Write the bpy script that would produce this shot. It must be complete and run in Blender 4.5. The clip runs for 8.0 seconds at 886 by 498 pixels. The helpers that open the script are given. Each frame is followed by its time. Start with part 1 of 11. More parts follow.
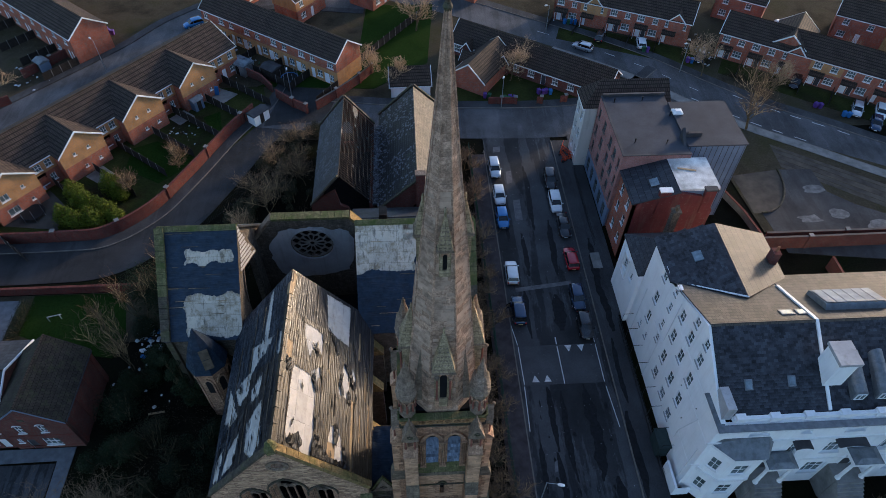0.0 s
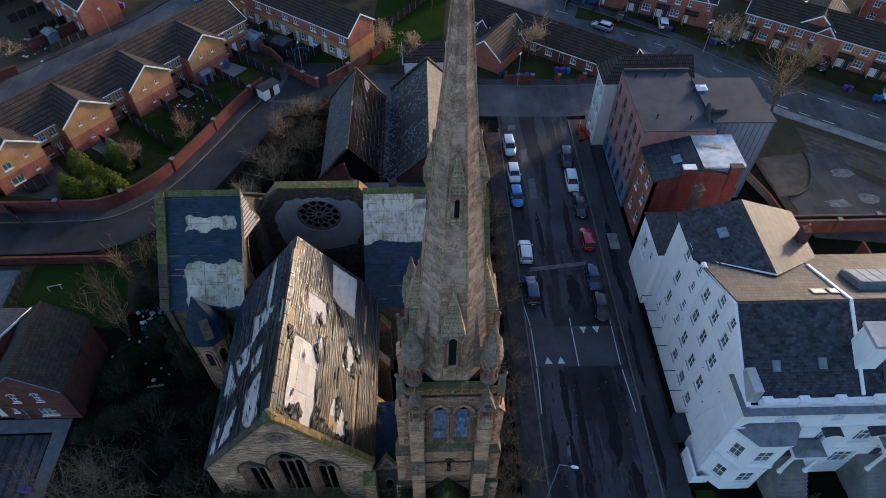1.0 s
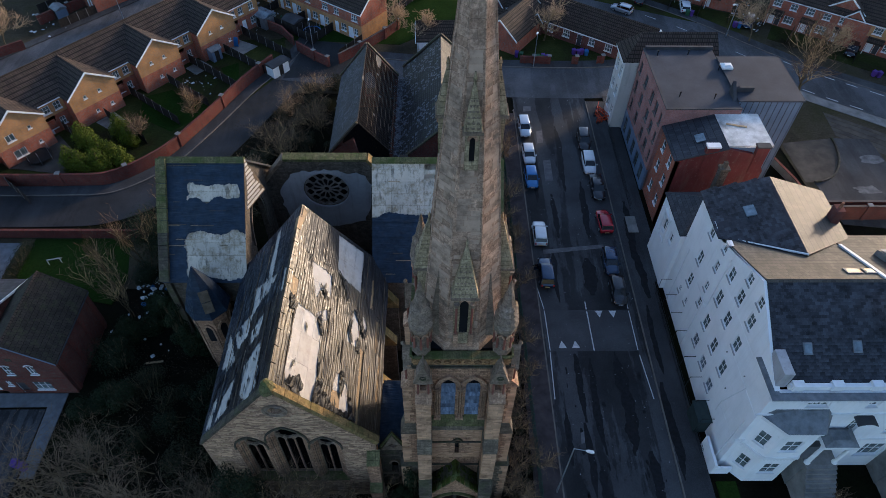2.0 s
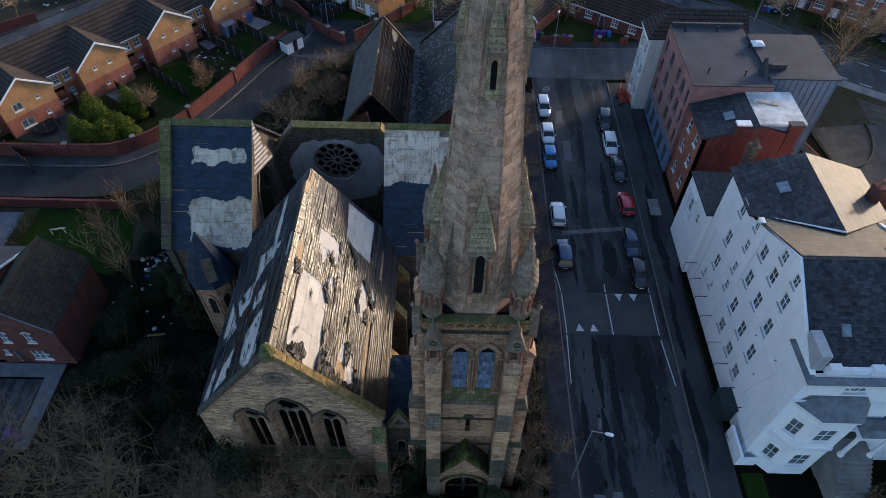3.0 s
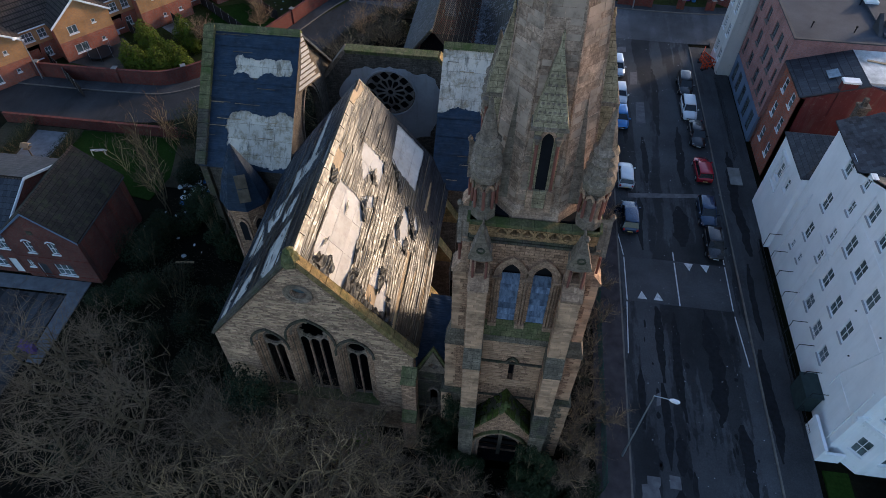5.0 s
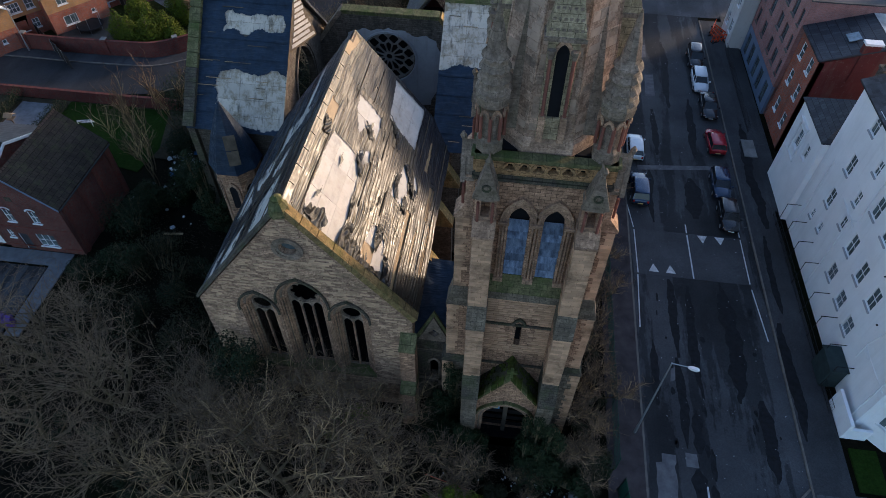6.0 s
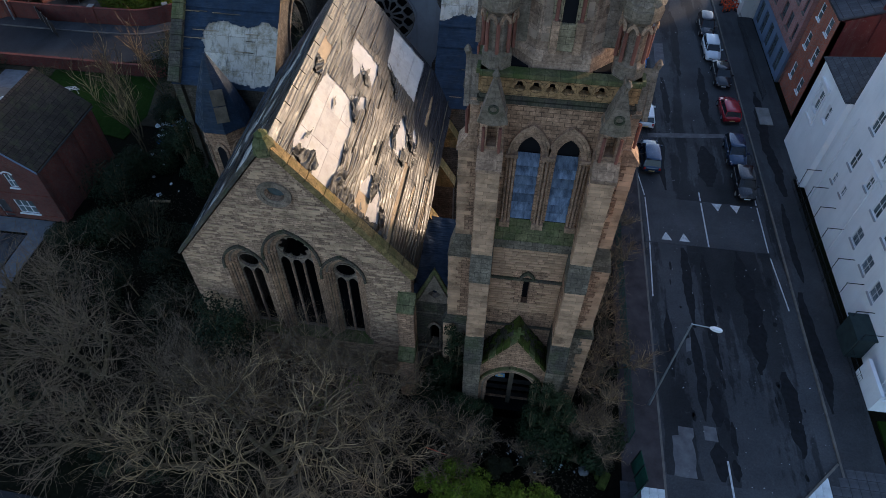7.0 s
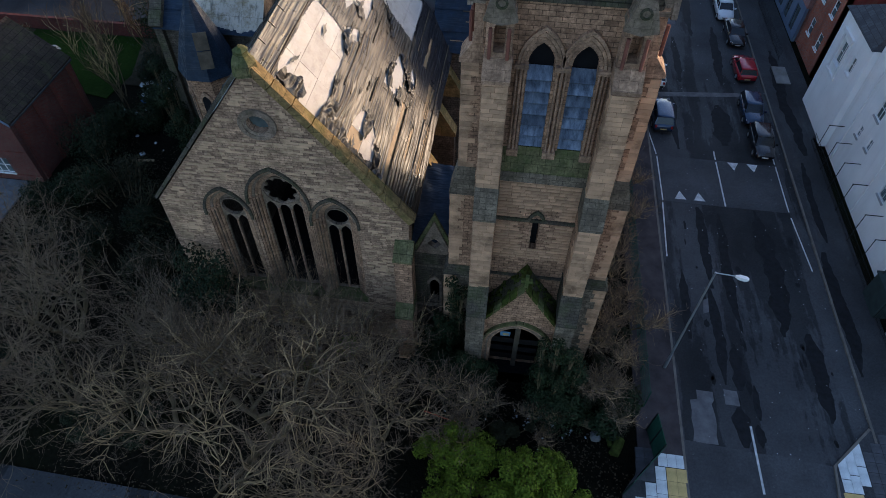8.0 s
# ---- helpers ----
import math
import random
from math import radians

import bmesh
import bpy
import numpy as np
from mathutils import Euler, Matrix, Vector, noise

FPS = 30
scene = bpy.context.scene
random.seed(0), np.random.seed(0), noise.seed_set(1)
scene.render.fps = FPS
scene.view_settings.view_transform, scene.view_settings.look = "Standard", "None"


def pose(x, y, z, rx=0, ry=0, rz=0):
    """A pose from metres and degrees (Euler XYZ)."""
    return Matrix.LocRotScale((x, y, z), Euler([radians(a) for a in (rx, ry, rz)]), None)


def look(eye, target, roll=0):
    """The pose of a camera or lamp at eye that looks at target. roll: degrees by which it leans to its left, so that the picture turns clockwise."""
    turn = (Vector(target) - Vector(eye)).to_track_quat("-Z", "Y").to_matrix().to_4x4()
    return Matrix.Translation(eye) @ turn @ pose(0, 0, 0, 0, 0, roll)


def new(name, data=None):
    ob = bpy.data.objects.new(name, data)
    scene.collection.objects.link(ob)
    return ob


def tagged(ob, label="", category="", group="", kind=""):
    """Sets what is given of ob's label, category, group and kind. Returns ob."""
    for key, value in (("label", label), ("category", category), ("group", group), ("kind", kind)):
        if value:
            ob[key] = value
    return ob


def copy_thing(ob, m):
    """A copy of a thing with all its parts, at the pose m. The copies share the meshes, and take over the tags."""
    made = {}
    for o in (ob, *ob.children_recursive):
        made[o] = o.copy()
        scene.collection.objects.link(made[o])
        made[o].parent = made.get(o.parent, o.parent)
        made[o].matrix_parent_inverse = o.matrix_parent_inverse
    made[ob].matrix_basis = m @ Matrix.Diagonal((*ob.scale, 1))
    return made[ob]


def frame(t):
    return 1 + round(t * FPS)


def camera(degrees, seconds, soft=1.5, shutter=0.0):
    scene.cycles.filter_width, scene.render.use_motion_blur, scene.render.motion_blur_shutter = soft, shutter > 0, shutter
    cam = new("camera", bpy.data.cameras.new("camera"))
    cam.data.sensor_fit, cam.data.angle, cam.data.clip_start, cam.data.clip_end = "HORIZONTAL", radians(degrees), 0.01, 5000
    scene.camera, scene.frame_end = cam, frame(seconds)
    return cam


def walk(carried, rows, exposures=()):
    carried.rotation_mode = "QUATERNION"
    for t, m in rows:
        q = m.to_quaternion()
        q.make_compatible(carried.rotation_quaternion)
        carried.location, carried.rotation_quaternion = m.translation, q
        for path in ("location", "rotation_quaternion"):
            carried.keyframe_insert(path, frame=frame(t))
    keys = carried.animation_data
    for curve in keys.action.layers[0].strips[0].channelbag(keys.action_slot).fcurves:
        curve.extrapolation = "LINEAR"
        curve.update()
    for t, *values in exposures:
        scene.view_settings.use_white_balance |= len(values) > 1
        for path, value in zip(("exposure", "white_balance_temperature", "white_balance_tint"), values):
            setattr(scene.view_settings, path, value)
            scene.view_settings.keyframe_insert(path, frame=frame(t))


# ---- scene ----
cam = camera(69.7, 8.0, soft=0.5)
METRES, EYE, TILT, LEAN, TURN = 32.0, 68.2, -90.0, -4.0, 0.5
ROWS = [
    (0.0, 0.0, 0.0, 0.0, 3.29, 40.9, 3.81),
    (0.5, -0.0032, 0.0606, -0.0, 3.31, 40.68, 2.97),
    (1.0, -0.0068, 0.1215, 0.0005, 3.34, 40.55, 2.32),
    (1.5, -0.0113, 0.1816, 0.0003, 3.37, 40.54, 1.76),
    (3.0, -0.0259, 0.3629, -0.0044, 3.45, 40.58, -0.74),
    (3.5, -0.03, 0.4257, -0.0066, 3.47, 40.62, -1.79),
    (4.0, -0.0332, 0.489, -0.0082, 3.55, 40.63, -4.74),
    (4.5, -0.0381, 0.5508, -0.0117, 3.61, 40.64, -7.06),
    (6.0, -0.0514, 0.7401, -0.0208, 3.65, 40.77, -7.28),
    (6.5, -0.0559, 0.804, -0.0238, 3.65, 40.78, -7.36),
    (7.0, -0.0604, 0.8685, -0.0257, 3.65, 40.76, -7.33),
    (7.5, -0.0649, 0.9325, -0.0265, 3.64, 40.58, -7.3),
    (8.0, -0.0706, 0.9969, -0.028, 3.65, 40.25, -7.25),
]
walk(cam, [(t, pose(0, 0, EYE, TILT, LEAN, TURN) @ pose(METRES * x, METRES * y, METRES * z, 90 + pitch, roll, yaw)) for t, x, y, z, yaw, pitch, roll in ROWS],
     exposures=((0.0, 1.68, 5900, 15), (3.0, 1.68, 5900, 15), (8.0, 1.76, 6130, 17)))

# ---- world and sun ----
SUN_AZ, SUN_EL = 40.0, 11.0          # degrees from +x towards +y, and above the horizon
world = bpy.data.worlds.new("world")
scene.world = world
world.use_nodes = True
_w = world.node_tree
_sky = _w.nodes.new("ShaderNodeTexSky")
_sky.sky_type, _sky.sun_disc = "NISHITA", False
_sky.sun_elevation, _sky.sun_rotation = radians(SUN_EL), radians(90 - SUN_AZ)
_sky.air_density, _sky.dust_density, _sky.ozone_density = 1.0, 1.2, 2.0
_w.nodes["Background"].inputs["Strength"].default_value = 0.11
_w.links.new(_sky.outputs["Color"], _w.nodes["Background"].inputs["Color"])
sun = new("sun", bpy.data.lights.new("sun", "SUN"))
sun.data.energy, sun.data.angle, sun.data.color = 1.2, radians(5), (1.0, 0.76, 0.50)
_a, _e = radians(SUN_AZ), radians(SUN_EL)
sun.matrix_world = look((80 * math.cos(_a), 80 * math.sin(_a), 60), (80 * math.cos(_a) - math.cos(_a) * math.cos(_e), 80 * math.sin(_a) - math.sin(_a) * math.cos(_e), 60 - math.sin(_e)))

# ---- mesh helpers ----
WORLD = {}


def thing(name, label, category, at=(0, 0, 0), rz=0.0, group="", kind="", world=False):
    """An Empty at the base of a thing. world: its parts are drawn in world metres, not in its own."""
    ob = new(name)
    ob.empty_display_size = 0.3
    ob.matrix_world = pose(at[0], at[1], at[2], 0, 0, rz)
    if world:
        WORLD[ob.name] = pose(at[0], at[1], at[2], 0, 0, rz).inverted()
    return tagged(ob, label, category, group, kind)


def as_mesh(bm, name, mats, smooth=False):
    me = bpy.data.meshes.new(name)
    bm.to_mesh(me)
    bm.free()
    for m in mats if isinstance(mats, (list, tuple)) else [mats]:
        me.materials.append(m)
    if smooth:
        me.polygons.foreach_set("use_smooth", [True] * len(me.polygons))
    return me


def part(name, bm, mat, parent, label="", smooth=False):
    root = parent
    while root.parent:
        root = root.parent
    if root.name in WORLD:
        bm.transform(WORLD[root.name])
    ob = new(name, as_mesh(bm, name, mat, smooth))
    ob.parent = parent
    return tagged(ob, label)


def solo(name, bm, mat, label, category, group="", kind="", smooth=False):
    """A thing of one mesh, its origin at its base."""
    xs = [v.co for v in bm.verts]
    c = Vector((sum(v.x for v in xs) / len(xs), sum(v.y for v in xs) / len(xs), min(v.z for v in xs)))
    bm.transform(Matrix.Translation(-c))
    ob = new(name, as_mesh(bm, name, mat, smooth))
    ob.location = c
    return tagged(ob, label, category, group, kind)


def box(bm, x0, x1, y0, y1, z0, z1, m=None, mi=0):
    v = [bm.verts.new(m @ Vector(p) if m else p) for p in
         ((x0, y0, z0), (x1, y0, z0), (x1, y1, z0), (x0, y1, z0), (x0, y0, z1), (x1, y0, z1), (x1, y1, z1), (x0, y1, z1))]
    for f in ((3, 2, 1, 0), (4, 5, 6, 7), (0, 1, 5, 4), (1, 2, 6, 5), (2, 3, 7, 6), (3, 0, 4, 7)):
        bm.faces.new([v[i] for i in f]).material_index = mi
    return bm


def boxes(*bs):
    bm = bmesh.new()
    for b in bs:
        box(bm, *b)
    return bm


def boxes_in(m, *bs):
    """Boxes in a wall's own measures."""
    bm = bmesh.new()
    for b in bs:
        box(bm, *b, m)
    return bm


def loft(bm, rings, caps=True, mi=0):
    """Joins rings of points, all of one length, into a skin."""
    rv = [[bm.verts.new(p) for p in r] for r in rings]
    n = len(rings[0])
    for a, b in zip(rv, rv[1:]):
        for i in range(n):
            bm.faces.new((a[i], a[(i + 1) % n], b[(i + 1) % n], b[i])).material_index = mi
    if caps:
        bm.faces.new(rv[0][::-1]).material_index = mi
        bm.faces.new(rv[-1]).material_index = mi
    return bm


def ring(cx, cy, z, r, n=8, turn=0.0, ry=None):
    return [(cx + r * math.cos(2 * math.pi * (i + turn) / n), cy + (ry or r) * math.sin(2 * math.pi * (i + turn) / n), z) for i in range(n)]


def lathe(bm, cx, cy, profile, n=8, turn=0.0, mi=0):
    """profile: (radius, z) from the bottom up."""
    return loft(bm, [ring(cx, cy, z, max(r, 0.004), n, turn) for r, z in profile], mi=mi)


def tube(bm, a, b, ra, rb=None, n=6, mi=0):
    a, b = Vector(a), Vector(b)
    q = (b - a).to_track_quat("Z", "Y").to_matrix()
    rb = ra if rb is None else rb
    rings = []
    for p, r in ((a, ra), (b, rb)):
        rings.append([p + q @ Vector((r * math.cos(2 * math.pi * i / n), r * math.sin(2 * math.pi * i / n), 0)) for i in range(n)])
    return loft(bm, rings, mi=mi)


def prism(bm, poly, t, m=None, mi=0):
    """A polygon in x, z (anticlockwise seen from -y), t deep towards +y."""
    a = [Vector((x, 0, z)) for x, z in poly]
    b = [Vector((x, t, z)) for x, z in poly]
    if m:
        a, b = [m @ p for p in a], [m @ p for p in b]
    return loft(bm, [b, a], mi=mi)


def wall_at(p0, p1, z=0.0):
    """Local x from p0 to p1, z up, y to the left of that way: what faces right of it is the front."""
    d = Vector((p1[0] - p0[0], p1[1] - p0[1], 0)).normalized()
    m = Matrix.Identity(4)
    m.col[0][:3], m.col[1][:3], m.col[2][:3], m.col[3][:3] = d, (-d.y, d.x, 0), (0, 0, 1), (p0[0], p0[1], z)
    return m


def plate(outer, holes, t, m=None, bm=None, mi=0):
    """A wall of that outline in x, z with holes through it; its front at y = 0, t thick towards +y."""
    bm = bm or bmesh.new()
    loops, edges, old = [], [], set(bm.faces)
    for poly in (outer, *holes):
        vs = [bm.verts.new((x, 0, z)) for x, z in poly]
        loops.append(vs)
        edges += [bm.edges.new((vs[i], vs[(i + 1) % len(vs)])) for i in range(len(vs))]
    bmesh.ops.triangle_fill(bm, edges=edges, use_beauty=True, use_dissolve=False, normal=(0, -1, 0))
    front = [f for f in bm.faces if f not in old]
    back = {v: bm.verts.new((v.co.x, t, v.co.z)) for vs in loops for v in vs}
    for f in front:
        f.material_index = mi
        f.normal_update()
        if f.normal.y > 0:
            f.normal_flip()
        bm.faces.new([back[v] for v in reversed(f.verts)]).material_index = mi
    for k, vs in enumerate(loops):
        area = sum(vs[i - 1].co.x * vs[i].co.z - vs[i].co.x * vs[i - 1].co.z for i in range(len(vs)))
        flip = (area > 0) == (k > 0)
        for i in range(len(vs)):
            a, b = vs[i - 1], vs[i]
            q = (a, b, back[b], back[a]) if flip else (b, a, back[a], back[b])
            bm.faces.new(q).material_index = mi
    if m:
        bmesh.ops.transform(bm, matrix=m, verts=[v for vs in loops for v in vs] + list(back.values()))
    return bm


def rect(x0, x1, z0, z1):
    return [(x0, z0), (x1, z0), (x1, z1), (x0, z1)]


def pointed(cx, w, z0, zs, k=1.0, n=5):
    """A pointed arch: its springing at zs, its arcs of radius k * w."""
    r, h = k * w, w / 2
    a1 = math.acos((r - h) / r)
    right = [(cx + h - r + r * math.cos(a1 * i / n), zs + r * math.sin(a1 * i / n)) for i in range(n + 1)]
    left = [(2 * cx - x, z) for x, z in reversed(right[:-1])]
    return [(cx - h, z0), (cx + h, z0)] + right + left


def band(bm, inner, outer, t, m, mi=0, y=0.0):
    """A moulding between two open lines of x, z of one length, t proud of y."""
    va = []
    for line, yy in ((inner, y), (inner, y - t), (outer, y - t), (outer, y)):
        va.append([bm.verts.new(m @ Vector((x, yy, z))) for x, z in line])
    for a, b in ((0, 1), (1, 2), (2, 3)):
        for i in range(len(inner) - 1):
            bm.faces.new((va[a][i], va[a][i + 1], va[b][i + 1], va[b][i])).material_index = mi
    for i in (0, -1):
        bm.faces.new([va[k][i] for k in range(4)]).material_index = mi
    return bm


def grid_sheet(fn, nu, nv, mask=None, t=0.0):
    """A sheet fn(u, v) -> point over 0..1; mask(u, v) says which cells stay."""
    bm = bmesh.new()
    vs = {}

    def at(i, j):
        if (i, j) not in vs:
            vs[i, j] = bm.verts.new(fn(i / nu, j / nv))
        return vs[i, j]
    for i in range(nu):
        for j in range(nv):
            if mask is None or mask((i + 0.5) / nu, (j + 0.5) / nv):
                bm.faces.new((at(i, j), at(i + 1, j), at(i + 1, j + 1), at(i, j + 1)))
    if t:
        bmesh.ops.solidify(bm, geom=bm.faces[:], thickness=t)
    return bm


def smooth_line(pts, n=6):
    out = []
    p = [Vector(q) for q in pts]
    p = [p[0] * 2 - p[1]] + p + [p[-1] * 2 - p[-2]]
    for i in range(1, len(p) - 2):
        for k in range(n):
            t = k / n
            a, b, c, d = p[i - 1], p[i], p[i + 1], p[i + 2]
            out.append(0.5 * (2 * b + (c - a) * t + (2 * a - 5 * b + 4 * c - d) * t * t + (3 * b - a - 3 * c + d) * t ** 3))
    return out + [p[-2]]


def sides(line, off):
    out = []
    for i, p in enumerate(line):
        d = (line[min(i + 1, len(line) - 1)] - line[max(i - 1, 0)]).normalized()
        out.append(Vector((p.x + d.y * off, p.y - d.x * off)))
    return out


def ribbon(line, o0, o1, z0, z1):
    """A slab along a line, from o0 to o1 to its right, z0 to z1 high."""
    a, b = sides(line, o0), sides(line, o1)
    bm = bmesh.new()
    return loft(bm, [[(p.x, p.y, z0), (q.x, q.y, z0), (q.x, q.y, z1), (p.x, p.y, z1)] for p, q in zip(a, b)])


def slab(poly, z0, z1):
    bm = bmesh.new()
    return loft(bm, [[(x, y, z0) for x, y in poly], [(x, y, z1) for x, y in poly]])


def course(rnd, x0, x1, lengths):
    """Cuts a course into stones: (start, end)."""
    out, x = [], x0
    while x < x1 - 0.05:
        ln = rnd.choice(lengths)
        e = min(x + ln, x1)
        if x1 - e < 0.15:
            e = x1
        out.append((x, e))
        x = e
    return out

# ---- materials ----
class Mat:
    """A small builder of node materials on object coordinates in metres."""

    def __init__(self, name, rough=0.8, metal=0.0, spec=0.5):
        self.m = bpy.data.materials.new(name)
        self.m.use_nodes = True
        self.t = self.m.node_tree
        self.p = self.t.nodes["Principled BSDF"]
        self.p.inputs["Roughness"].default_value = rough
        self.p.inputs["Metallic"].default_value = metal
        self.p.inputs["Specular IOR Level"].default_value = spec
        self.tc = self.n("TexCoord")
        self.obj = self.tc.outputs["Object"]
        self.height = None

    def n(self, kind):
        return self.t.nodes.new("ShaderNode" + kind)

    def link(self, a, b):
        self.t.links.new(a, b)

    def put(self, node, name, value):
        if hasattr(value, "is_output"):
            self.link(value, node.inputs[name])
        else:
            node.inputs[name].default_value = value

    def math(self, op, a, b=0.0, c=None):
        n = self.n("Math")
        n.operation = op
        self.put(n, 0, a), self.put(n, 1, b)
        if c is not None:
            self.put(n, 2, c)
        return n.outputs[0]

    def scaled(self, v, s):
        n = self.n("Mapping")
        self.link(v, n.inputs["Vector"])
        n.inputs["Scale"].default_value = s if isinstance(s, tuple) else (s, s, s)
        return n.outputs[0]

    def noise(self, scale, detail=5, rough=0.6, v=None, stretch=None):
        n = self.n("TexNoise")
        v = v or self.obj
        self.link(self.scaled(v, stretch) if stretch else v, n.inputs["Vector"])
        n.inputs["Scale"].default_value, n.inputs["Detail"].default_value, n.inputs["Roughness"].default_value = scale, detail, rough
        return n.outputs["Fac"]

    def ramp(self, fac, *stops):
        n = self.n("ValToRGB")
        self.link(fac, n.inputs["Fac"])
        e = n.color_ramp.elements
        while len(e) < len(stops):
            e.new(0.5)
        for k, (at, c) in zip(e, stops):
            k.position, k.color = at, (c, c, c, 1) if isinstance(c, (int, float)) else (*c, 1)
        return n.outputs["Color"]

    def mix(self, fac, a, b, mode="MIX"):
        n = self.n("Mix")
        n.data_type, n.blend_type = "RGBA", mode
        for i, v in ((0, fac), (6, a), (7, b)):
            if hasattr(v, "is_output"):
                self.link(v, n.inputs[i])
            else:
                n.inputs[i].default_value = v if i == 0 else (*v, 1)
        return n.outputs[2]

    def wall_uv(self):
        """Across the face and up it, for upright walls and for slopes."""
        g = self.n("NewGeometry")
        vt = self.n("VectorTransform")
        vt.vector_type, vt.convert_from, vt.convert_to = "NORMAL", "WORLD", "OBJECT"
        self.link(g.outputs["Normal"], vt.inputs[0])
        s, q = self.n("SeparateXYZ"), self.n("SeparateXYZ")
        self.link(vt.outputs[0], s.inputs[0]), self.link(self.obj, q.inputs[0])
        pick = self.math("GREATER_THAN", self.math("ABSOLUTE", s.outputs[0]), self.math("ABSOLUTE", s.outputs[1]))
        u = self.math("ADD", self.math("MULTIPLY", q.outputs[1], pick), self.math("MULTIPLY", q.outputs[0], self.math("SUBTRACT", 1.0, pick)))
        c = self.n("CombineXYZ")
        self.link(u, c.inputs[0]), self.link(q.outputs[2], c.inputs[1])
        return c.outputs[0]

    def bricks(self, w, h, mortar, c1, c2, cm, v=None, bias=0.0, offset=0.5):
        n = self.n("TexBrick")
        n.offset = offset
        self.link(v or self.wall_uv(), n.inputs["Vector"])
        for k, x in (("Scale", 1.0), ("Mortar Size", mortar), ("Mortar Smooth", 0.3), ("Bias", bias), ("Brick Width", w), ("Row Height", h)):
            n.inputs[k].default_value = x
        for k, x in (("Color1", c1), ("Color2", c2), ("Mortar", cm)):
            n.inputs[k].default_value = (*x, 1)
        return n.outputs["Color"], n.outputs["Fac"]

    def island(self, spread=0.3):
        g = self.n("NewGeometry")
        return self.math("MULTIPLY_ADD", g.outputs["Random Per Island"], spread, 1 - spread / 2)

    def each(self, spread=0.3):
        g = self.n("ObjectInfo")
        return self.math("MULTIPLY_ADD", g.outputs["Random"], spread, 1 - spread / 2)

    def times(self, col, fac):
        c = self.n("CombineXYZ")
        for i in range(3):
            self.link(fac, c.inputs[i])
        return self.mix(1.0, col, c.outputs[0], "MULTIPLY")

    def bump(self, h, strength=0.4, dist=0.03):
        n = self.n("Bump")
        n.inputs["Strength"].default_value, n.inputs["Distance"].default_value = strength, dist
        self.link(h, n.inputs["Height"])
        if self.height is not None:
            self.link(self.height, n.inputs["Normal"])
        self.height = n.outputs[0]
        self.link(self.height, self.p.inputs["Normal"])
        return self

    def colour(self, c):
        self.put(self.p, "Base Color", c if hasattr(c, "is_output") else (*c, 1))
        return self

    def roughness(self, f):
        self.link(f, self.p.inputs["Roughness"])
        return self


def plain(name, c, rough=0.7, metal=0.0, var=0.25, scale=1.5, fine=25, bump=0.1):
    """Paint, metal, wood or earth: one colour with patches and grain."""
    m = Mat(name, rough, metal, 0.18)
    lo, hi = tuple(x * (1 - var) for x in c), tuple(min(x * (1 + var), 0.95) for x in c)
    a = m.ramp(m.noise(scale), (0.3, lo), (0.7, hi))
    b = m.ramp(m.noise(fine, 3), (0.3, 1 - var * 0.5), (0.7, 1.0))
    m.colour(m.mix(1.0, a, b, "MULTIPLY"))
    if bump:
        m.bump(m.noise(fine, 4), bump, 0.02)
    return m.m


def stone(name, c1, c2, dark, w=0.45, h=0.19, soot=0.5, green=0.0, mortar=0.012, own=0.0):
    m = Mat(name, 0.9, spec=0.12)
    cm = tuple(x * 0.28 for x in c1)
    col, fac = m.bricks(w, h, mortar, c1, c2, cm)
    big = m.ramp(m.noise(0.35, 6, 0.65), (0.38, 0.0), (0.68, 1.0))
    streak = m.ramp(m.noise(1.0, 5, 0.6, stretch=(1.6, 1.6, 0.16)), (0.42, 0.0), (0.75, 1.0))
    tone = m.mix(0.7, m.ramp(m.noise(2.2, 4), (0.36, 0.6), (0.64, 1.25)), m.ramp(m.noise(9, 4), (0.38, 0.5), (0.62, 1.3)), "MULTIPLY")
    col = m.mix(0.85, col, tone, "MULTIPLY")
    col = m.mix(m.math("MULTIPLY", big, soot), col, dark)
    col = m.mix(m.math("MULTIPLY", streak, soot * 0.7), col, dark)
    if green:
        g = m.ramp(m.noise(0.8, 6, 0.7), (0.45, 0.0), (0.65, 1.0))
        col = m.mix(m.math("MULTIPLY", g, green), col, (0.06, 0.085, 0.02))
    if own:
        col = m.times(col, m.each(own))
    m.colour(col)
    m.bump(fac, -0.5, 0.02).bump(m.noise(14, 5), 0.5, 0.03)
    return m.m


def slates(name, c1, c2, w=0.3, h=0.2, rough=0.55, moss=0.0, gap=0.012, spec=0.25):
    m = Mat(name, rough, spec=spec)
    col, fac = m.bricks(w, h, gap, c1, c2, tuple(x * 0.3 for x in c1))
    tone = m.ramp(m.noise(0.5, 6), (0.3, 0.7), (0.7, 1.25))
    col = m.mix(0.9, col, tone, "MULTIPLY")
    col = m.mix(0.6, col, m.ramp(m.noise(7, 4), (0.3, 0.6), (0.7, 1.2)), "MULTIPLY")
    if moss:
        col = m.mix(m.math("MULTIPLY", m.ramp(m.noise(1.3, 6, 0.7), (0.5, 0.0), (0.65, 1.0)), moss), col, (0.075, 0.085, 0.035))
    m.colour(col)
    m.bump(fac, -0.7, 0.02).bump(m.noise(20, 3), 0.15, 0.01)
    return m.m


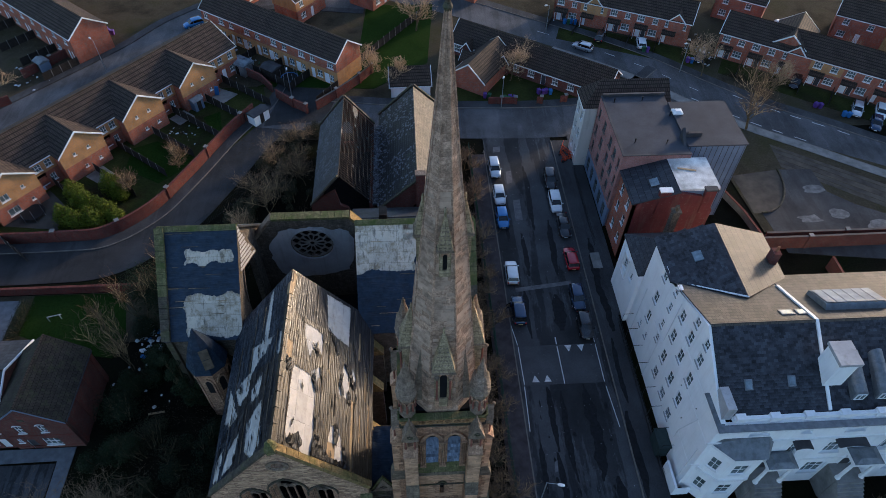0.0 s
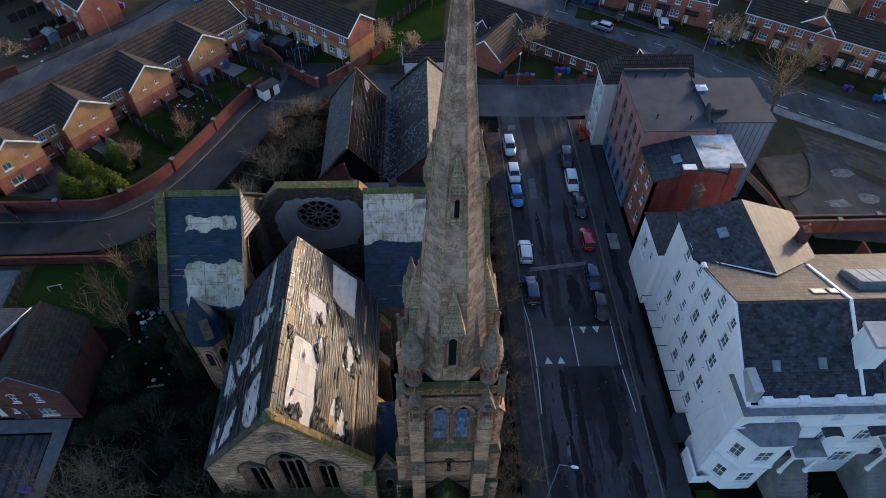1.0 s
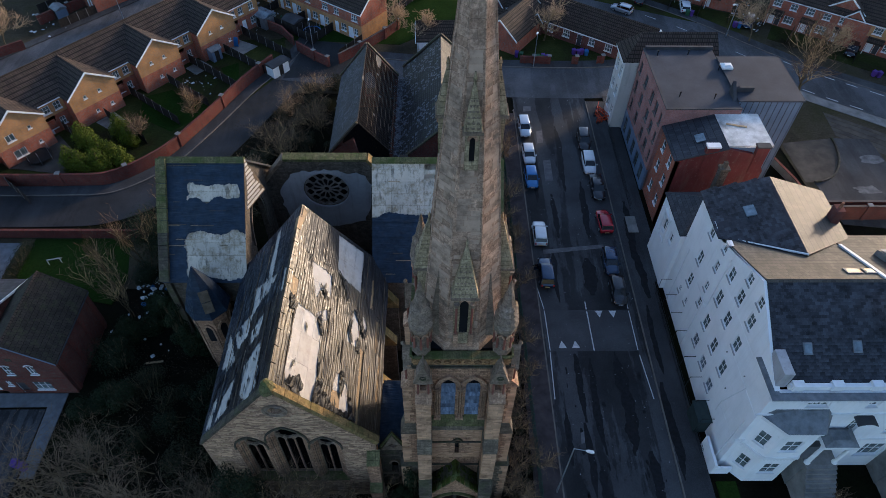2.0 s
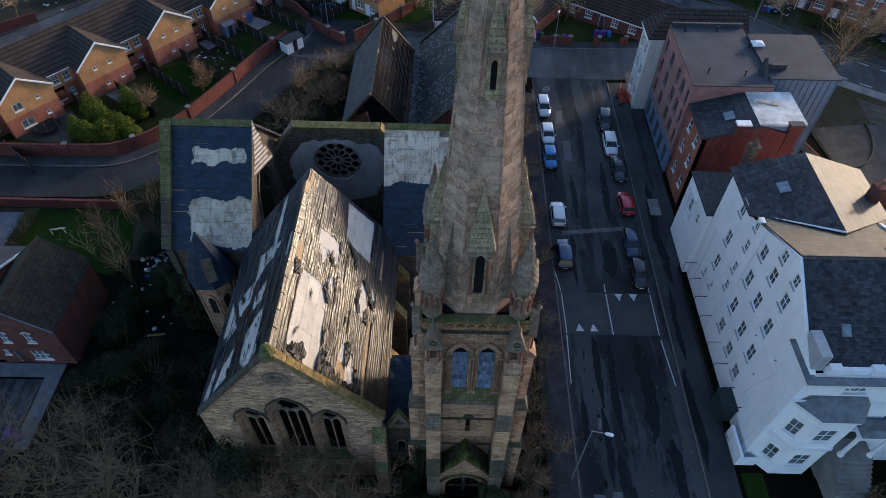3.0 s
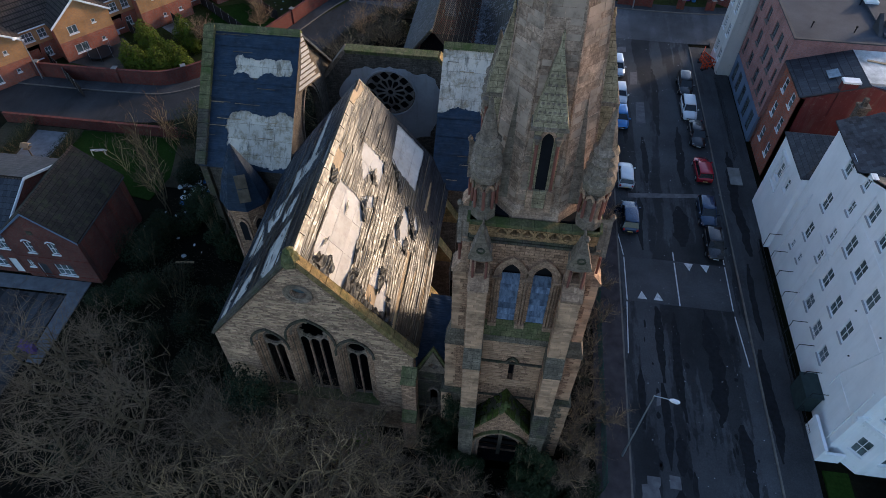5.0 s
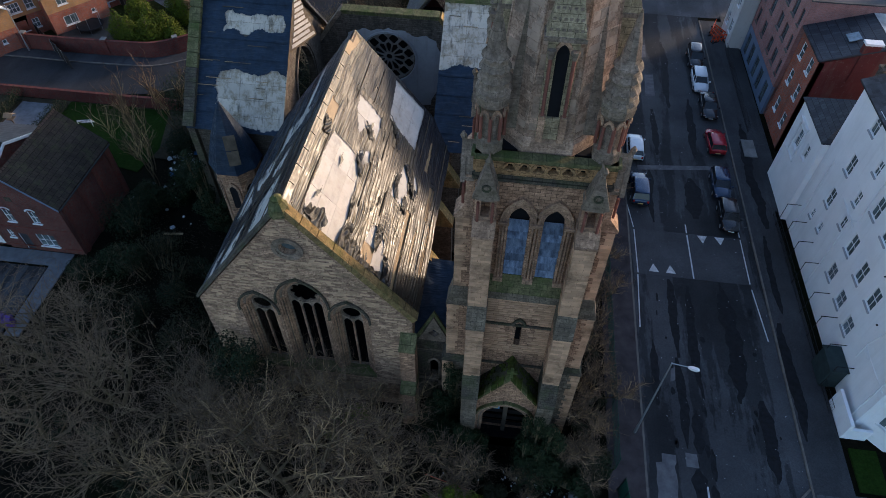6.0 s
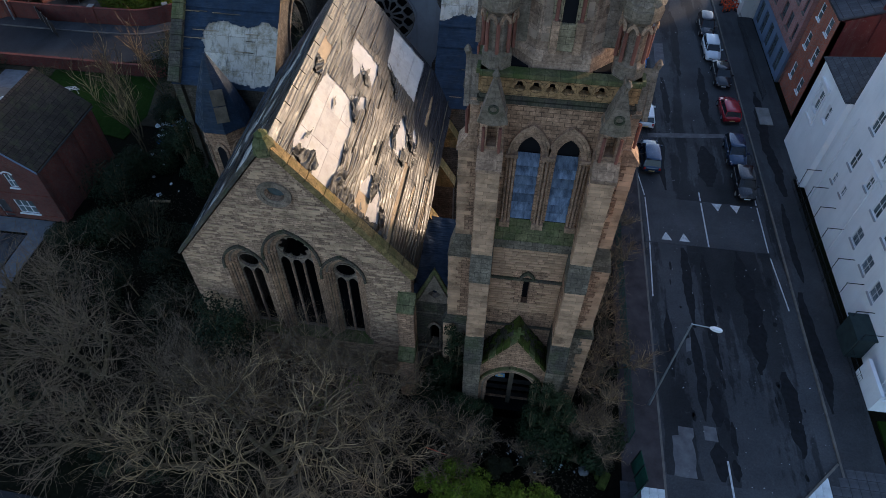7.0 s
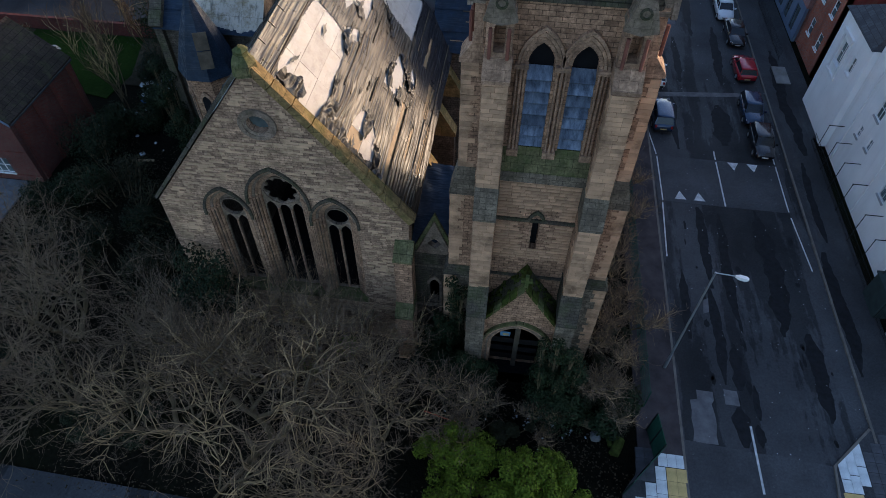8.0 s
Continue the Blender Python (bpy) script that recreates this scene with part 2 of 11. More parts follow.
def brickwork(name, c1, c2, mortar=(0.22, 0.19, 0.16), grime=0.35):
    m = Mat(name, 0.9, spec=0.12)
    col, fac = m.bricks(0.225, 0.075, 0.009, c1, c2, mortar)
    col = m.mix(0.8, col, m.ramp(m.noise(0.6, 6), (0.3, 0.7), (0.7, 1.2)), "MULTIPLY")
    col = m.mix(m.math("MULTIPLY", m.ramp(m.noise(1.2, 5, stretch=(1, 1, 0.3)), (0.5, 0.0), (0.75, 1.0)), grime), col, (0.03, 0.026, 0.024))
    m.colour(col)
    m.bump(fac, -0.4, 0.01)
    return m.m


def render_wall(name, c, dirt=0.35, spread=0.12):
    """Painted render, with rain streaks."""
    m = Mat(name, 0.75, spec=0.2)
    col = m.ramp(m.noise(0.35, 6), (0.3, tuple(x * (1 - spread) for x in c)), (0.7, c))
    st = m.ramp(m.noise(1.4, 5, 0.65, stretch=(1.3, 1.3, 0.12)), (0.5, 0.0), (0.8, 1.0))
    col = m.mix(m.math("MULTIPLY", st, dirt), col, (0.16, 0.15, 0.12))
    col = m.mix(m.math("MULTIPLY", m.ramp(m.noise(2.6, 7, 0.7), (0.58, 0.0), (0.72, 1.0)), dirt), col, (0.22, 0.20, 0.17))
    m.colour(col)
    m.bump(m.noise(18, 4), 0.15, 0.02).bump(m.noise(1.1, 3), 0.2, 0.05)
    return m.m


def asphalt(name, c=0.05, wet=0.6, patch=0.5):
    m = Mat(name, 0.8, spec=0.2)
    base = m.ramp(m.noise(60, 2), (0.3, (c * 0.7, c * 0.72, c * 0.78)), (0.7, (c * 1.35, c * 1.35, c * 1.4)))
    big = m.ramp(m.noise(0.16, 6, 0.6), (0.35, 0.6), (0.7, 1.35))
    rag = m.math("MULTIPLY_ADD", m.noise(1.6, 6, 0.7, stretch=(1, 0.5, 1)), 0.22, -0.11)
    lane = m.ramp(m.math("ADD", m.noise(1.0, 4, 0.55, stretch=(0.5, 0.04, 1)), rag), (0.49, 1.0), (0.53, 0.38))
    col = m.mix(0.9, base, big, "MULTIPLY")
    col = m.mix(patch, col, lane, "MULTIPLY")
    col = m.mix(m.math("MULTIPLY", m.ramp(m.noise(0.9, 7, 0.75), (0.62, 0.0), (0.7, 1.0)), 0.35), col, (c * 2.2, c * 2.1, c * 2.0))
    col = m.mix(0.6, col, m.ramp(m.noise(7, 6, 0.75), (0.32, 0.55), (0.5, 1.0), (0.7, 1.5)), "MULTIPLY")
    m.colour(col)
    damp = m.noise(0.3, 5, 0.6, stretch=(1.0, 0.25, 1))
    m.roughness(m.ramp(damp, (0.36, 0.9 - wet * 0.45), (0.58, 0.9)))
    m.bump(m.noise(90, 2), 0.25, 0.01)
    return m.m


def ground_mat(name, c1, c2, c3):
    m = Mat(name, 0.95, spec=0.02)
    col = m.ramp(m.noise(0.12, 8, 0.65), (0.35, c1), (0.5, c2), (0.68, c3))
    col = m.mix(0.7, col, m.ramp(m.noise(3.5, 6, 0.7), (0.3, 0.5), (0.7, 1.4)), "MULTIPLY")
    m.colour(col)
    m.bump(m.noise(4, 8, 0.75), 0.8, 0.15)
    return m.m


def tarp(name, c, rough=0.28, worn=(0.3, 0.3, 0.3), glint=0.2, run=(1.0, 1.0, 0.3), spec=0.5):
    """Thin plastic sheet: glossy, with fine creases down the slope."""
    m = Mat(name, rough, spec=spec)
    a = m.ramp(m.noise(1.2, 6), (0.3, tuple(x * 0.6 for x in c)), (0.7, tuple(x * 1.4 for x in c)))
    fine = tuple(x * (0.35 if x < 0.5 else 1.0) for x in run)
    # pale streaks of worn along creases: fold highlights painted into the colour
    w = m.ramp(m.math("ADD", m.noise(13, 3, 0.6, stretch=fine), m.math("MULTIPLY", m.noise(1.1, 4), 0.3)), (0.69, 0.0), (0.76, 1.0))
    m.colour(m.mix(m.math("MULTIPLY", w, glint), a, worn))
    m.roughness(m.ramp(m.noise(3, 5), (0.3, rough * 0.7), (0.7, min(rough * 1.7, 1))))
    m.bump(m.noise(6, 1, 0.5, stretch=run), 0.55, 0.08).bump(m.noise(1.6, 2, 0.5), 0.12, 0.08)
    return m.m


def boarding(name, c, sheet=(1.2, 2.4), stain=0.5):
    """Sheets of roof boarding with weather stains."""
    m = Mat(name, 0.6, spec=0.4)
    col = m.ramp(m.noise(0.7, 6), (0.3, tuple(x * 0.8 for x in c)), (0.7, c))
    st = m.ramp(m.noise(1.1, 7, 0.75), (0.48, 0.0), (0.64, 1.0))
    col = m.mix(m.math("MULTIPLY", st, stain * 0.8), col, (0.24, 0.17, 0.085))
    st2 = m.ramp(m.noise(3.0, 6, 0.7, stretch=(1, 0.25, 0.25)), (0.52, 0.0), (0.66, 1.0))
    col = m.mix(m.math("MULTIPLY", st2, stain * 0.7), col, (0.05, 0.045, 0.035))
    m.colour(m.times(col, m.each(0.2)))
    m.bump(m.noise(12, 4), 0.2, 0.02)
    return m.m


def glass(name, c=(0.02, 0.025, 0.03), rough=0.06):
    m = Mat(name, rough, spec=0.9)
    m.colour(m.ramp(m.noise(0.8, 3), (0.3, tuple(x * 0.5 for x in c)), (0.7, tuple(x * 1.8 for x in c))))
    m.bump(m.noise(1.3, 2), 0.05, 0.02)
    return m.m


def leafy(name, c1, c2, rough=0.6):
    m = Mat(name, rough, spec=0.12)
    g = m.n("NewGeometry")
    col = m.ramp(g.outputs["Random Per Island"], (0.0, c1), (1.0, c2))
    m.colour(m.mix(0.6, col, m.ramp(m.noise(1.5, 4), (0.3, 0.6), (0.7, 1.3)), "MULTIPLY"))
    return m.m


def own_tone(mat_name, base, spread, rough=0.8):
    """A colour that differs from piece to piece."""
    m = Mat(mat_name, rough, spec=0.15)
    a = m.ramp(m.noise(0.7, 8, 0.7), (0.36, tuple(x * 0.42 for x in base)), (0.52, base), (0.66, tuple(x * 1.2 for x in base)))
    m.colour(m.times(a, m.each(spread)))
    m.bump(m.noise(16, 4), 0.4, 0.02)
    return m.m


def island_tone(mat_name, base, spread, rough=0.8):
    m = Mat(mat_name, rough, spec=0.15)
    a = m.ramp(m.noise(0.7, 8, 0.7), (0.36, tuple(x * 0.42 for x in base)), (0.52, base), (0.66, tuple(x * 1.2 for x in base)))
    m.colour(m.times(a, m.island(spread)))
    m.bump(m.noise(16, 4), 0.4, 0.02)
    return m.m


STONE = stone("tower sandstone", (0.588, 0.336, 0.203), (0.361, 0.203, 0.123), (0.0806, 0.0534, 0.0398), 0.5, 0.21, soot=0.42, mortar=0.016)
STONE_GABLE = stone("coursed gable sandstone", (0.578, 0.365, 0.235), (0.334, 0.206, 0.135), (0.0949, 0.0616, 0.0444), 0.6, 0.16, soot=0.3, mortar=0.012)
ASHLAR = stone("dressed sandstone", (0.551, 0.331, 0.208), (0.408, 0.243, 0.152), (0.0854, 0.0582, 0.0438), 0.7, 0.32, soot=0.5, mortar=0.006)
SPIRE = stone("weathered spire stone", (0.522, 0.346, 0.242), (0.334, 0.212, 0.144), (0.136, 0.0865, 0.0658), 0.75, 0.42, soot=0.16, mortar=0.006)
STONE_DARK = stone("sooty stone", (0.134, 0.11, 0.0832), (0.101, 0.0824, 0.0646), (0.042, 0.0353, 0.0289), soot=0.6, green=0.35)
STONE_SOOT = stone("weathered set-off stone", (0.25, 0.195, 0.14), (0.18, 0.14, 0.10), (0.06, 0.05, 0.042), 0.6, 0.3, soot=0.5, green=0.1)
STONE_MOSS = stone("mossy stone", (0.20, 0.17, 0.085), (0.15, 0.14, 0.07), (0.05, 0.055, 0.02), 0.6, 0.4, soot=0.5, green=0.75)
MOSS = plain("damp green moss", (0.055, 0.068, 0.012), 0.95, var=0.5, scale=3, fine=60)
rnd_moss = random.Random(77)
COPING = stone("lichened coping stone", (0.368, 0.237, 0.1), (0.307, 0.201, 0.0837), (0.102, 0.082, 0.0418), 0.9, 0.9, soot=0.4, green=0.5)
REDSTONE = plain("red sandstone shaft", (0.22, 0.085, 0.06), 0.85)
STONE_IN = stone("ruined inner wall", (0.2, 0.164, 0.13), (0.14, 0.117, 0.093), (0.04, 0.0346, 0.0298), 0.5, 0.2, soot=0.6)
PLASTER_OLD = render_wall("old inner plaster", (0.45, 0.45, 0.46), 0.5, 0.35)
# interior shade put into the colour of floors, core and opening plates
DARK = plain("near-black interior shade", (0.012, 0.012, 0.014), 0.95)
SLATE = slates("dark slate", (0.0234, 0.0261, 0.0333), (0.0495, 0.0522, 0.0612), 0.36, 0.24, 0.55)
# tan copy of the slate, low sunlight put into its colour
SLATE_TAN = slates("sunlit tan slate", (0.062, 0.0531, 0.0443), (0.0999, 0.0857, 0.0708), 0.36, 0.24, 0.6)
SLATE_HALL = slates("decayed slate", (0.0567, 0.0599, 0.0688), (0.104, 0.107, 0.121), 0.3, 0.22, 0.5, moss=0.3, gap=0.03)
TILE = slates("concrete roof tile", (0.054, 0.0379, 0.0306), (0.0756, 0.0526, 0.0413), 0.33, 0.34, 0.8, moss=0.12, gap=0.05, spec=0.2)
TILE_BROWN = slates("brown roof tile", (0.0642, 0.0459, 0.0337), (0.0942, 0.0655, 0.0479), 0.33, 0.34, 0.8, gap=0.05, spec=0.2)
BRICK_RED = brickwork("red brick", (0.414, 0.113, 0.0633), (0.31, 0.0862, 0.0506))
BRICK_DARK = brickwork("dark red brick", (0.16, 0.048, 0.036), (0.115, 0.036, 0.028), (0.12, 0.10, 0.09))
BRICK_WALL = brickwork("deep red wall brick", (0.19, 0.046, 0.033), (0.14, 0.036, 0.027), (0.13, 0.10, 0.085), 0.45)
BRICK_BUFF = brickwork("buff brick", (0.52, 0.26, 0.10), (0.43, 0.21, 0.085), (0.3, 0.22, 0.15), 0.2)
BRICK_PINK = brickwork("pink brown brick", (0.375, 0.173, 0.15), (0.285, 0.132, 0.117), (0.3, 0.225, 0.21), 0.35)
RED_PAINT = render_wall("flaking red painted render", (0.163, 0.035, 0.0327), 0.45, 0.45)
WHITE = render_wall("white painted render", (0.9, 0.9, 0.9), 0.13)
WHITE_TRIM = plain("white trim paint", (0.78, 0.78, 0.78), 0.5, var=0.08)
CREAM = render_wall("cream render", (0.58, 0.56, 0.52), 0.4)
FRAME_WHITE = plain("white window frame", (0.75, 0.75, 0.76), 0.4, var=0.08)
FRAME_DARK = plain("dark window frame", (0.05, 0.05, 0.055), 0.5)
GLASS = glass("window glass", (0.085, 0.109, 0.112), 0.08)
GLASS_SKY = glass("frosted roof glass", (0.126, 0.162, 0.189), 0.15)
FROST = plain("frosted lantern glass", (0.22, 0.26, 0.30), 0.65, var=0.3, scale=0.8)
LEAD = plain("lead sheet", (0.17, 0.185, 0.20), 0.45, 0.3, 0.3)
LEAD_DARK = plain("dark roof felt", (0.055, 0.055, 0.06), 0.75, 0.0, 0.35, 0.5)
FELT = plain("grey flat roof felt", (0.0465, 0.0512, 0.063), 0.8, 0.0, 0.3, 0.25, 6)
CLAD = plain("blue grey cladding", (0.15, 0.203, 0.285), 0.5, 0.2, 0.15, 0.6)
WHITE_ROOF = plain("white coated flat roof", (0.6, 0.6, 0.58), 0.5, 0.0, 0.55, 0.5)
ASPHALT = asphalt("street asphalt", 0.056, 0.5, 0.85)
ASPHALT_PALE = asphalt("pale worn asphalt", 0.085, 0.3, 0.3)
ASPHALT_OLD = asphalt("pale old asphalt", 0.034, 0.3, 0.25)
PAVE = asphalt("footway tarmac", 0.052, 0.35, 0.3)
TABLE = asphalt("raised table asphalt", 0.064, 0.3, 0.1)
KERB = plain("concrete kerb", (0.158, 0.139, 0.12), 0.85)
PAINT = plain("worn road paint", (0.55, 0.55, 0.54), 0.7, var=0.35, scale=3)
FLAG = plain("pale paving flag", (0.638, 0.66, 0.657), 0.85, var=0.2)
FLAG_BUFF = plain("buff tactile paving", (0.609, 0.425, 0.17), 0.85, var=0.2)
CONCRETE = plain("concrete", (0.212, 0.204, 0.191), 0.9, var=0.35, scale=0.6)
FLAG_PATIO = plain("weathered patio slab", (0.143, 0.1485, 0.1595), 0.85, var=0.25, scale=1.2)
MUD = ground_mat("trodden mud", (0.036, 0.0304, 0.0208), (0.068, 0.056, 0.0368), (0.0496, 0.0464, 0.0224))
PAVE_WEST = plain("reddish worn footway", (0.062, 0.05, 0.05), 0.85, var=0.45, scale=0.7, fine=40)
PAVE_BROWN = plain("worn brown paving", (0.078, 0.065, 0.052), 0.85, var=0.4, scale=0.5)
SLATE_GAPPY = slates("gappy old slates", (0.022, 0.022, 0.024), (0.05, 0.05, 0.054), 0.42, 0.26, 0.55, moss=0.25, gap=0.055)
# near-black base: deep shade under trees put into the soil colour
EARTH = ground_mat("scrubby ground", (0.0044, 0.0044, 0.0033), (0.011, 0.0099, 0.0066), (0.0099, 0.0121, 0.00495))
GRASS = ground_mat("lawn", (0.01147, 0.0258, 0.00459), (0.01717, 0.03735, 0.006885), (0.02295, 0.0402, 0.00915))
ROUGH_GRASS = ground_mat("rough grass", (0.0255, 0.0196, 0.0123), (0.0328, 0.0392, 0.0123), (0.0546, 0.0588, 0.0185))
LEVEL, ALONG = (1.0, 0.06, 1.0), (0.16, 1.0, 1.0)
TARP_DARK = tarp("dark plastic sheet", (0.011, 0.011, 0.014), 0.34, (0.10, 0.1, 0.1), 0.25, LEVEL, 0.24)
# warm brown carries the low sun's gold sheen in its colour
TARP_BROWN = tarp("plastic sheet in sunlit brown", (0.038, 0.029, 0.02), 0.31, (0.15, 0.112, 0.07), 0.35, LEVEL, 0.34)
TARP_BLUE = tarp("blue black roof sheet", (0.0108, 0.0234, 0.0432), 0.5, (0.054, 0.072, 0.0945), 0.25, ALONG, 0.3)
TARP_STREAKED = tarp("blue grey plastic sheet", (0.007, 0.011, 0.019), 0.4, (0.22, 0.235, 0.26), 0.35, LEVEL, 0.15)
BOARD_WHITE = boarding("white faced boarding", (0.493, 0.46, 0.428), stain=0.35)
BOARD_DIRTY = boarding("stained boarding", (0.632, 0.539, 0.428), stain=1.0)
BOARD_TAN = boarding("bare timber boarding", (0.36, 0.235, 0.12), stain=0.4)
TIMBER = plain("old timber", (0.13, 0.10, 0.07), 0.9, var=0.4)
TIMBER_DARK = plain("dark fence timber", (0.0315, 0.0266, 0.0231), 0.9, var=0.4)
BARK = plain("grey brown bark", (0.138, 0.101, 0.0561), 0.95, var=0.4, scale=2)
TWIG = plain("pale twigs", (0.482, 0.319, 0.192), 0.95, var=0.4, scale=0.6)
BOUGH = plain("pale mossy boughs", (0.47, 0.318, 0.162), 0.95, var=0.5, scale=0.8)
BOUGH_BROWN = plain("brown boughs", (0.23, 0.165, 0.10), 0.95, var=0.5, scale=0.8)
TWIG_MID = plain("brown twigs", (0.2, 0.136, 0.0892), 0.95, var=0.4, scale=0.6)
TWIG_DARK = plain("dark twigs", (0.147, 0.0939, 0.0567), 0.95, var=0.4, scale=0.6)
LEAF_EVERGREEN = leafy("evergreen foliage", (0.0102, 0.0171, 0.00801), (0.0228, 0.0342, 0.0143))
LEAF_CONIFER = leafy("yellow green conifer", (0.0413, 0.0661, 0.00461), (0.116, 0.132, 0.0092))
LEAF_LAUREL = leafy("bright shrub leaves", (0.052, 0.0918, 0.0072), (0.169, 0.205, 0.0198))
LEAF_IVY = leafy("ivy leaves", (0.012, 0.0228, 0.00836), (0.027, 0.0389, 0.015))
LEAF_BROWN = leafy("dead bramble", (0.0251, 0.0249, 0.0131), (0.0501, 0.0505, 0.0229))
STEEL = plain("galvanised steel", (0.36, 0.38, 0.40), 0.45, 0.7, 0.15)
IRON = plain("black iron", (0.02, 0.02, 0.022), 0.5, 0.4)
GREEN_METAL = plain("green mesh panel", (0.02, 0.075, 0.05), 0.6, 0.2)
ORANGE = plain("orange plastic", (0.55, 0.07, 0.025), 0.5, var=0.15)
RUBBER = plain("tyre rubber", (0.015, 0.015, 0.016), 0.85)
CAR_GLASS = glass("car glass", (0.006, 0.007, 0.009), 0.1)
CAR_GLASS.node_tree.nodes["Principled BSDF"].inputs["Specular IOR Level"].default_value = 0.6
LAMP_RED = plain("red lamp lens", (0.35, 0.02, 0.02), 0.25, var=0.1)
LAMP_CLEAR = plain("clear lamp lens", (0.65, 0.66, 0.68), 0.15, 0.3, 0.1)
PLASTIC_PURPLE = plain("purple bin plastic", (0.10, 0.045, 0.22), 0.55, var=0.12)
PLASTIC_BLUE = plain("blue bin plastic", (0.03, 0.14, 0.35), 0.55, var=0.12)
PLASTIC_GREEN = plain("green bin plastic", (0.03, 0.10, 0.05), 0.55, var=0.12)
CLOTH = plain("pale rubbish", (0.5, 0.52, 0.55), 0.8, var=0.4)

# ---- ground, roads and pavements ----
def terrain():
    bm = bmesh.new()
    n, half = 60, 900.0
    vs = [[None] * (n + 1) for _ in range(n + 1)]
    for i in range(n + 1):
        for j in range(n + 1):
            u, v = (2 * i / n - 1), (2 * j / n - 1)
            x, y = half * u * abs(u), 40 + half * v * abs(v)
            vs[i][j] = bm.verts.new((x, y, -0.06))
    for i in range(n):
        for j in range(n):
            bm.faces.new((vs[i][j], vs[i + 1][j], vs[i + 1][j + 1], vs[i][j + 1]))
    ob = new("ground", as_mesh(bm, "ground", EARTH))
    return tagged(ob, "scrubby winter ground, leaf litter and moss, darkened for tree shade", "ground", kind="structure")


terrain()


def setting(name, bm, mat, label, category):
    ob = new(name, as_mesh(bm, name, mat))
    return tagged(ob, label, category, kind="structure")


setting("ground_estate", slab([(-160, 84), (160, 84), (160, 190), (-160, 190)], -0.055, -0.012), MUD, "muddy winter gardens and verges of the estate", "ground")
MAIN = [Vector((17.4, y)) for y in range(-60, 88, 4)]
setting("road_main", ribbon(MAIN, -5.15, 6.15, -0.05, 0.0), ASPHALT, "dark patched asphalt street with damp streaks", "road")
CROSS = smooth_line([(-26, 92), (-14, 90.3), (8, 87.6), (30, 87.6), (42, 92), (50, 99)])
setting("road_cross", ribbon(CROSS, -4.0, 4.2, -0.05, 0.012), ASPHALT_PALE, "pale worn asphalt cross street", "road")
LANE = smooth_line([(-120, 58.2), (-70, 58.2), (-50, 58.2), (-41.5, 59.3), (-34.5, 65.2), (-30, 73.5), (-25.6, 83.5), (-21, 92), (-19, 99)])
setting("road_lane", ribbon(LANE, -2.8, 2.8, -0.05, 0.006), ASPHALT_OLD, "narrow grey lane curving behind brick garden walls", "road")
CRESCENT = smooth_line([(-30, 146), (5, 130), (22, 119.5), (35, 110.8), (45, 103), (53, 95), (61, 87.8), (70, 81.5), (82, 73), (110, 55)])
setting("road_crescent", ribbon(CRESCENT, -3.6, 3.6, -0.05, 0.018), ASPHALT_PALE, "curving residential road with white markings", "road")
BACK_ROAD = smooth_line([(-110, 41), (-78, 80), (-66.5, 93.5), (-52, 110.5), (-44, 122), (-30, 132), (-8, 130)])
setting("road_estate", ribbon(BACK_ROAD, -3.6, 3.6, -0.05, 0.02), ASPHALT_PALE, "grey estate road between terraces", "road")
setting("road_square", slab([(-24.5, 88), (-14, 89), (-12.5, 97.5), (-22, 99)], -0.05, 0.03), ASPHALT_OLD, "asphalt turning area beside the lane", "road")
setting("pavement_court", slab([(-60, 30.2), (-39.6, 30.4), (-39.4, 23.0), (-38.1, 23.0), (-38.0, 31.9), (-60, 31.9)], -0.05, 0.05), FLAG_PATIO, "pale concrete path beside a parking court", "pavement")
setting("pavement_garden", slab([(-57.0, 45.6), (-52.6, 45.6), (-51.4, 52.4), (-53.6, 52.6), (-54.8, 47.2), (-57.0, 47.2)], -0.05, 0.05), FLAG_PATIO, "pale flagged garden path between hedges", "pavement")
setting("road_lane_west", slab([(-60, 4), (-39.7, 4), (-39.7, 30.1), (-60, 30.1)], -0.05, 0.03), ASPHALT, "dark parking court beside a brick house", "road")

setting("road_forecourt", slab([(-60, -30), (-12, -30), (-11.5, 6.5), (-14.5, 9.4), (-30, 9.9), (-60, 9.0)], -0.05, 0.035), ASPHALT, "dark asphalt lane before winter trees", "road")

# footways, a kerb's step above the road
setting("pavement_west", ribbon([Vector((17.4, y)) for y in range(15, 83, 4)], -7.9, -5.3, -0.05, 0.12), PAVE_WEST, "reddish dark tarmac footway beside the church fence", "pavement")
EAST = [Vector((17.4, y)) for y in range(18, 84, 4)]
for p in EAST:
    p.x += 0.85
setting("pavement_east", ribbon(EAST, 5.4, 8.2, -0.05, 0.12), PAVE, "patched tarmac footway in front of tall houses", "pavement")
setting("kerb_west", ribbon([Vector((17.4, y)) for y in range(12, 84, 4)], -5.3, -5.15, -0.05, 0.13), KERB, "worn concrete kerb", "kerb")
setting("kerb_east", ribbon(EAST, 5.25, 5.4, -0.05, 0.13), KERB, "worn concrete kerb", "kerb")
setting("pavement_north", ribbon(CROSS[6:], -6.0, -4.15, -0.05, 0.12), PAVE, "grey footway beside garden walls", "pavement")
setting("kerb_north", ribbon(CROSS[6:], -4.15, -4.0, -0.05, 0.13), KERB, "worn concrete kerb", "kerb")
setting("pavement_lane_north", ribbon(LANE, -4.6, -2.95, -0.05, 0.11), PAVE, "narrow footway along a brick garden wall", "pavement")
setting("kerb_lane_north", ribbon(LANE, -2.95, -2.8, -0.05, 0.12), KERB, "pale kerb along the lane", "kerb")
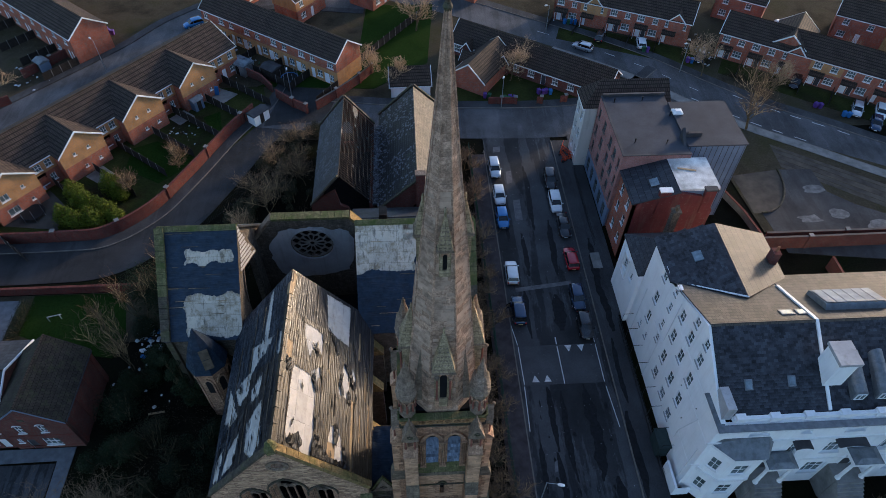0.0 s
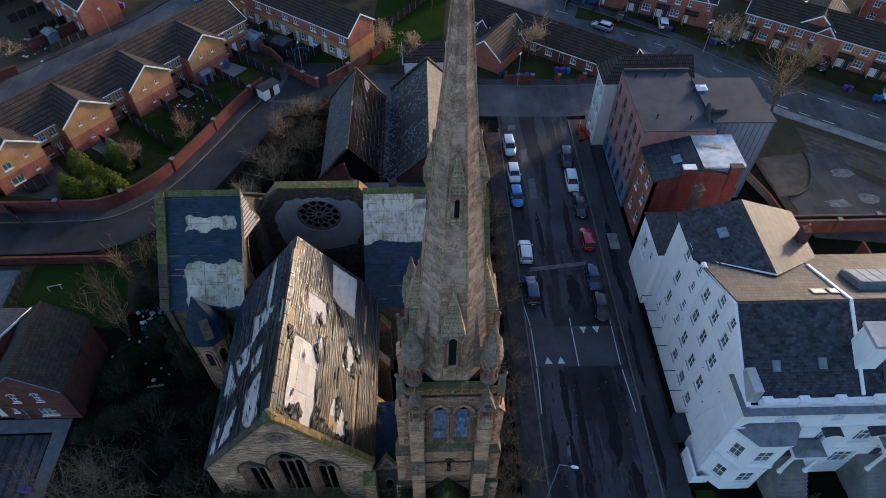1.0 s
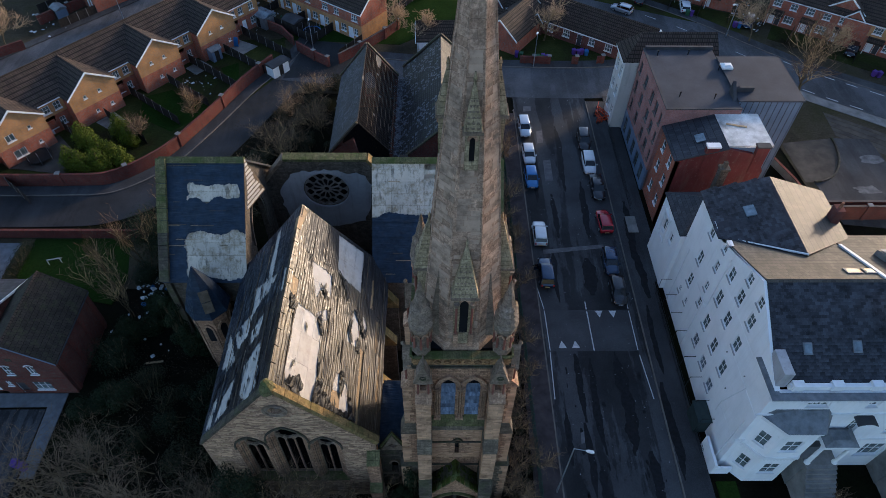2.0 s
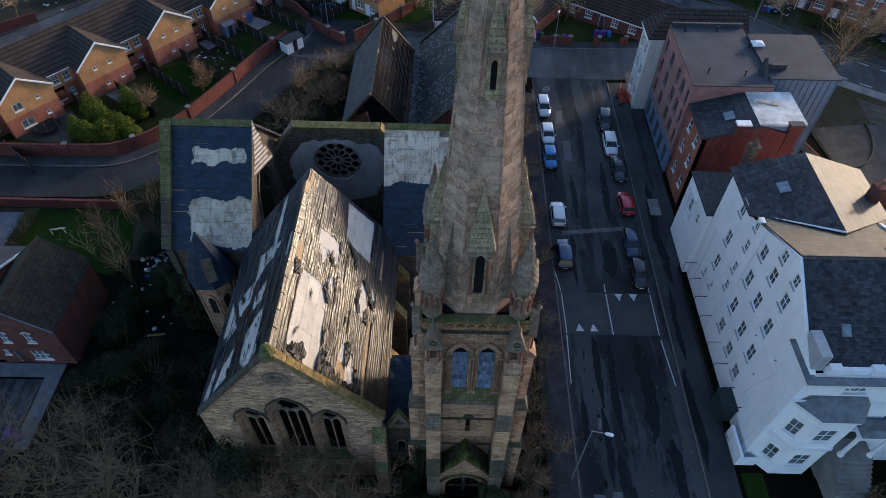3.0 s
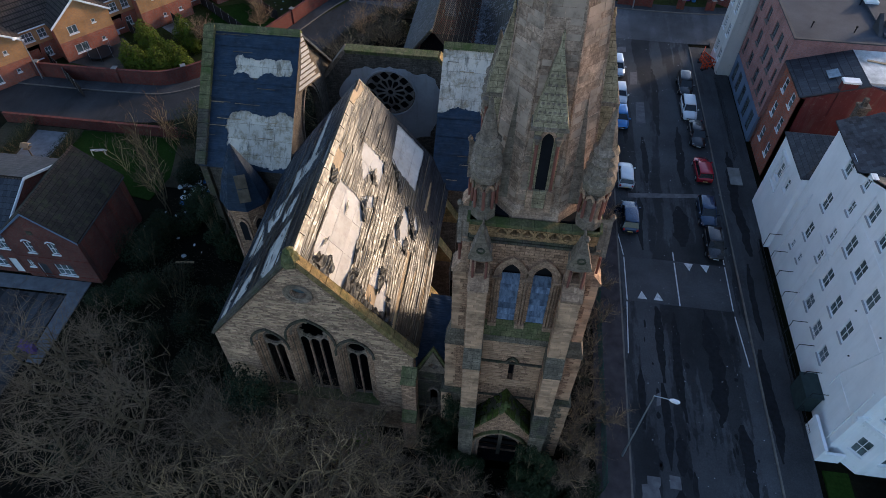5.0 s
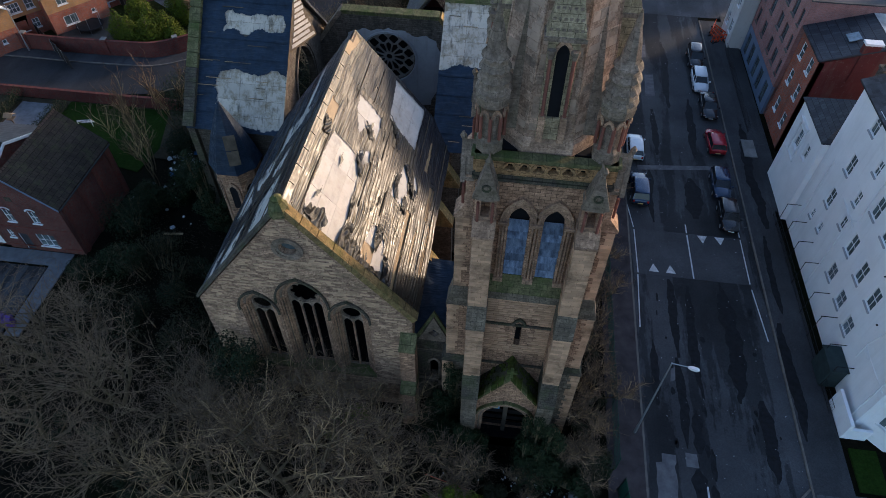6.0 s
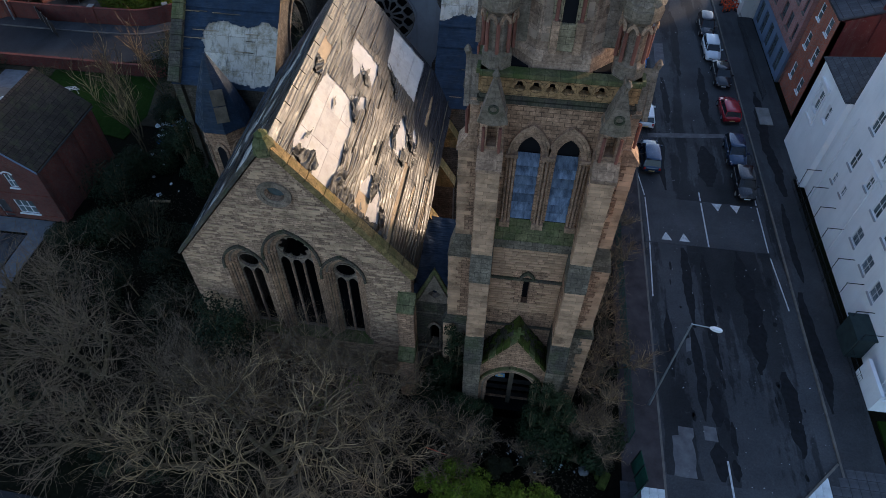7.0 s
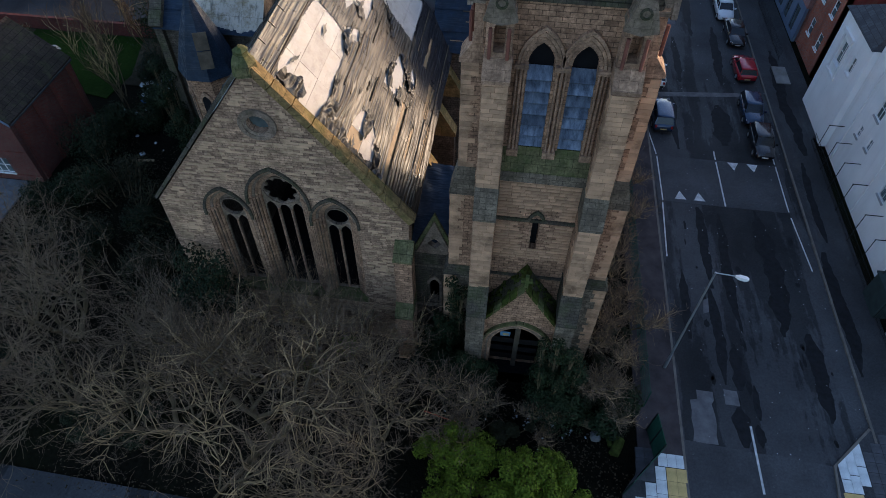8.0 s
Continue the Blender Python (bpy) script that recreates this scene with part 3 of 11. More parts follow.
setting("pavement_crescent", ribbon(CRESCENT, -5.6, -3.75, -0.05, 0.12), PAVE, "grey footway in front of terraces", "pavement")
setting("kerb_crescent", ribbon(CRESCENT, -3.75, -3.6, -0.05, 0.13), KERB, "pale kerb along the crescent", "kerb")
setting("pavement_crescent_south", ribbon(CRESCENT[16:], 3.75, 5.6, -0.05, 0.12), CONCRETE, "broad paved footway beside the open yard", "pavement")
setting("kerb_crescent_south", ribbon(CRESCENT[16:], 3.6, 3.75, -0.05, 0.13), KERB, "pale kerb along the crescent", "kerb")
for o0, o1, tag in ((-5.4, -3.7, "pavement_estate_west"), (3.7, 5.4, "pavement_estate_east")):
    setting(tag, ribbon(BACK_ROAD, o0, o1, -0.05, 0.12), PAVE, "grey footway beside the estate road", "pavement")

CONCRETE_DARK = plain("worn dark paving", (0.0715, 0.0618, 0.052), 0.85, var=0.4, scale=0.4)
FLAG_GREY = plain("dried silt", (0.15, 0.15, 0.15), 0.8, var=0.45, scale=1.2)
PATCH = plain("pale grey patching asphalt", (0.131, 0.126, 0.129), 0.85, var=0.3, scale=1.5, fine=40)
TAR = plain("dark tar", (0.0114, 0.0114, 0.0132), 0.7, var=0.45, scale=2.5)
setting("pavement_fronts", boxes((26.46, 27.75, 46.6, 83.5, -0.05, 0.115)), PAVE, "patched footway before brick fronts", "pavement")
# raised table, lines and patches on the street
setting("road_table", boxes((12.45, 22.9, 36.9, 42.4, -0.04, 0.02)), TABLE, "smoother paler raised table across the street", "road")


def line_mark(name, poly, label="worn white road line", z=0.006, mat=None):
    setting(name, slab(poly, z - 0.004, z), mat or PAINT, label, "road marking")


def ragged(x0, x1, y0, y1):
    """Outline of a long patch with broken sides."""
    n = max(8, int((y1 - y0) * 6))
    ys = [y0 + (y1 - y0) * i / n for i in range(n + 1)]
    taper = [min(1.0, 0.25 + 3.0 * min(i, n - i) / n) for i in range(n + 1)]
    c, h = (x0 + x1) / 2, (x1 - x0) / 2

    def at(y, k, s):
        j = 0.3 * noise.noise(Vector((y * 0.35, s * 3, x0))) + 0.32 * noise.noise(Vector((y * 1.1, s * 5, x0))) + 0.12 * noise.noise(Vector((y * 3.7, s * 5, x0)))
        return c + 0.35 * noise.noise(Vector((y * 0.15, x0, 1))) + s * h * max(0.12, k + 1.3 * j)
    return [(at(y, k, 1), y) for y, k in zip(ys, taper)] + [(at(y, k, -1), y) for y, k in zip(ys[::-1], taper[::-1])]


def strip(x0, y0, x1, y1, w):
    d = Vector((x1 - x0, y1 - y0)).normalized() * (w / 2)
    return [(x0 - d.y, y0 + d.x), (x1 - d.y, y1 + d.x), (x1 + d.y, y1 - d.x), (x0 + d.y, y0 - d.x)][::-1]


line_mark("marking_edge_west", strip(12.15, 46.2, 12.7, 42.6, 0.1))
line_mark("marking_edge_west", strip(12.72, 42.3, 12.78, 37.0, 0.1), z=0.026)
line_mark("marking_edge_west", strip(12.75, 36.8, 12.58, 31.1, 0.1))
line_mark("marking_edge_east", strip(22.55, 45.6, 22.5, 42.6, 0.1))
line_mark("marking_edge_east", strip(22.5, 42.3, 22.5, 37.0, 0.1), z=0.026)
line_mark("marking_edge_east", strip(22.55, 36.4, 22.95, 31.1, 0.1))
line_mark("marking_centre", strip(17.62, 43.6, 17.62, 42.5, 0.12))
line_mark("marking_centre", strip(17.62, 42.2, 17.65, 36.95, 0.12), z=0.026)
line_mark("marking_centre", strip(16.4, 18.15, 16.46, 14.05, 0.13))
for x, y, s in ((14.2, 37.7, 1), (15.7, 37.7, 1), (19.0, 41.9, -1), (20.6, 41.9, -1)):
    line_mark("marking_triangle", [(x - 0.45, y - 0.4 * s), (x + 0.45, y - 0.4 * s), (x, y + 0.55 * s)][::s], "worn white triangle on the raised table", 0.026)
line_mark("trench_patch", [(13.6, 50.9), (21.3, 51.9), (21.3, 52.5), (13.6, 51.6)], "pale trench repair across the street", 0.006, PATCH)
line_mark("asphalt_patch", [(12.85, 16.72), (13.6, 16.66), (14.31, 16.68), (14.27, 17.3), (14.38, 17.9), (14.36, 18.6), (14.25, 19.3), (14.42, 19.6), (14.42, 20.18), (13.42, 20.2), (13.4, 19.55), (12.95, 19.45), (12.98, 18.7), (12.9, 18.2), (12.97, 17.4)], "pale ragged patch of new asphalt", 0.006, PATCH)
line_mark("asphalt_patch", [(15.1, 19.42), (15.99, 19.42), (15.94, 20.43), (15.12, 20.47)], "pale square patch of asphalt", 0.007, PATCH)
for x0, x1, y0, y1 in ((14.6, 15.0, 26.2, 27.6), (15.0, 15.9, 72.0, 75.0), (15.3, 16.4, 64, 68.5), (13.6, 14.8, 79.5, 81.0)):
    line_mark("asphalt_patch", [(x0, y0), (x1, y0 + 0.2), (x1 + 0.1, y1), (x0 + 0.15, y1 - 0.2)], "grey patched square of asphalt", 0.006, PATCH)
for x0, x1, y0, y1 in ((18.0, 19.6, 44.5, 50.3), (19.3, 20.6, 25.0, 36.8), (20.9, 21.9, 19.0, 25.5), (15.2, 15.9, 28.5, 36.6), (15.0, 15.7, 20.8, 28.5), (15.35, 16.25, 16.7, 19.35), (15.55, 16.5, 20.5, 24.0), (16.7, 17.2, 16.8, 18.3), (16.9, 17.3, 18.6, 21.0), (13.4, 14.0, 24, 30), (16.6, 17.3, 25, 36), (15.6, 16.2, 53.5, 61.5), (19.4, 20.2, 53.5, 64), (14.4, 15.0, 43.5, 52), (17.6, 18.4, 62, 76), (13.4, 14.1, 60, 70)):
    line_mark("damp_patch", ragged(x0, x1, y0, y1), "dark tar repair along the street", 0.005, TAR)
r_ = random.Random(31)
for k in range(34):
    x, y = r_.choice((16.6, 16.9, 15.0, 20.9, 21.6, 14.4)) + r_.gauss(0, 0.35), r_.uniform(16.9, 36)
    w, d = r_.uniform(0.05, 0.22), r_.uniform(0.12, 0.5)
    line_mark("tar_blot", [(x + w * math.cos(a) * (1 + 0.5 * noise.noise(Vector((math.cos(a) * 2, math.sin(a) * 2, k)))), y + d * math.sin(a) * (1 + 0.5 * noise.noise(Vector((math.cos(a) * 2, math.sin(a) * 2, k + 9))))) for a in [math.pi * j / 9 for j in range(18)]], "small dark tar blot on the street", 0.004, TAR)
for x0, x1, y0, y1 in ((23.6, 24.5, 22.5, 33), (24.6, 25.6, 44, 60), (24.4, 25.0, 34, 43)):
    line_mark("footway_patch", ragged(x0, x1, y0, y1), "dark tar repair along the footway", 0.126, TAR)
# white lines on the crescent
for off, a, b in ((-2.9, 33, 46), (2.9, 30, 42)):
    a_line = sides(CRESCENT, off)[a:b]
    for p, q in zip(a_line[::2], a_line[1::2]):
        line_mark("marking_crescent", strip(p.x, p.y, q.x, q.y, 0.16), z=0.024)
for p, q in zip(CRESCENT[14:32:3], CRESCENT[15:32:3]):
    line_mark("marking_crescent", strip(p.x, p.y, q.x, q.y, 0.12), z=0.024)

# crossing corners: pale flags with buff tactile blocks, dark flags round them
FLAG_DARK = plain("dark worn flag", (0.085, 0.085, 0.092), 0.85, var=0.3, scale=1.5)


def flag(corners, mat, z=0.125):
    label = {FLAG: "pale concrete paving flag at a crossing", FLAG_BUFF: "buff tactile paving flag at a crossing", FLAG_DARK: "dark worn paving flag at a street corner"}[mat]
    c = sum((Vector(p) for p in corners), Vector((0, 0))) / len(corners)
    solo("paving_flag", slab([tuple(c + (Vector(p) - c) * 0.975) for p in corners], -0.04, z), mat, label, "paving flag", "flags at the crossing")


def flags(x0, x1, y0, y1, nx, ny, mat):
    for i in range(nx):
        for j in range(ny):
            a, b, c, d = x0 + (x1 - x0) * i / nx, x0 + (x1 - x0) * (i + 1) / nx, y0 + (y1 - y0) * j / ny, y0 + (y1 - y0) * (j + 1) / ny
            flag([(a, c), (b, c), (b, d), (a, d)], mat, 0.125 + 0.006 * ((i + j) % 2))


flags(10.62, 12.2, 14.85, 15.65, 3, 1, FLAG)
flags(11.05, 12.2, 10.85, 14.82, 2, 5, FLAG_BUFF)
flags(10.42, 11.02, 10.85, 14.82, 1, 5, FLAG)
flags(9.8, 10.4, 10.8, 13.8, 1, 4, FLAG)
flags(9.2, 9.78, 10.8, 12.9, 1, 3, FLAG)
flags(9.35, 10.38, 13.85, 15.85, 2, 3, FLAG_DARK)
for i in range(3):
    a, b = 20.95 + 0.53 * i, 21.48 + 0.53 * i
    ya, yb = 16.25 + (a - 20.85) * 0.97, 16.25 + (b - 20.85) * 0.97
    lo = 14.75 if i < 2 else 15.25
    mid = (15.5, 15.8, 16.4)[i]
    flag([(a, lo), (b, lo), (b, mid), (a, mid)], FLAG)
    flag([(a, mid + 0.02), (b, mid + 0.02), (b, yb), (a, ya)], FLAG, 0.131)
flags(20.85, 21.95, 11.6, 14.72, 2, 4, FLAG_BUFF)
for i in range(8):
    for j in range(11):
        a, c = 22.58 + 0.6 * i, 11.8 + 0.62 * j
        if c + 0.62 < 16.2 + (a - 20.85) * 0.97 and a + 0.6 < 27.6:
            flag([(a, c), (a + 0.58, c), (a + 0.58, c + 0.6), (a, c + 0.6)], FLAG_DARK, 0.122 + 0.004 * ((i + j) % 3))
setting("pavement_corner_west", slab([(8.4, 9.0), (12.22, 9.0), (12.22, 15.9), (9.7, 15.9), (9.3, 14.2), (8.5, 13.0)], -0.05, 0.11), PAVE, "dark flagged corner footway", "pavement")
EAST_RIM = [(20.66, 8.0), (20.66, 14.45), (20.85, 16.2), (23.5, 18.85)]
setting("pavement_corner_east", slab([(28.2, 8.0), (28.2, 18.85), EAST_RIM[3], EAST_RIM[2], EAST_RIM[1], EAST_RIM[0]], -0.05, 0.11), PAVE, "dark flagged corner footway", "pavement")
setting("kerb_corner_east", ribbon([Vector(p) for p in EAST_RIM], -0.14, 0.0, -0.05, 0.128), KERB, "worn concrete kerb turning the corner", "kerb")
setting("road_resurfaced", slab([(12.28, 9.0), (20.6, 9.0), (20.7, 16.25), (18.4, 16.5), (16.45, 16.46), (14.2, 16.62), (12.28, 16.74)], -0.02, 0.003), TABLE, "smoother newer asphalt at the crossing", "road")

# lawns and yards
for poly, mat, label in (
        ([(-60, 45.5), (-31, 45.5), (-31, 53.4), (-60, 53.4)], MUD, "bare dark soil of back gardens inside a brick wall"),
        ([(-50, 47.2), (-44.2, 44.6), (-37.3, 43.2), (-36.6, 47), (-38.2, 53.3), (-50, 53.3)], GRASS, "mown dark green back lawn inside a brick wall"),
        ([(26.9, 19.2), (28.8, 19.2), (28.8, 22.4), (26.9, 22.4)], GRASS, "mown scrap of grass before white steps"),
        ([(-27, 99.5), (-6, 98), (4, 106), (6, 128), (-8, 128), (-9, 112)], GRASS, "green lawn between brick terraces"),
        ([(8, 92.6), (30, 92.6), (34, 95), (20, 104), (10, 102)], ROUGH_GRASS, "rough front grass beside driveways"),
        ([(51.5, 60), (90, 58), (90, 66), (62, 82), (54, 87), (50.5, 84), (50.5, 71)], MUD, "bare muddy verge beside a yard"),
        ([(-60, 62.8), (-42, 64.2), (-37, 71.5), (-30, 81), (-24, 91), (-26, 99.5), (-38, 99), (-62, 70)], ROUGH_GRASS, "scruffy back gardens of lawn and mud"),
        ([(-45.0, 83.0), (-41.4, 84.7), (-34.6, 80.5), (-36.4, 76.9), (-38.9, 74.4), (-44.8, 78.0)][::-1], GRASS, "mown lawn in a back garden"),
        ([(-35.1, 90.7), (-32.5, 92.3), (-31.2, 86.5), (-33.2, 87.3)][::-1], GRASS, "mown lawn in a back garden"),
        ([(30, 113.5), (54.5, 102.5), (56.5, 108), (32, 119.5)], ROUGH_GRASS, "small front gardens and drives"),
        ([(58.5, 100.5), (84, 82.5), (87, 86), (61, 105)], ROUGH_GRASS, "small front gardens and drives"),
        # flat slab, its near-black colour standing for a sunken area's shade
        ([(28.2, 16), (70, 16), (70, 22), (28.2, 22)], EARTH, "flat front area with steps, near-black for its sunken shade"),
):
    setting("lawn", slab(poly, -0.05, 0.14 if "scrap" in label else 0.045 if "mown" in label else 0.035), mat, label, "ground")
BEND = [(58.8 + 0.15 * math.sin(a) - 6.3 * (1 - math.cos(a)), 73.3 - 9.4 * math.sin(a)) for a in [i * math.pi / 24 for i in range(13)]]
setting("yard", slab(([(64.3, 73.2), (64.6, 68.0), (67.7, 65.1), (84, 55.5), (84, 52), (53.4, 56)] + BEND[::-1])[::-1], -0.05, 0.06), PAVE, "cracked dark asphalt yard with puddle stains", "yard")
setting("yard_paving", slab([(51.4, 63.9), (51.0, 72.2), (58.7, 73.3)] + BEND[1:], -0.05, 0.05), PAVE_BROWN, "worn brown paving with a rounded corner", "yard")
rim = ribbon([Vector(p) for p in BEND], -0.12, 0.12, -0.02, 0.28)
setting("yard_kerb", rim, STONE_DARK, "low rounded edging kerb of the yard", "kerb")
for k, (a, b) in enumerate(((0, 0.14), (0.16, 0.36), (0.38, 0.6), (0.62, 0.8), (0.82, 1.0))):
    p, q, r, s_ = Vector((60.1, 79.6)), Vector((82.0, 64.0)), Vector((59.8, 73.9)), Vector((80.0, 58.2))
    u = [p.lerp(r, a), q.lerp(s_, a), q.lerp(s_, b), p.lerp(r, b)]
    setting("yard_path", slab([tuple(v) for v in u][::-1], -0.05, 0.042), PAVE_BROWN if k % 2 == 0 else CONCRETE_DARK, "broad strips of worn paving beside the crescent", "pavement")
for cx, cy, w, d in ((62.6, 68.6, 1.9, 0.9), (64.2, 63.2, 1.4, 1.1), (59.4, 62.4, 1.8, 0.9), (69.5, 60.5, 2.0, 1.4)):
    poly = [(cx + w * (1 + 0.4 * noise.noise(Vector((math.cos(a) * 1.5, math.sin(a) * 1.5, cx)))) * math.cos(a), cy + d * (1 + 0.4 * noise.noise(Vector((math.cos(a) * 1.5, math.sin(a) * 1.5, cy)))) * math.sin(a)) for a in [2 * math.pi * i / 28 for i in range(28)]]
    line_mark("puddle_stain", poly, "dried pale puddle stain in the yard", 0.066, FLAG_GREY)

# ---- the ruined church ----
AX, AY = 1.72, 23.7                     # axis of tower and spire
HB = 3.05                               # half the tower's width
FY = AY - HB                            # its front


def spire_r(z):
    """Half the spire's width, flat to flat, at a height."""
    zs, rs = (26.0, 27.7, 32.3, 37.5, 42.2, 46.6, 50.2, 53.2, 55.6), (2.55, 2.42, 2.05, 1.66, 1.27, 0.84, 0.5, 0.28, 0.09)
    for (za, ra), (zb, rb) in zip(zip(zs, rs), zip(zs[1:], rs[1:])):
        if z <= zb:
            return ra + (rb - ra) * (z - za) / (zb - za)
    return rs[-1]


def church_tower():
    tw = thing("church_tower", "tall weathered sandstone church tower with spire", "tower", (AX, AY, 0), kind="", world=True)
    W = HB * 2
    for k in range(4):
        rot = Matrix.Translation((AX, AY, 0)) @ pose(0, 0, 0, 0, 0, 90 * k)
        m = rot @ Matrix.Translation((-HB, -HB, 0))
        c = HB + 0.07
        front = k == 0
        arches = [pointed(c - 0.84, 1.0, 17.9, 22.2, 1.0, 6), pointed(c + 0.84, 1.0, 17.9, 22.2, 1.0, 6)]
        holes = list(arches)
        if front:
            holes += [pointed(c, 0.34, 11.2, 13.3, 1.0, 4), pointed(c, 3.0, -0.5 + 0.6, 5.9, 0.9, 7)]
        wall = part("wall", plate(rect(0.0 if k % 2 == 0 else 0.5, W if k % 2 == 0 else W - 0.5, 0, 25.2), holes, 0.5, m), STONE, tw)
        # orders of the belfry arches
        bm = bmesh.new()
        for cx in (c - 0.84, c + 0.84):
            for i, (o, t) in enumerate(((0.04, 0.05), (0.18, 0.12), (0.32, 0.19))):
                a, b = pointed(cx, 1.0 + 2 * o, 17.9, 22.2, 1.0, 6)[2:], pointed(cx, 1.0 + 2 * o + 0.22, 17.9, 22.2, 1.0, 6)[2:]
                band(bm, a, b, t, m, y=0.002 * i)
        part("arch_moulding", bm, ASHLAR, wall, "moulded pointed arch orders")
        for x0, w in ((c - 1.8, 0.44), (c - 0.24, 0.48), (c + 1.36, 0.44)):
            for i in range(3):
                x = x0 + w * (i + 0.5) / 3
                part("colonnette", tube(bmesh.new(), m @ Vector((x, -0.09 - 0.07 * (i % 2), 17.9)), m @ Vector((x, -0.09 - 0.07 * (i % 2), 22.0)), 0.062, n=6), ASHLAR, wall)
            part("plinth", box(bmesh.new(), x0 - 0.03, x0 + w + 0.03, -0.24, 0.0, 17.6, 17.95, m), ASHLAR, wall)
            part("capital", box(bmesh.new(), x0 - 0.05, x0 + w + 0.05, -0.26, 0.0, 22.0, 22.2, m), ASHLAR, wall)
        for cx in (c - 0.84, c + 0.84):
            for i in range(7):
                bm = bmesh.new()
                z = 18.0 + i * 0.56
                prism(bm, [(cx - 0.5, 0), (cx + 0.5, 0), (cx + 0.5, 0.09), (cx - 0.5, 0.09)], 0.6, m @ Matrix.Translation((0, 0.06, z)) @ pose(0, 0, 0, 44, 0, 0))
                part("louvre", bm, LOUVRE, wall, "blue grey slate louvre")
        # mossy sill, strings, corbels and pierced parapet
        bm = bmesh.new()
        loft(bm, [[m @ Vector(p) for p in ((0.9, 0.02, 16.2), (W - 0.9, 0.02, 16.2), (W - 0.9, 0.02, 16.9), (0.9, 0.02, 16.9))],
                  [m @ Vector(p) for p in ((0.9, -0.35, 16.2), (W - 0.9, -0.35, 16.2), (W - 0.9, -0.35, 16.75), (0.9, -0.35, 16.75))]])
        part("sill_ledge", bm, STONE_SOOT, wall, "stained stone ledge below the belfry")
        bm = bmesh.new()
        prism(bm, [(1.0, 0), (W - 1.0, 0), (W - 1.0, 1.35), (1.0, 1.35)], 0.12, m @ Matrix.Translation((0, -0.33, 16.7)) @ pose(0, 0, 0, -15, 0, 0))
        part("sill", bm, STONE_MOSS, wall, "sloping sill green with moss")
        part("string_course", box(bmesh.new(), 0.9, W - 0.9, -0.1, 0.0, 9.0, 9.16, m), STONE_DARK, wall)
        bm = bmesh.new()
        box(bm, 0.9, W - 0.9, -0.1, 0.0, 13.35, 13.52, m)
        if front:
            band(bm, pointed(c, 0.6, 13.0, 13.4, 1.0, 4)[2:], pointed(c, 0.86, 13.0, 13.4, 1.0, 4)[2:], 0.12, m)
        part("string_course", bm, STONE_DARK, wall)
        part("string_course", boxes_in(m, (-0.06, W + 0.06, -0.12, 0.3, 24.72, 24.9), (-0.02, W + 0.02, -0.06, 0.3, 24.9, 25.15)), STONE_DARK, wall)
        holes, n, pw = [], 6, 0.634
        for i in range(n):
            cx, cz = c + pw * (i - 2.5), 0.46
            holes.append([(cx + (0.19 + 0.06 * math.cos(3 * a + 1.57)) * math.cos(a), cz + (0.19 + 0.06 * math.cos(3 * a + 1.57)) * math.sin(a)) for a in [2 * math.pi * j / 20 for j in range(20)]])
        par = part("parapet", plate(rect(0.02, W - 0.02, 0, 0.84), holes, 0.28, m @ Matrix.Translation((0, -0.1, 25.15))), PARAPET, tw, "pierced parapet of ochre stone rings")
        for i in range(n):
            cx = c + pw * (i - 2.5)
            cir = [[(cx + r * math.cos(a), 0.46 + r * math.sin(a)) for a in [2 * math.pi * j / 20 for j in range(21)]] for r in (0.25, 0.31)]
            part("ring_moulding", band(bmesh.new(), cir[0], cir[1], 0.06, m @ Matrix.Translation((0, -0.1, 25.15))), PARAPET, par)
        part("parapet_cap", box(bmesh.new(), -0.05, W + 0.05, -0.2, 0.3, 25.99, 26.2, m), STONE_MOSS, par, "dark mossy parapet coping")
        # buttresses: two on each face
        for x0 in (0.12, W - 1.12):
            cut = 0.0 if front else 0.33
            stages = ((0, 7.55, 2.05) if front else (0, 8.3, 1.75 - cut), (9.65 if front else 9.2, 14.6, 1.5 - cut), (16.4, 21.9, 1.15 - cut))
            bm = bmesh.new()
            for z0, z1, d in stages:
                box(bm, x0, x0 + 1.0, -d, 0.02, z0, z1, m)
            but = part("buttress", bm, STONE, tw)
            # lowest stage darker: soot, plus shade of trees and porch painted in
            but.data.materials.append(STONE_SOOT)
            for f in but.data.polygons:
                f.material_index = 1 if f.index < 6 else 0
            for (z0, z1, d), (z2, _, d2) in zip(stages, stages[1:]):
                bm = loft(bmesh.new(), [[m @ Vector(p) for p in ((x, 0.02, z1), (x, -d - 0.05, z1), (x, -d - 0.05, z1 + 0.12), (x, -d2, z2), (x, 0.02, z2))] for x in (x0 - 0.04, x0 + 1.04)])
                part("weathering", bm, STONE_SOOT if z1 > 9 else STONE_DARK, but, "dark sloping set-off stones")
            bm = bmesh.new()
            loft(bm, [[m @ Vector(p) for p in ((x, 0.0, 21.9), (x, -1.25 + cut, 21.9), (x, -1.25 + cut, 22.05), (x, -0.75 + cut, 22.75), (x, 0.0, 22.75))] for x in (x0 - 0.05, x0 + 1.05)])
            part("weathering", bm, ASHLAR, but)
            # gabled niche on top of each buttress
            niche = part("niche", plate([(x0, 22.7), (x0 + 1, 22.7), (x0 + 1, 24.7), (x0 + 0.5, 24.9), (x0, 24.7)], [pointed(x0 + 0.5, 0.42, 22.95, 23.9, 1.0, 4)], 0.7 - cut, m @ Matrix.Translation((0, -0.72 + cut, 0))), ASHLAR, tw, "gabled stone niche with red shafts")
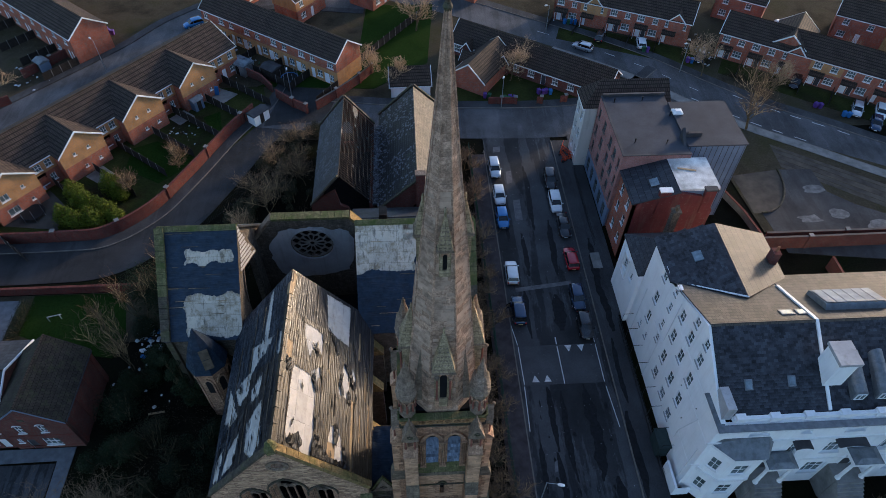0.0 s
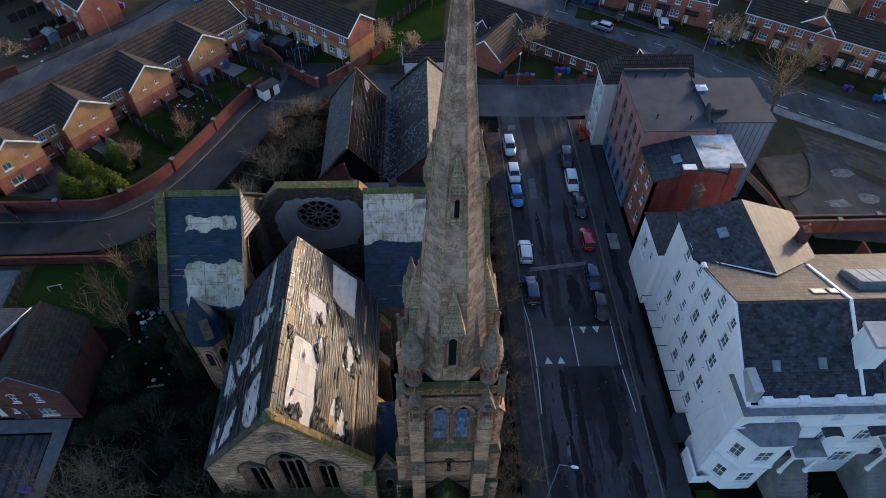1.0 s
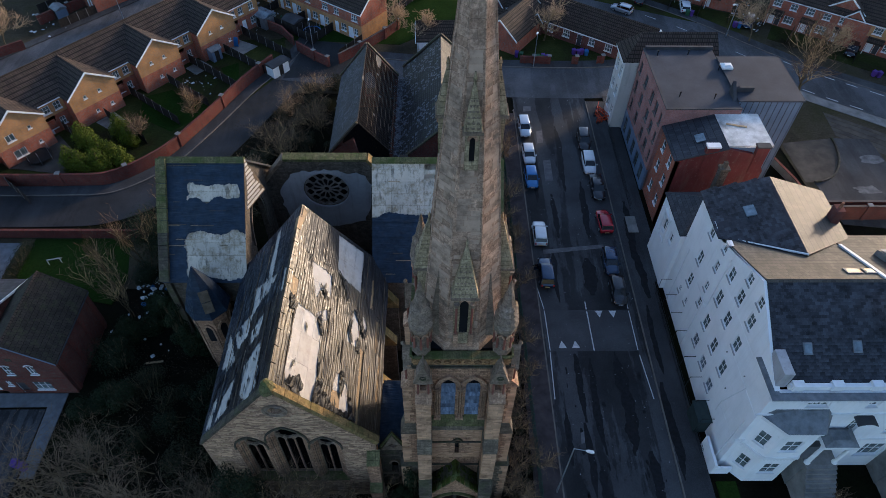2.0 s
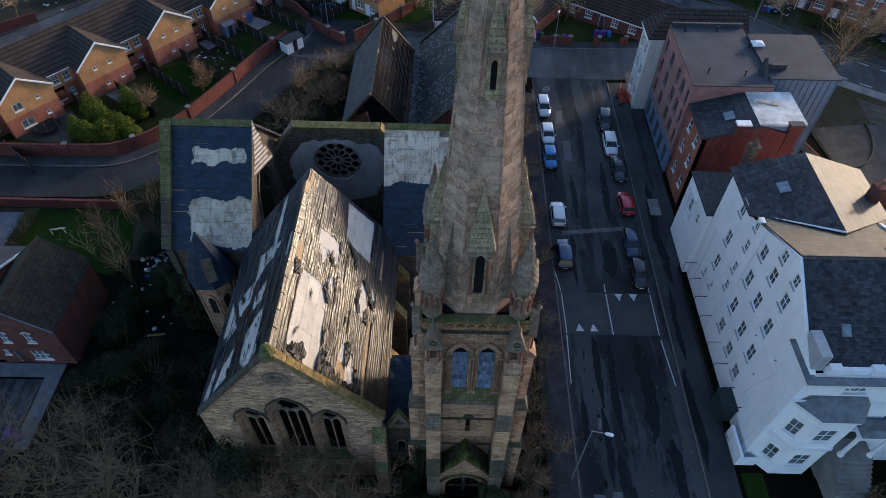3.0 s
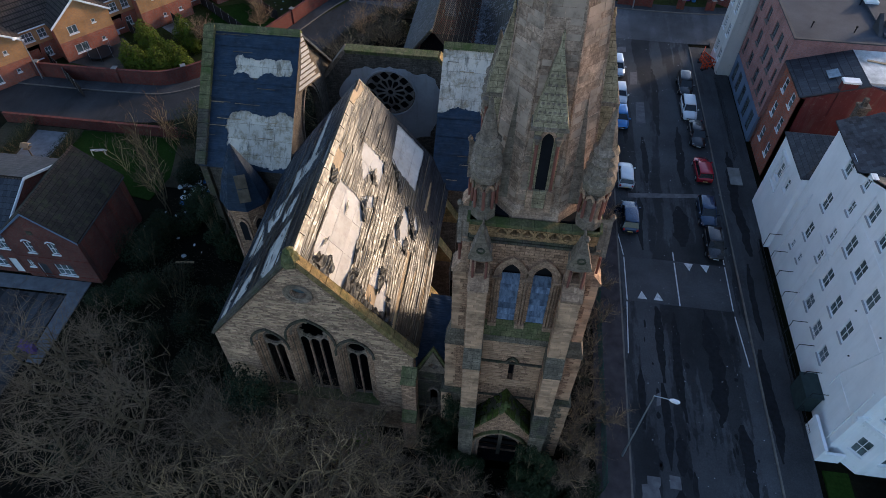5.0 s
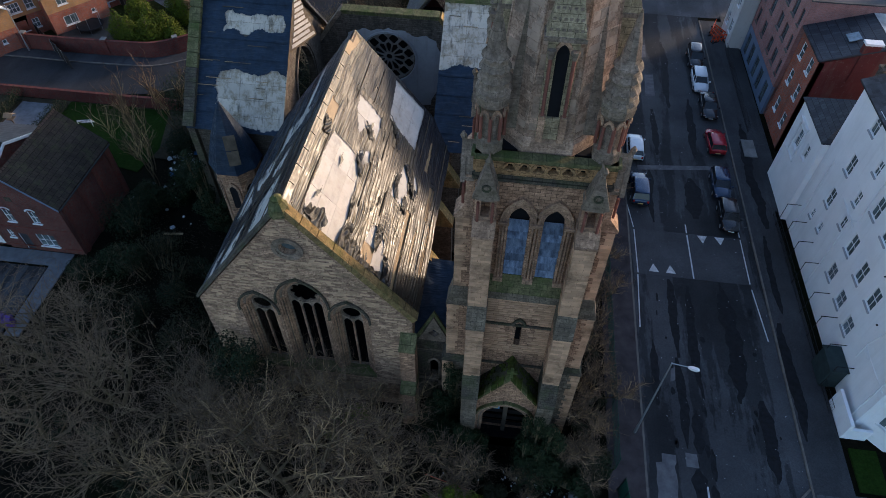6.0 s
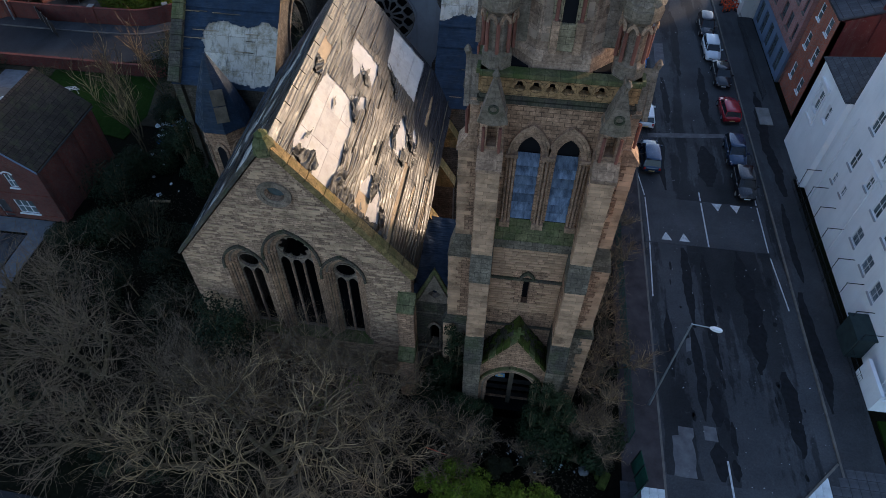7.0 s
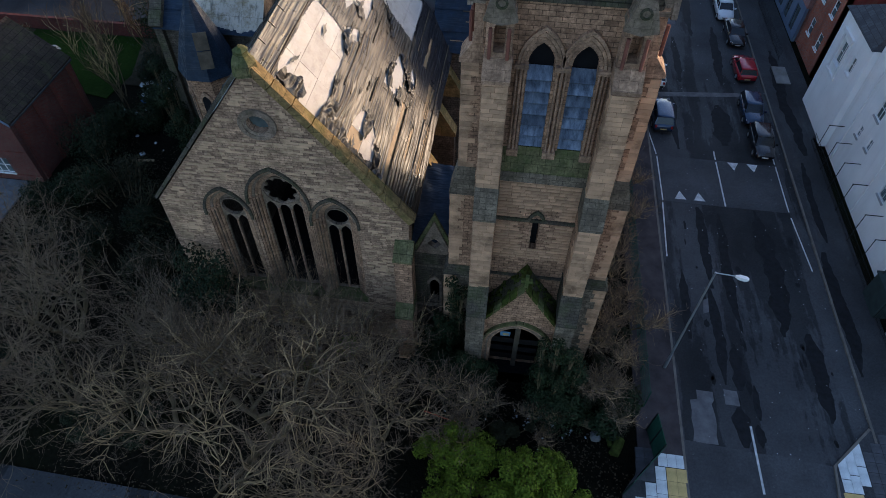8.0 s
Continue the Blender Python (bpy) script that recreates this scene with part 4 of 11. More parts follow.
            for x in (x0 + 0.16, x0 + 0.84):
                part("shaft", tube(bmesh.new(), m @ Vector((x, -0.85 + cut, 22.75)), m @ Vector((x, -0.85 + cut, 24.0)), 0.07), REDSTONE, niche, "red sandstone shaft")
            bm = bmesh.new()
            prism(bm, [(x0 - 0.12, 24.35), (x0 + 0.5, 24.2), (x0 + 1.12, 24.35), (x0 + 0.5, 26.5)], 0.22, m @ Matrix.Translation((0, -1.0 + cut, 0)))
            prism(bm, [(x0 - 0.05, 24.4), (x0 + 1.05, 24.4), (x0 + 0.5, 26.4)], 0.9 - cut, m @ Matrix.Translation((0, -0.78 + cut, 0)))
            lathe(bm, *(m @ Vector((x0 + 0.5, -0.95 + cut, 0))).xy, [(0.09, 26.4), (0.16, 26.6), (0.05, 26.8)], 6)
            part("gablet", bm, STONE_GREY, niche, "steep grey stone gablet")
            cir = [[(x0 + 0.5 + r * math.cos(2 * math.pi * j / 12), 25.05 + r * math.sin(2 * math.pi * j / 12)) for j in range(13)] for r in (0.14, 0.22)]
            part("ring_moulding", band(bmesh.new(), cir[0], cir[1], 0.06, m @ Matrix.Translation((0, -1.0 + cut, 0))), STONE_DARK, niche)
    # octagon, spire and its lucarnes
    base = [(2.66, 26.0), (2.62, 26.7), (2.5, 26.9)]
    prof = base + [(spire_r(z), z) for z in [27.0 + 28.4 * i / 24 for i in range(25)]]
    f = 1 / math.cos(math.pi / 8)
    spire = part("spire", lathe(bmesh.new(), AX, AY, [(r * f, z) for r, z in prof], 8, 0.5), SPIRE, tw, "tall octagonal spire of pale weathered stone")
    bm = bmesh.new()
    lathe(bm, AX, AY, [(0.10, 55.2), (0.22, 55.5), (0.12, 55.7), (0.18, 56.0), (0.05, 56.5)], 8)
    part("finial", bm, STONE_DARK, spire, "dark stone finial")
    for i in range(8):
        a = 2 * math.pi * (i + 0.5) / 8
        bm = bmesh.new()
        for (ra, za), (rb, zb) in zip(prof[3::6], prof[9::6]):
            tube(bm, *[(AX + r * f * math.cos(a), AY + r * f * math.sin(a), z) for r, z in ((ra, za), (rb, zb))], 0.06, 0.05, 5)
        part("arris_roll", bm, SPIRE, spire)
    # courses of blocks on the faces, proud by a finger's width here and there
    rnd = random.Random(77)
    bm, z = bmesh.new(), 27.2
    while z < 53:
        h = rnd.choice((0.28, 0.34, 0.4))
        for k in range(8):
            rot = Matrix.Translation((AX, AY, 0)) @ pose(0, 0, 0, 0, 0, 45 * k)
            r0, r1 = spire_r(z), spire_r(z + h)
            half = r0 * math.tan(math.pi / 8) - 0.1
            for xa, xb in course(rnd, -half, half, (0.4, 0.55, 0.7, 0.85)) if half > 0.25 else []:
                if rnd.random() < 0.5:
                    o = rnd.choice((0.006, 0.012, 0.02))
                    loft(bm, [[rot @ Vector((x, -r, zz)) for x, r, zz in ((xa + 0.01, r0 + q, z + 0.01), (xb - 0.01, r0 + q, z + 0.01), (xb - 0.01, r1 + q, z + h - 0.01), (xa + 0.01, r1 + q, z + h - 0.01))] for q in (-0.02, o)])
        z += h
    tagged(part("spire_block", bm, SPIRE_BLOCK, spire, "worn pale spire blocks"), kind="stuff")
    # broaches: slim half pyramids on the diagonal faces
    for k in range(4):
        rot = Matrix.Translation((AX, AY, 0)) @ pose(0, 0, 0, 0, 0, 90 * k + 45)
        bm = bmesh.new()
        vs = [bm.verts.new(rot @ Vector(p)) for p in ((-0.62, -2.3, 26.9), (0.62, -2.3, 26.9), (0, -2.95, 26.9), (0, -spire_r(32.6) - 0.05, 32.6))]
        for q in ((0, 2, 3), (2, 1, 3), (1, 0, 3), (0, 1, 2)):
            bm.faces.new([vs[n] for n in q])
        bmesh.ops.recalc_face_normals(bm, faces=bm.faces[:])
        part("broach", bm, STONE_GREY, spire, "slim stone broach")
    for k in range(4):
        rot = Matrix.Translation((AX, AY, 0)) @ pose(0, 0, 0, 0, 0, 90 * k)
        for (z0, zs, w, h, zt, y) in ((27.0, 31.1, 1.2, 0.5, 35.6, -2.72), (40.2, 42.0, 0.66, 0.26, 45.1, -spire_r(40.4) - 0.12)):
            low = z0 < 30
            m = rot @ Matrix.Translation((0, y, 0))
            zc = zs + h * 0.9 + 0.25
            d = 0.9
            lu = part("lucarne", plate([(-w / 2, z0), (w / 2, z0), (w / 2, zc), (-w / 2, zc)], [pointed(0, h, z0 + 1.1 if low else z0 + 0.5, zs, 1.0, 5)], d, m), SPIRE_TOP, spire, "gabled spire light")
            o = 0.16 if low else 0.1
            ya = 0.75 if low else 0.42                         # where the tip leans back against the spire
            bm = bmesh.new()
            vs = [bm.verts.new(m @ Vector(p)) for p in ((-w / 2 - o, -o, zc), (w / 2 + o, -o, zc), (w / 2 + o, d, zc), (-w / 2 - o, d, zc), (0, ya, zt))]
            for q in ((0, 1, 4), (1, 2, 4), (2, 3, 4), (3, 0, 4), (3, 2, 1, 0)):
                bm.faces.new([vs[n] for n in q])
            lathe(bm, *(m @ Vector((0, ya, 0))).xy, [(0.05, zt - 0.35), (0.09, zt - 0.1), (0.03, zt + 0.2)], 6)
            part("gablet", bm, SPIRE_TOP, lu, "steep stone gablet")
            part("cornice", box(bmesh.new(), -w / 2 - o - 0.04, w / 2 + o + 0.04, -o - 0.04, d, zc - 0.1, zc + 0.08, m), STONE_GREY, lu)
            # rows of little scales on the canopy
            bm = bmesh.new()
            for t in (0.1, 0.2, 0.3, 0.4, 0.5, 0.6):
                e, zz = (w / 2 + o) * (1 - t), zc + (zt - zc) * t
                yy = -o + (ya + o) * t
                n = max(3, int(2 * e / 0.2))
                for q in range(n):
                    xa = -e + 2 * e * (q + 0.15) / n
                    box(bm, xa, xa + 2 * e * 0.6 / n, yy - 0.025, yy + 0.03, zz - (0.16 if low else 0.09), zz, m)
            part("scale_band", bm, STONE_GREY, lu)
            # black plate stands in for the shade of the opening
            part("opening", box(bmesh.new(), -h / 2 - 0.02, h / 2 + 0.02, 0.12, 0.16, z0 + 0.4, zs + h, m), DARK, lu, "black plate for the shaded spire opening")
            part("arch_moulding", band(bmesh.new(), pointed(0, h, 0, zs, 1.0, 5)[2:], pointed(0, h + 0.24, 0, zs, 1.0, 5)[2:], 0.07, m), ASHLAR, lu)
            if low:
                for x in (-h / 2 - 0.2, h / 2 + 0.2):
                    cap = bmesh.new()
                    part("shaft", tube(bmesh.new(), m @ Vector((x, -0.1, z0 + 1.3)), m @ Vector((x, -0.1, zs - 0.1)), 0.075), REDSTONE, lu, "red sandstone shaft")
                    lathe(cap, *(m @ Vector((x, -0.1, 0))).xy, [(0.11, zs - 0.15), (0.18, zs + 0.12), (0.18, zs + 0.22)], 6)
                    part("pedestal", box(bmesh.new(), x - 0.14, x + 0.14, -0.22, 0.02, z0, z0 + 1.3, m), ASHLAR, lu)
                    part("capital", cap, STONE_GREY, lu)
    # round corner pinnacles
    for sx in (-1, 1):
        for sy in (-1, 1):
            x, y = AX + sx * 2.52, AY + sy * 2.52
            pin = part("pinnacle", lathe(bmesh.new(), x, y, [(0.62, 26.2), (0.62, 26.75), (0.48, 26.9), (0.48, 28.35), (0.7, 28.6), (0.76, 29.0), (0.7, 29.15), (0.53, 30.4), (0.28, 31.8), (0.13, 32.4), (0.15, 32.5), (0.03, 33.0)], 8, 0.5), STONE_GREY, tw, "round stone corner pinnacle with fish scale cap")
            for i in range(8):
                a = 2 * math.pi * i / 8
                part("shaft", tube(bmesh.new(), (x + 0.58 * math.cos(a), y + 0.58 * math.sin(a), 26.9), (x + 0.58 * math.cos(a), y + 0.58 * math.sin(a), 28.15), 0.075), REDSTONE, pin, "red sandstone shaft")
                mm = Matrix.Translation((x, y, 0)) @ pose(0, 0, 0, 0, 0, 45 * i + 22.5) @ Matrix.Translation((0, -0.6, 0))
                part("arch_moulding", band(bmesh.new(), pointed(0, 0.26, 28, 28.15, 1, 3)[2:], pointed(0, 0.46, 28, 28.15, 1, 3)[2:], 0.08, mm), ASHLAR, pin)
            for r, z, n in ((0.66, 29.5, 12), (0.61, 30.0, 12), (0.55, 30.5, 11), (0.49, 31.0, 10)):
                bm = bmesh.new()
                vs = [[bm.verts.new((x + (r + o) * math.cos(math.pi * i / n), y + (r + o) * math.sin(math.pi * i / n), z - dz * (1 - 0.3 * (i % 2)))) for i in range(2 * n)] for o, dz in ((-0.06, 0.0), (0.1, 0.3), (0.0, 0.32))]
                for lo, hi in zip(vs, vs[1:]):
                    for i in range(2 * n):
                        bm.faces.new((lo[i], hi[i], hi[(i + 1) % (2 * n)], lo[(i + 1) % (2 * n)]))
                part("scale_band", bm, STONE_GREY, pin)
    # near-black core paints the hollow's shade; floor of the parapet walk
    part("core", boxes((AX - 2.5, AX + 2.5, AY - 2.5, AY + 2.5, 10, 26.1)), DARK, tw, "near-black block for the shade behind the louvres")
    # gabled porch
    px0, px1, py = AX - 2.35, AX + 2.35, FY - 1.5
    m = wall_at((px0, py), (px1, py))
    porch = part("porch", plate([(0, 0), (4.7, 0), (4.7, 6.1), (2.38, 9.72), (0, 6.1)], [pointed(2.35, 3.0, 0.05, 4.35, 0.62, 8)], 0.6, m), STONE, tw, "gabled stone porch with deep pointed arch")
    for i in range(4):
        lines = []
        for w in (3.0 + 0.3 * i, 3.0 + 0.3 * i + 0.22):
            a = pointed(2.35, w, 0, 4.35, 0.62, 8)[1:]
            lines.append(a + [(2.35 - w / 2, 0)])
        part("arch_moulding", band(bmesh.new(), *lines, 0.03 + 0.06 * i, m), (ASHLAR, STONE_GREY, ASHLAR, STONE_MOSS)[i], porch)
    for s in (-1, 1):
        slope = [[(AX, yy, 9.95), (AX + s * 2.6, yy, 5.95), (AX + s * 2.6, yy, 5.75), (AX, yy, 9.7)] for yy in (py + 0.3, FY)]
        part("roof", loft(bmesh.new(), slope), STONE_DARK, porch, "steep dark stone roof slope")
        # stone verge in separate lengths, thick with moss
        for k in range(7):
            a, b = k / 7 + 0.006, (k + 1) / 7 - 0.006
            bm = bmesh.new()
            loft(bm, [[(AX + s * 2.66 * t, yy, 10.06 - 4.1 * t + dz) for yy, dz in ((py - 0.14, -0.3), (py - 0.14, 0.0), (py + 0.06, 0.1), (py + 0.34, 0.05), (py + 0.34, -0.3))] for t in (a, b)])
            part("coping_stone", bm, MOSS if (k + (s > 0)) % 3 else STONE_MOSS, porch, "verge stone thick with green moss")
        bm = bmesh.new()
        for k in range(90):
            t, yy = rnd_moss.random(), py + 0.35 + (FY - py - 0.4) * rnd_moss.random() ** 0.8
            r = rnd_moss.uniform(0.05, 0.16)
            lathe(bm, AX + s * 2.6 * t, yy, [(r, 9.93 - 4 * t), (r * 0.7, 9.93 - 4 * t + r * 0.7), (0.02, 9.93 - 4 * t + r)], 5)
        tagged(part("moss", bm, MOSS, porch, "cushions of green moss on the porch roof"), kind="stuff")
    part("ridge", loft(bmesh.new(), [[(AX - 0.24, yy, 9.6), (AX, yy, 10.08), (AX + 0.24, yy, 9.6), (AX, yy, 9.7)] for yy in (py + 0.3, FY)]), MOSS, porch, "ridge stones green with moss")
    bm = bmesh.new()
    box(bm, AX - 0.09, AX + 0.09, py - 0.1, py + 0.1, 9.9, 10.9), box(bm, AX - 0.3, AX + 0.3, py - 0.08, py + 0.08, 10.42, 10.6)
    part("cross", bm, STONE_MOSS, porch, "small mossy stone cross")
    for x in (px0, px1 - 0.5):
        part("side_wall", boxes((x, x + 0.5, py + 0.6, FY, 0, 5.95)), STONE_SOOT, porch)
    # near-black floor paints the shade inside the porch
    part("floor", boxes((px0, px1, py, FY + 1, -0.02, 0.05)), DARK, porch)
    for i in range(3):
        part("board", box(bmesh.new(), px0 + 0.9, px1 - 0.9, FY + 0.1, FY + 0.15, 0.2 + i * 0.9, 0.72 + i * 0.9), TIMBER_DARK, porch, "dark board across the doorway")
    notice = part("notice", box(bmesh.new(), AX - 0.94, AX - 0.34, FY - 0.4, FY - 0.36, 3.5, 3.92), NOTICE, porch, "small blue notice with a yellow panel")
    part("panel", box(bmesh.new(), AX - 0.78, AX - 0.44, FY - 0.405, FY - 0.4, 3.58, 3.8), FLAG_BUFF, notice, "faded yellow panel")
    part("door_post", box(bmesh.new(), AX - 0.05, AX + 0.25, FY - 0.35, FY - 0.1, 0.05, 5.4), TIMBER, porch, "brown timber door post")
    return tw


NOTICE = plain("blue notice", (0.16, 0.35, 0.55), 0.5, var=0.3, scale=3)


def louvre_mat():
    m = Mat("slate louvre", 0.5, spec=0.3)
    a = m.ramp(m.noise(2.4, 5, 0.7, stretch=(1.5, 0.6, 0.6)), (0.36, (0.05, 0.065, 0.095)), (0.52, (0.13, 0.165, 0.225)), (0.7, (0.24, 0.29, 0.37)))
    m.colour(m.times(a, m.each(0.8)))
    m.bump(m.noise(14, 4), 0.3, 0.02)
    return m.m


LOUVRE = louvre_mat()
PARAPET = stone("ochre stone", (0.494, 0.28, 0.124), (0.404, 0.225, 0.104), (0.112, 0.0767, 0.0497), 0.7, 0.3, soot=0.4)
STONE_GREY = stone("grey carved stone", (0.332, 0.243, 0.183), (0.262, 0.189, 0.142), (0.0905, 0.0713, 0.0487), 0.6, 0.35, soot=0.5, green=0.15, mortar=0.005)
SPIRE_BLOCK = island_tone("pale spire block", (0.418, 0.29, 0.209), 0.28)
SPIRE_TOP = stone("yellow weathered stone", (0.428, 0.332, 0.207), (0.347, 0.266, 0.162), (0.143, 0.114, 0.063), 0.6, 0.3, soot=0.35, green=0.03)
church_tower()

# ---- nave: gable front, sheeted roof ----
RX, RZ = -11.7, 20.2                    # ridge
EXL, EXR, EZ = -18.6, -4.75, 11.3       # eaves
GY, NY = 21.4, 39.6                     # gable front, far end


GABLE_WINS = ((3.85, 1.45, 10.75), (6.88, 2.2, 11.95), (9.8, 1.45, 10.75))   # centre along the gable, clear width, springing


def gable_window(gable, m, cx, w, zs):
    """Stepped orders with shafts, a hood mould, and pierced tracery set deep."""
    def arc(o, lo):
        line = pointed(cx, w + 2 * o, lo, zs, 0.78, 8)[1:]
        return line + [(2 * cx - line[0][0], lo)]
    win = None
    for i, (o, ww, y) in enumerate(((-0.01, 0.14, 0.44), (0.13, 0.13, 0.32), (0.26, 0.13, 0.2), (0.39, 0.14, 0.09))):
        a, b = arc(o, 4.3), arc(o + ww + 0.01, 4.3)
        bm = band(bmesh.new(), a, b, 0.16, m, y=y + 0.16)
        if win is None:
            win = part("window", bm, ASHLAR, gable, "pointed window with clustered mouldings and broken tracery")
        else:
            part("arch_moulding", bm, ASHLAR if i % 2 else STONE_GREY, win)
        for sx in (-1, 1):
            x = cx + sx * (w / 2 + o + 0.05)
            part("shaft", tube(bmesh.new(), m @ Vector((x, y - 0.03, 4.35)), m @ Vector((x, y - 0.03, zs - 0.1)), 0.055, n=6), ASHLAR, win)
            part("capital", box(bmesh.new(), x - 0.08, x + 0.08, y - 0.1, y + 0.08, zs - 0.12, zs + 0.05, m), ASHLAR, win)
    hood = [(p, q) for p, q in zip(arc(0.53, zs - 0.25), arc(0.66, zs - 0.25))]
    part("hood_mould", band(bmesh.new(), [p for p, _ in hood], [q for _, q in hood], 0.13, m), STONE_DARK, win, "dark projecting hood mould")
    wide = w > 2
    n, rr, zc = (3, 0.93, zs + 0.38) if wide else (2, 0.6, zs - 0.02)
    rose = []
    for j in range(48):
        a = 2 * math.pi * j / 48
        r = rr * (0.76 + 0.24 * abs(math.cos(4 * a)) ** 0.6) if wide else rr
        rose.append((cx + r * math.cos(a), zc + r * math.sin(a)))
    lw = w / n
    lights = [pointed(cx - w / 2 + lw * (k + 0.5), lw - 0.13, 4.45, zc - rr - 0.6 + (0.12 if wide and k != 1 else 0), 0.95, 5) for k in range(n)]
    rim = pointed(cx, w + 0.1, 4.3, zs, 0.78, 8)
    trac = part("tracery", plate(rim, [rose] + lights, 0.14, m @ Matrix.Translation((0, 0.56, 0))), STONE_GREY, win, "broken stone tracery with a foiled round light")
    for k in range(1, n):
        x = cx - w / 2 + lw * k
        part("mullion", tube(bmesh.new(), m @ Vector((x, 0.55, 4.4)), m @ Vector((x, 0.55, zc - rr - 0.45)), 0.06, n=6), ASHLAR, trac)
    ro = [[(cx + (rr + q) * math.cos(2 * math.pi * j / 36), zc + (rr + q) * math.sin(2 * math.pi * j / 36)) for j in range(37)] for q in (0.0, 0.09)]
    part("ring_moulding", band(bmesh.new(), ro[0], ro[1], 0.06, m, y=0.555), STONE_GREY, trac)
    part("sill", box(bmesh.new(), cx - w / 2 - 0.6, cx + w / 2 + 0.6, -0.2, 0.6, 4.0, 4.32, m), STONE_MOSS, win, "mossy sloping sill")


def nave():
    nv = thing("church_nave", "derelict sandstone church nave with a sheeted steep roof", "church", (RX, 30, 0), world=True)
    m = wall_at((EXL, GY), (EXR, GY))
    W, c = EXR - EXL, RX - EXL
    holes = [pointed(cx, w + 1.04, 4.3, zs, 0.78, 8) for cx, w, zs in GABLE_WINS]
    holes.append([(c + 0.55 * math.cos(2 * math.pi * i / 18), 17.2 + 0.5 * math.sin(2 * math.pi * i / 18)) for i in range(18)])
    gable = part("gable_wall", plate([(0, 0), (W, 0), (W, EZ), (c, RZ), (0, EZ)], holes, 0.8, m), STONE_GABLE, nv, "coursed sandstone gable with three traceried windows")
    for cx, w, zs in GABLE_WINS:
        gable_window(gable, m, cx, w, zs)
    bm = bmesh.new()
    for i, r in enumerate((0.62, 0.8)):
        cir = [[(c + q * math.cos(2 * math.pi * j / 24), 17.2 + 0.93 * q * math.sin(2 * math.pi * j / 24)) for j in range(25)] for q in (r - 0.08, r + 0.14)]
        band(bm, cir[0], cir[1], 0.05 + 0.06 * i, m)
    part("oculus", bm, STONE_GREY, gable, "round gable light with carved rings")
    part("pane", box(bmesh.new(), c - 0.55, c + 0.55, 0.4, 0.45, 16.7, 17.7, m), GLASS, gable, "broken blue grey glass")
    # raked coping stones
    for s, ex in ((-1, EXL), (1, EXR)):
        run, drop = (ex - RX), RZ - EZ
        ln = math.hypot(run, drop)
        n = 9
        for i in range(n):
            a, b = i / n + 0.002, (i + 1) / n - 0.002
            bm = bmesh.new()
            P = [Vector((RX + run * t, 0, RZ - drop * t)) for t in (a, b)]
            up = Vector((drop * s, 0, abs(run))).normalized() * 0.28
            loft(bm, [[p + up * 0.3 + Vector((0, GY - 0.12, 0)), p + up * (1.6 if s > 0 else 0.9) + Vector((0, GY - 0.05, 0)), p + up * (1.6 if s > 0 else 0.9) + Vector((0, GY + 0.55, 0)), p + up * 0.3 + Vector((0, GY + 0.62, 0))] for p in P])
            part("coping_stone", bm, COPING if s > 0 else STONE_DARK, gable)
    bm = bmesh.new()
    lathe(bm, RX, GY + 0.25, [(0.62, RZ - 0.3), (0.55, RZ + 0.25), (0.42, RZ + 0.45), (0.30, RZ + 0.62), (0.34, RZ + 0.8), (0.12, RZ + 1.0)], 7)
    for v in bm.verts:
        v.co += 0.12 * noise.noise_vector(v.co * 2.1)
    part("apex_stone", bm, STONE_MOSS, gable, "mossy broken apex stone")
    # corner buttress
    for x0 in (EXR - 0.75,):
        but = part("buttress", boxes((x0, x0 + 1.0, GY - 1.5, GY, 0, 4.6), (x0, x0 + 1.0, GY - 0.95, GY, 4.6, 9.2)), STONE, nv)
        for d0, d1, z in ((1.58, 0.95, 4.6), (1.03, 0.0, 9.2)):
            bm = loft(bmesh.new(), [[(x, GY, z), (x, GY - d0, z), (x, GY - d0, z + 0.15), (x, GY - d1, z + 0.85), (x, GY, z + 0.85)] for x in (x0 - 0.04, x0 + 1.04)])
            part("weathering", bm, STONE_MOSS, but, "mossy sloping set-off")
    # side walls, with aisle windows towards the tower
    for x, flip in ((EXR - 0.5, 1), (EXL + 0.5, -1)):
        p0, p1 = ((x, GY + 0.8), (x, NY)) if flip > 0 else ((x, NY), (x, GY + 0.8))
        L = NY - GY - 0.8
        part("side_wall", plate(rect(0, L, 0, EZ - 0.3), [pointed(L * (i + 0.5) / 4, 1.3, 3, 6.8) for i in range(4)], 0.7, wall_at(p0, p1)), STONE_IN, nv)
    for y in (28.0, 33.0, 37.4):
        but = part("buttress", boxes((EXR - 0.45, EXR + 1.1, y - 0.4, y + 0.4, 0, 8.2)), STONE_IN, nv)
        part("weathering", loft(bmesh.new(), [[(EXR - 0.45, yy, 8.2), (EXR + 1.2, yy, 8.2), (EXR + 1.2, yy, 8.4), (EXR - 0.3, yy, 11.0), (EXR - 0.45, yy, 11.0)] for yy in (y - 0.45, y + 0.45)]), COPING, but, "yellow lichened sloping coping")
    part("far_wall", boxes((EXL + 0.6, EXR - 0.6, NY - 0.5, NY - 0.02, 0, EZ - 0.4)), STONE_IN, nv)
    # floor colour carries the shade of the nave
    part("interior", boxes((EXL + 1.2, EXR - 1.2, GY + 1.6, NY - 0.6, 0.0, 0.05)), DARK, nv, "nave floor painted near-black for interior shade")
    nave_roof(nv)
    return nv


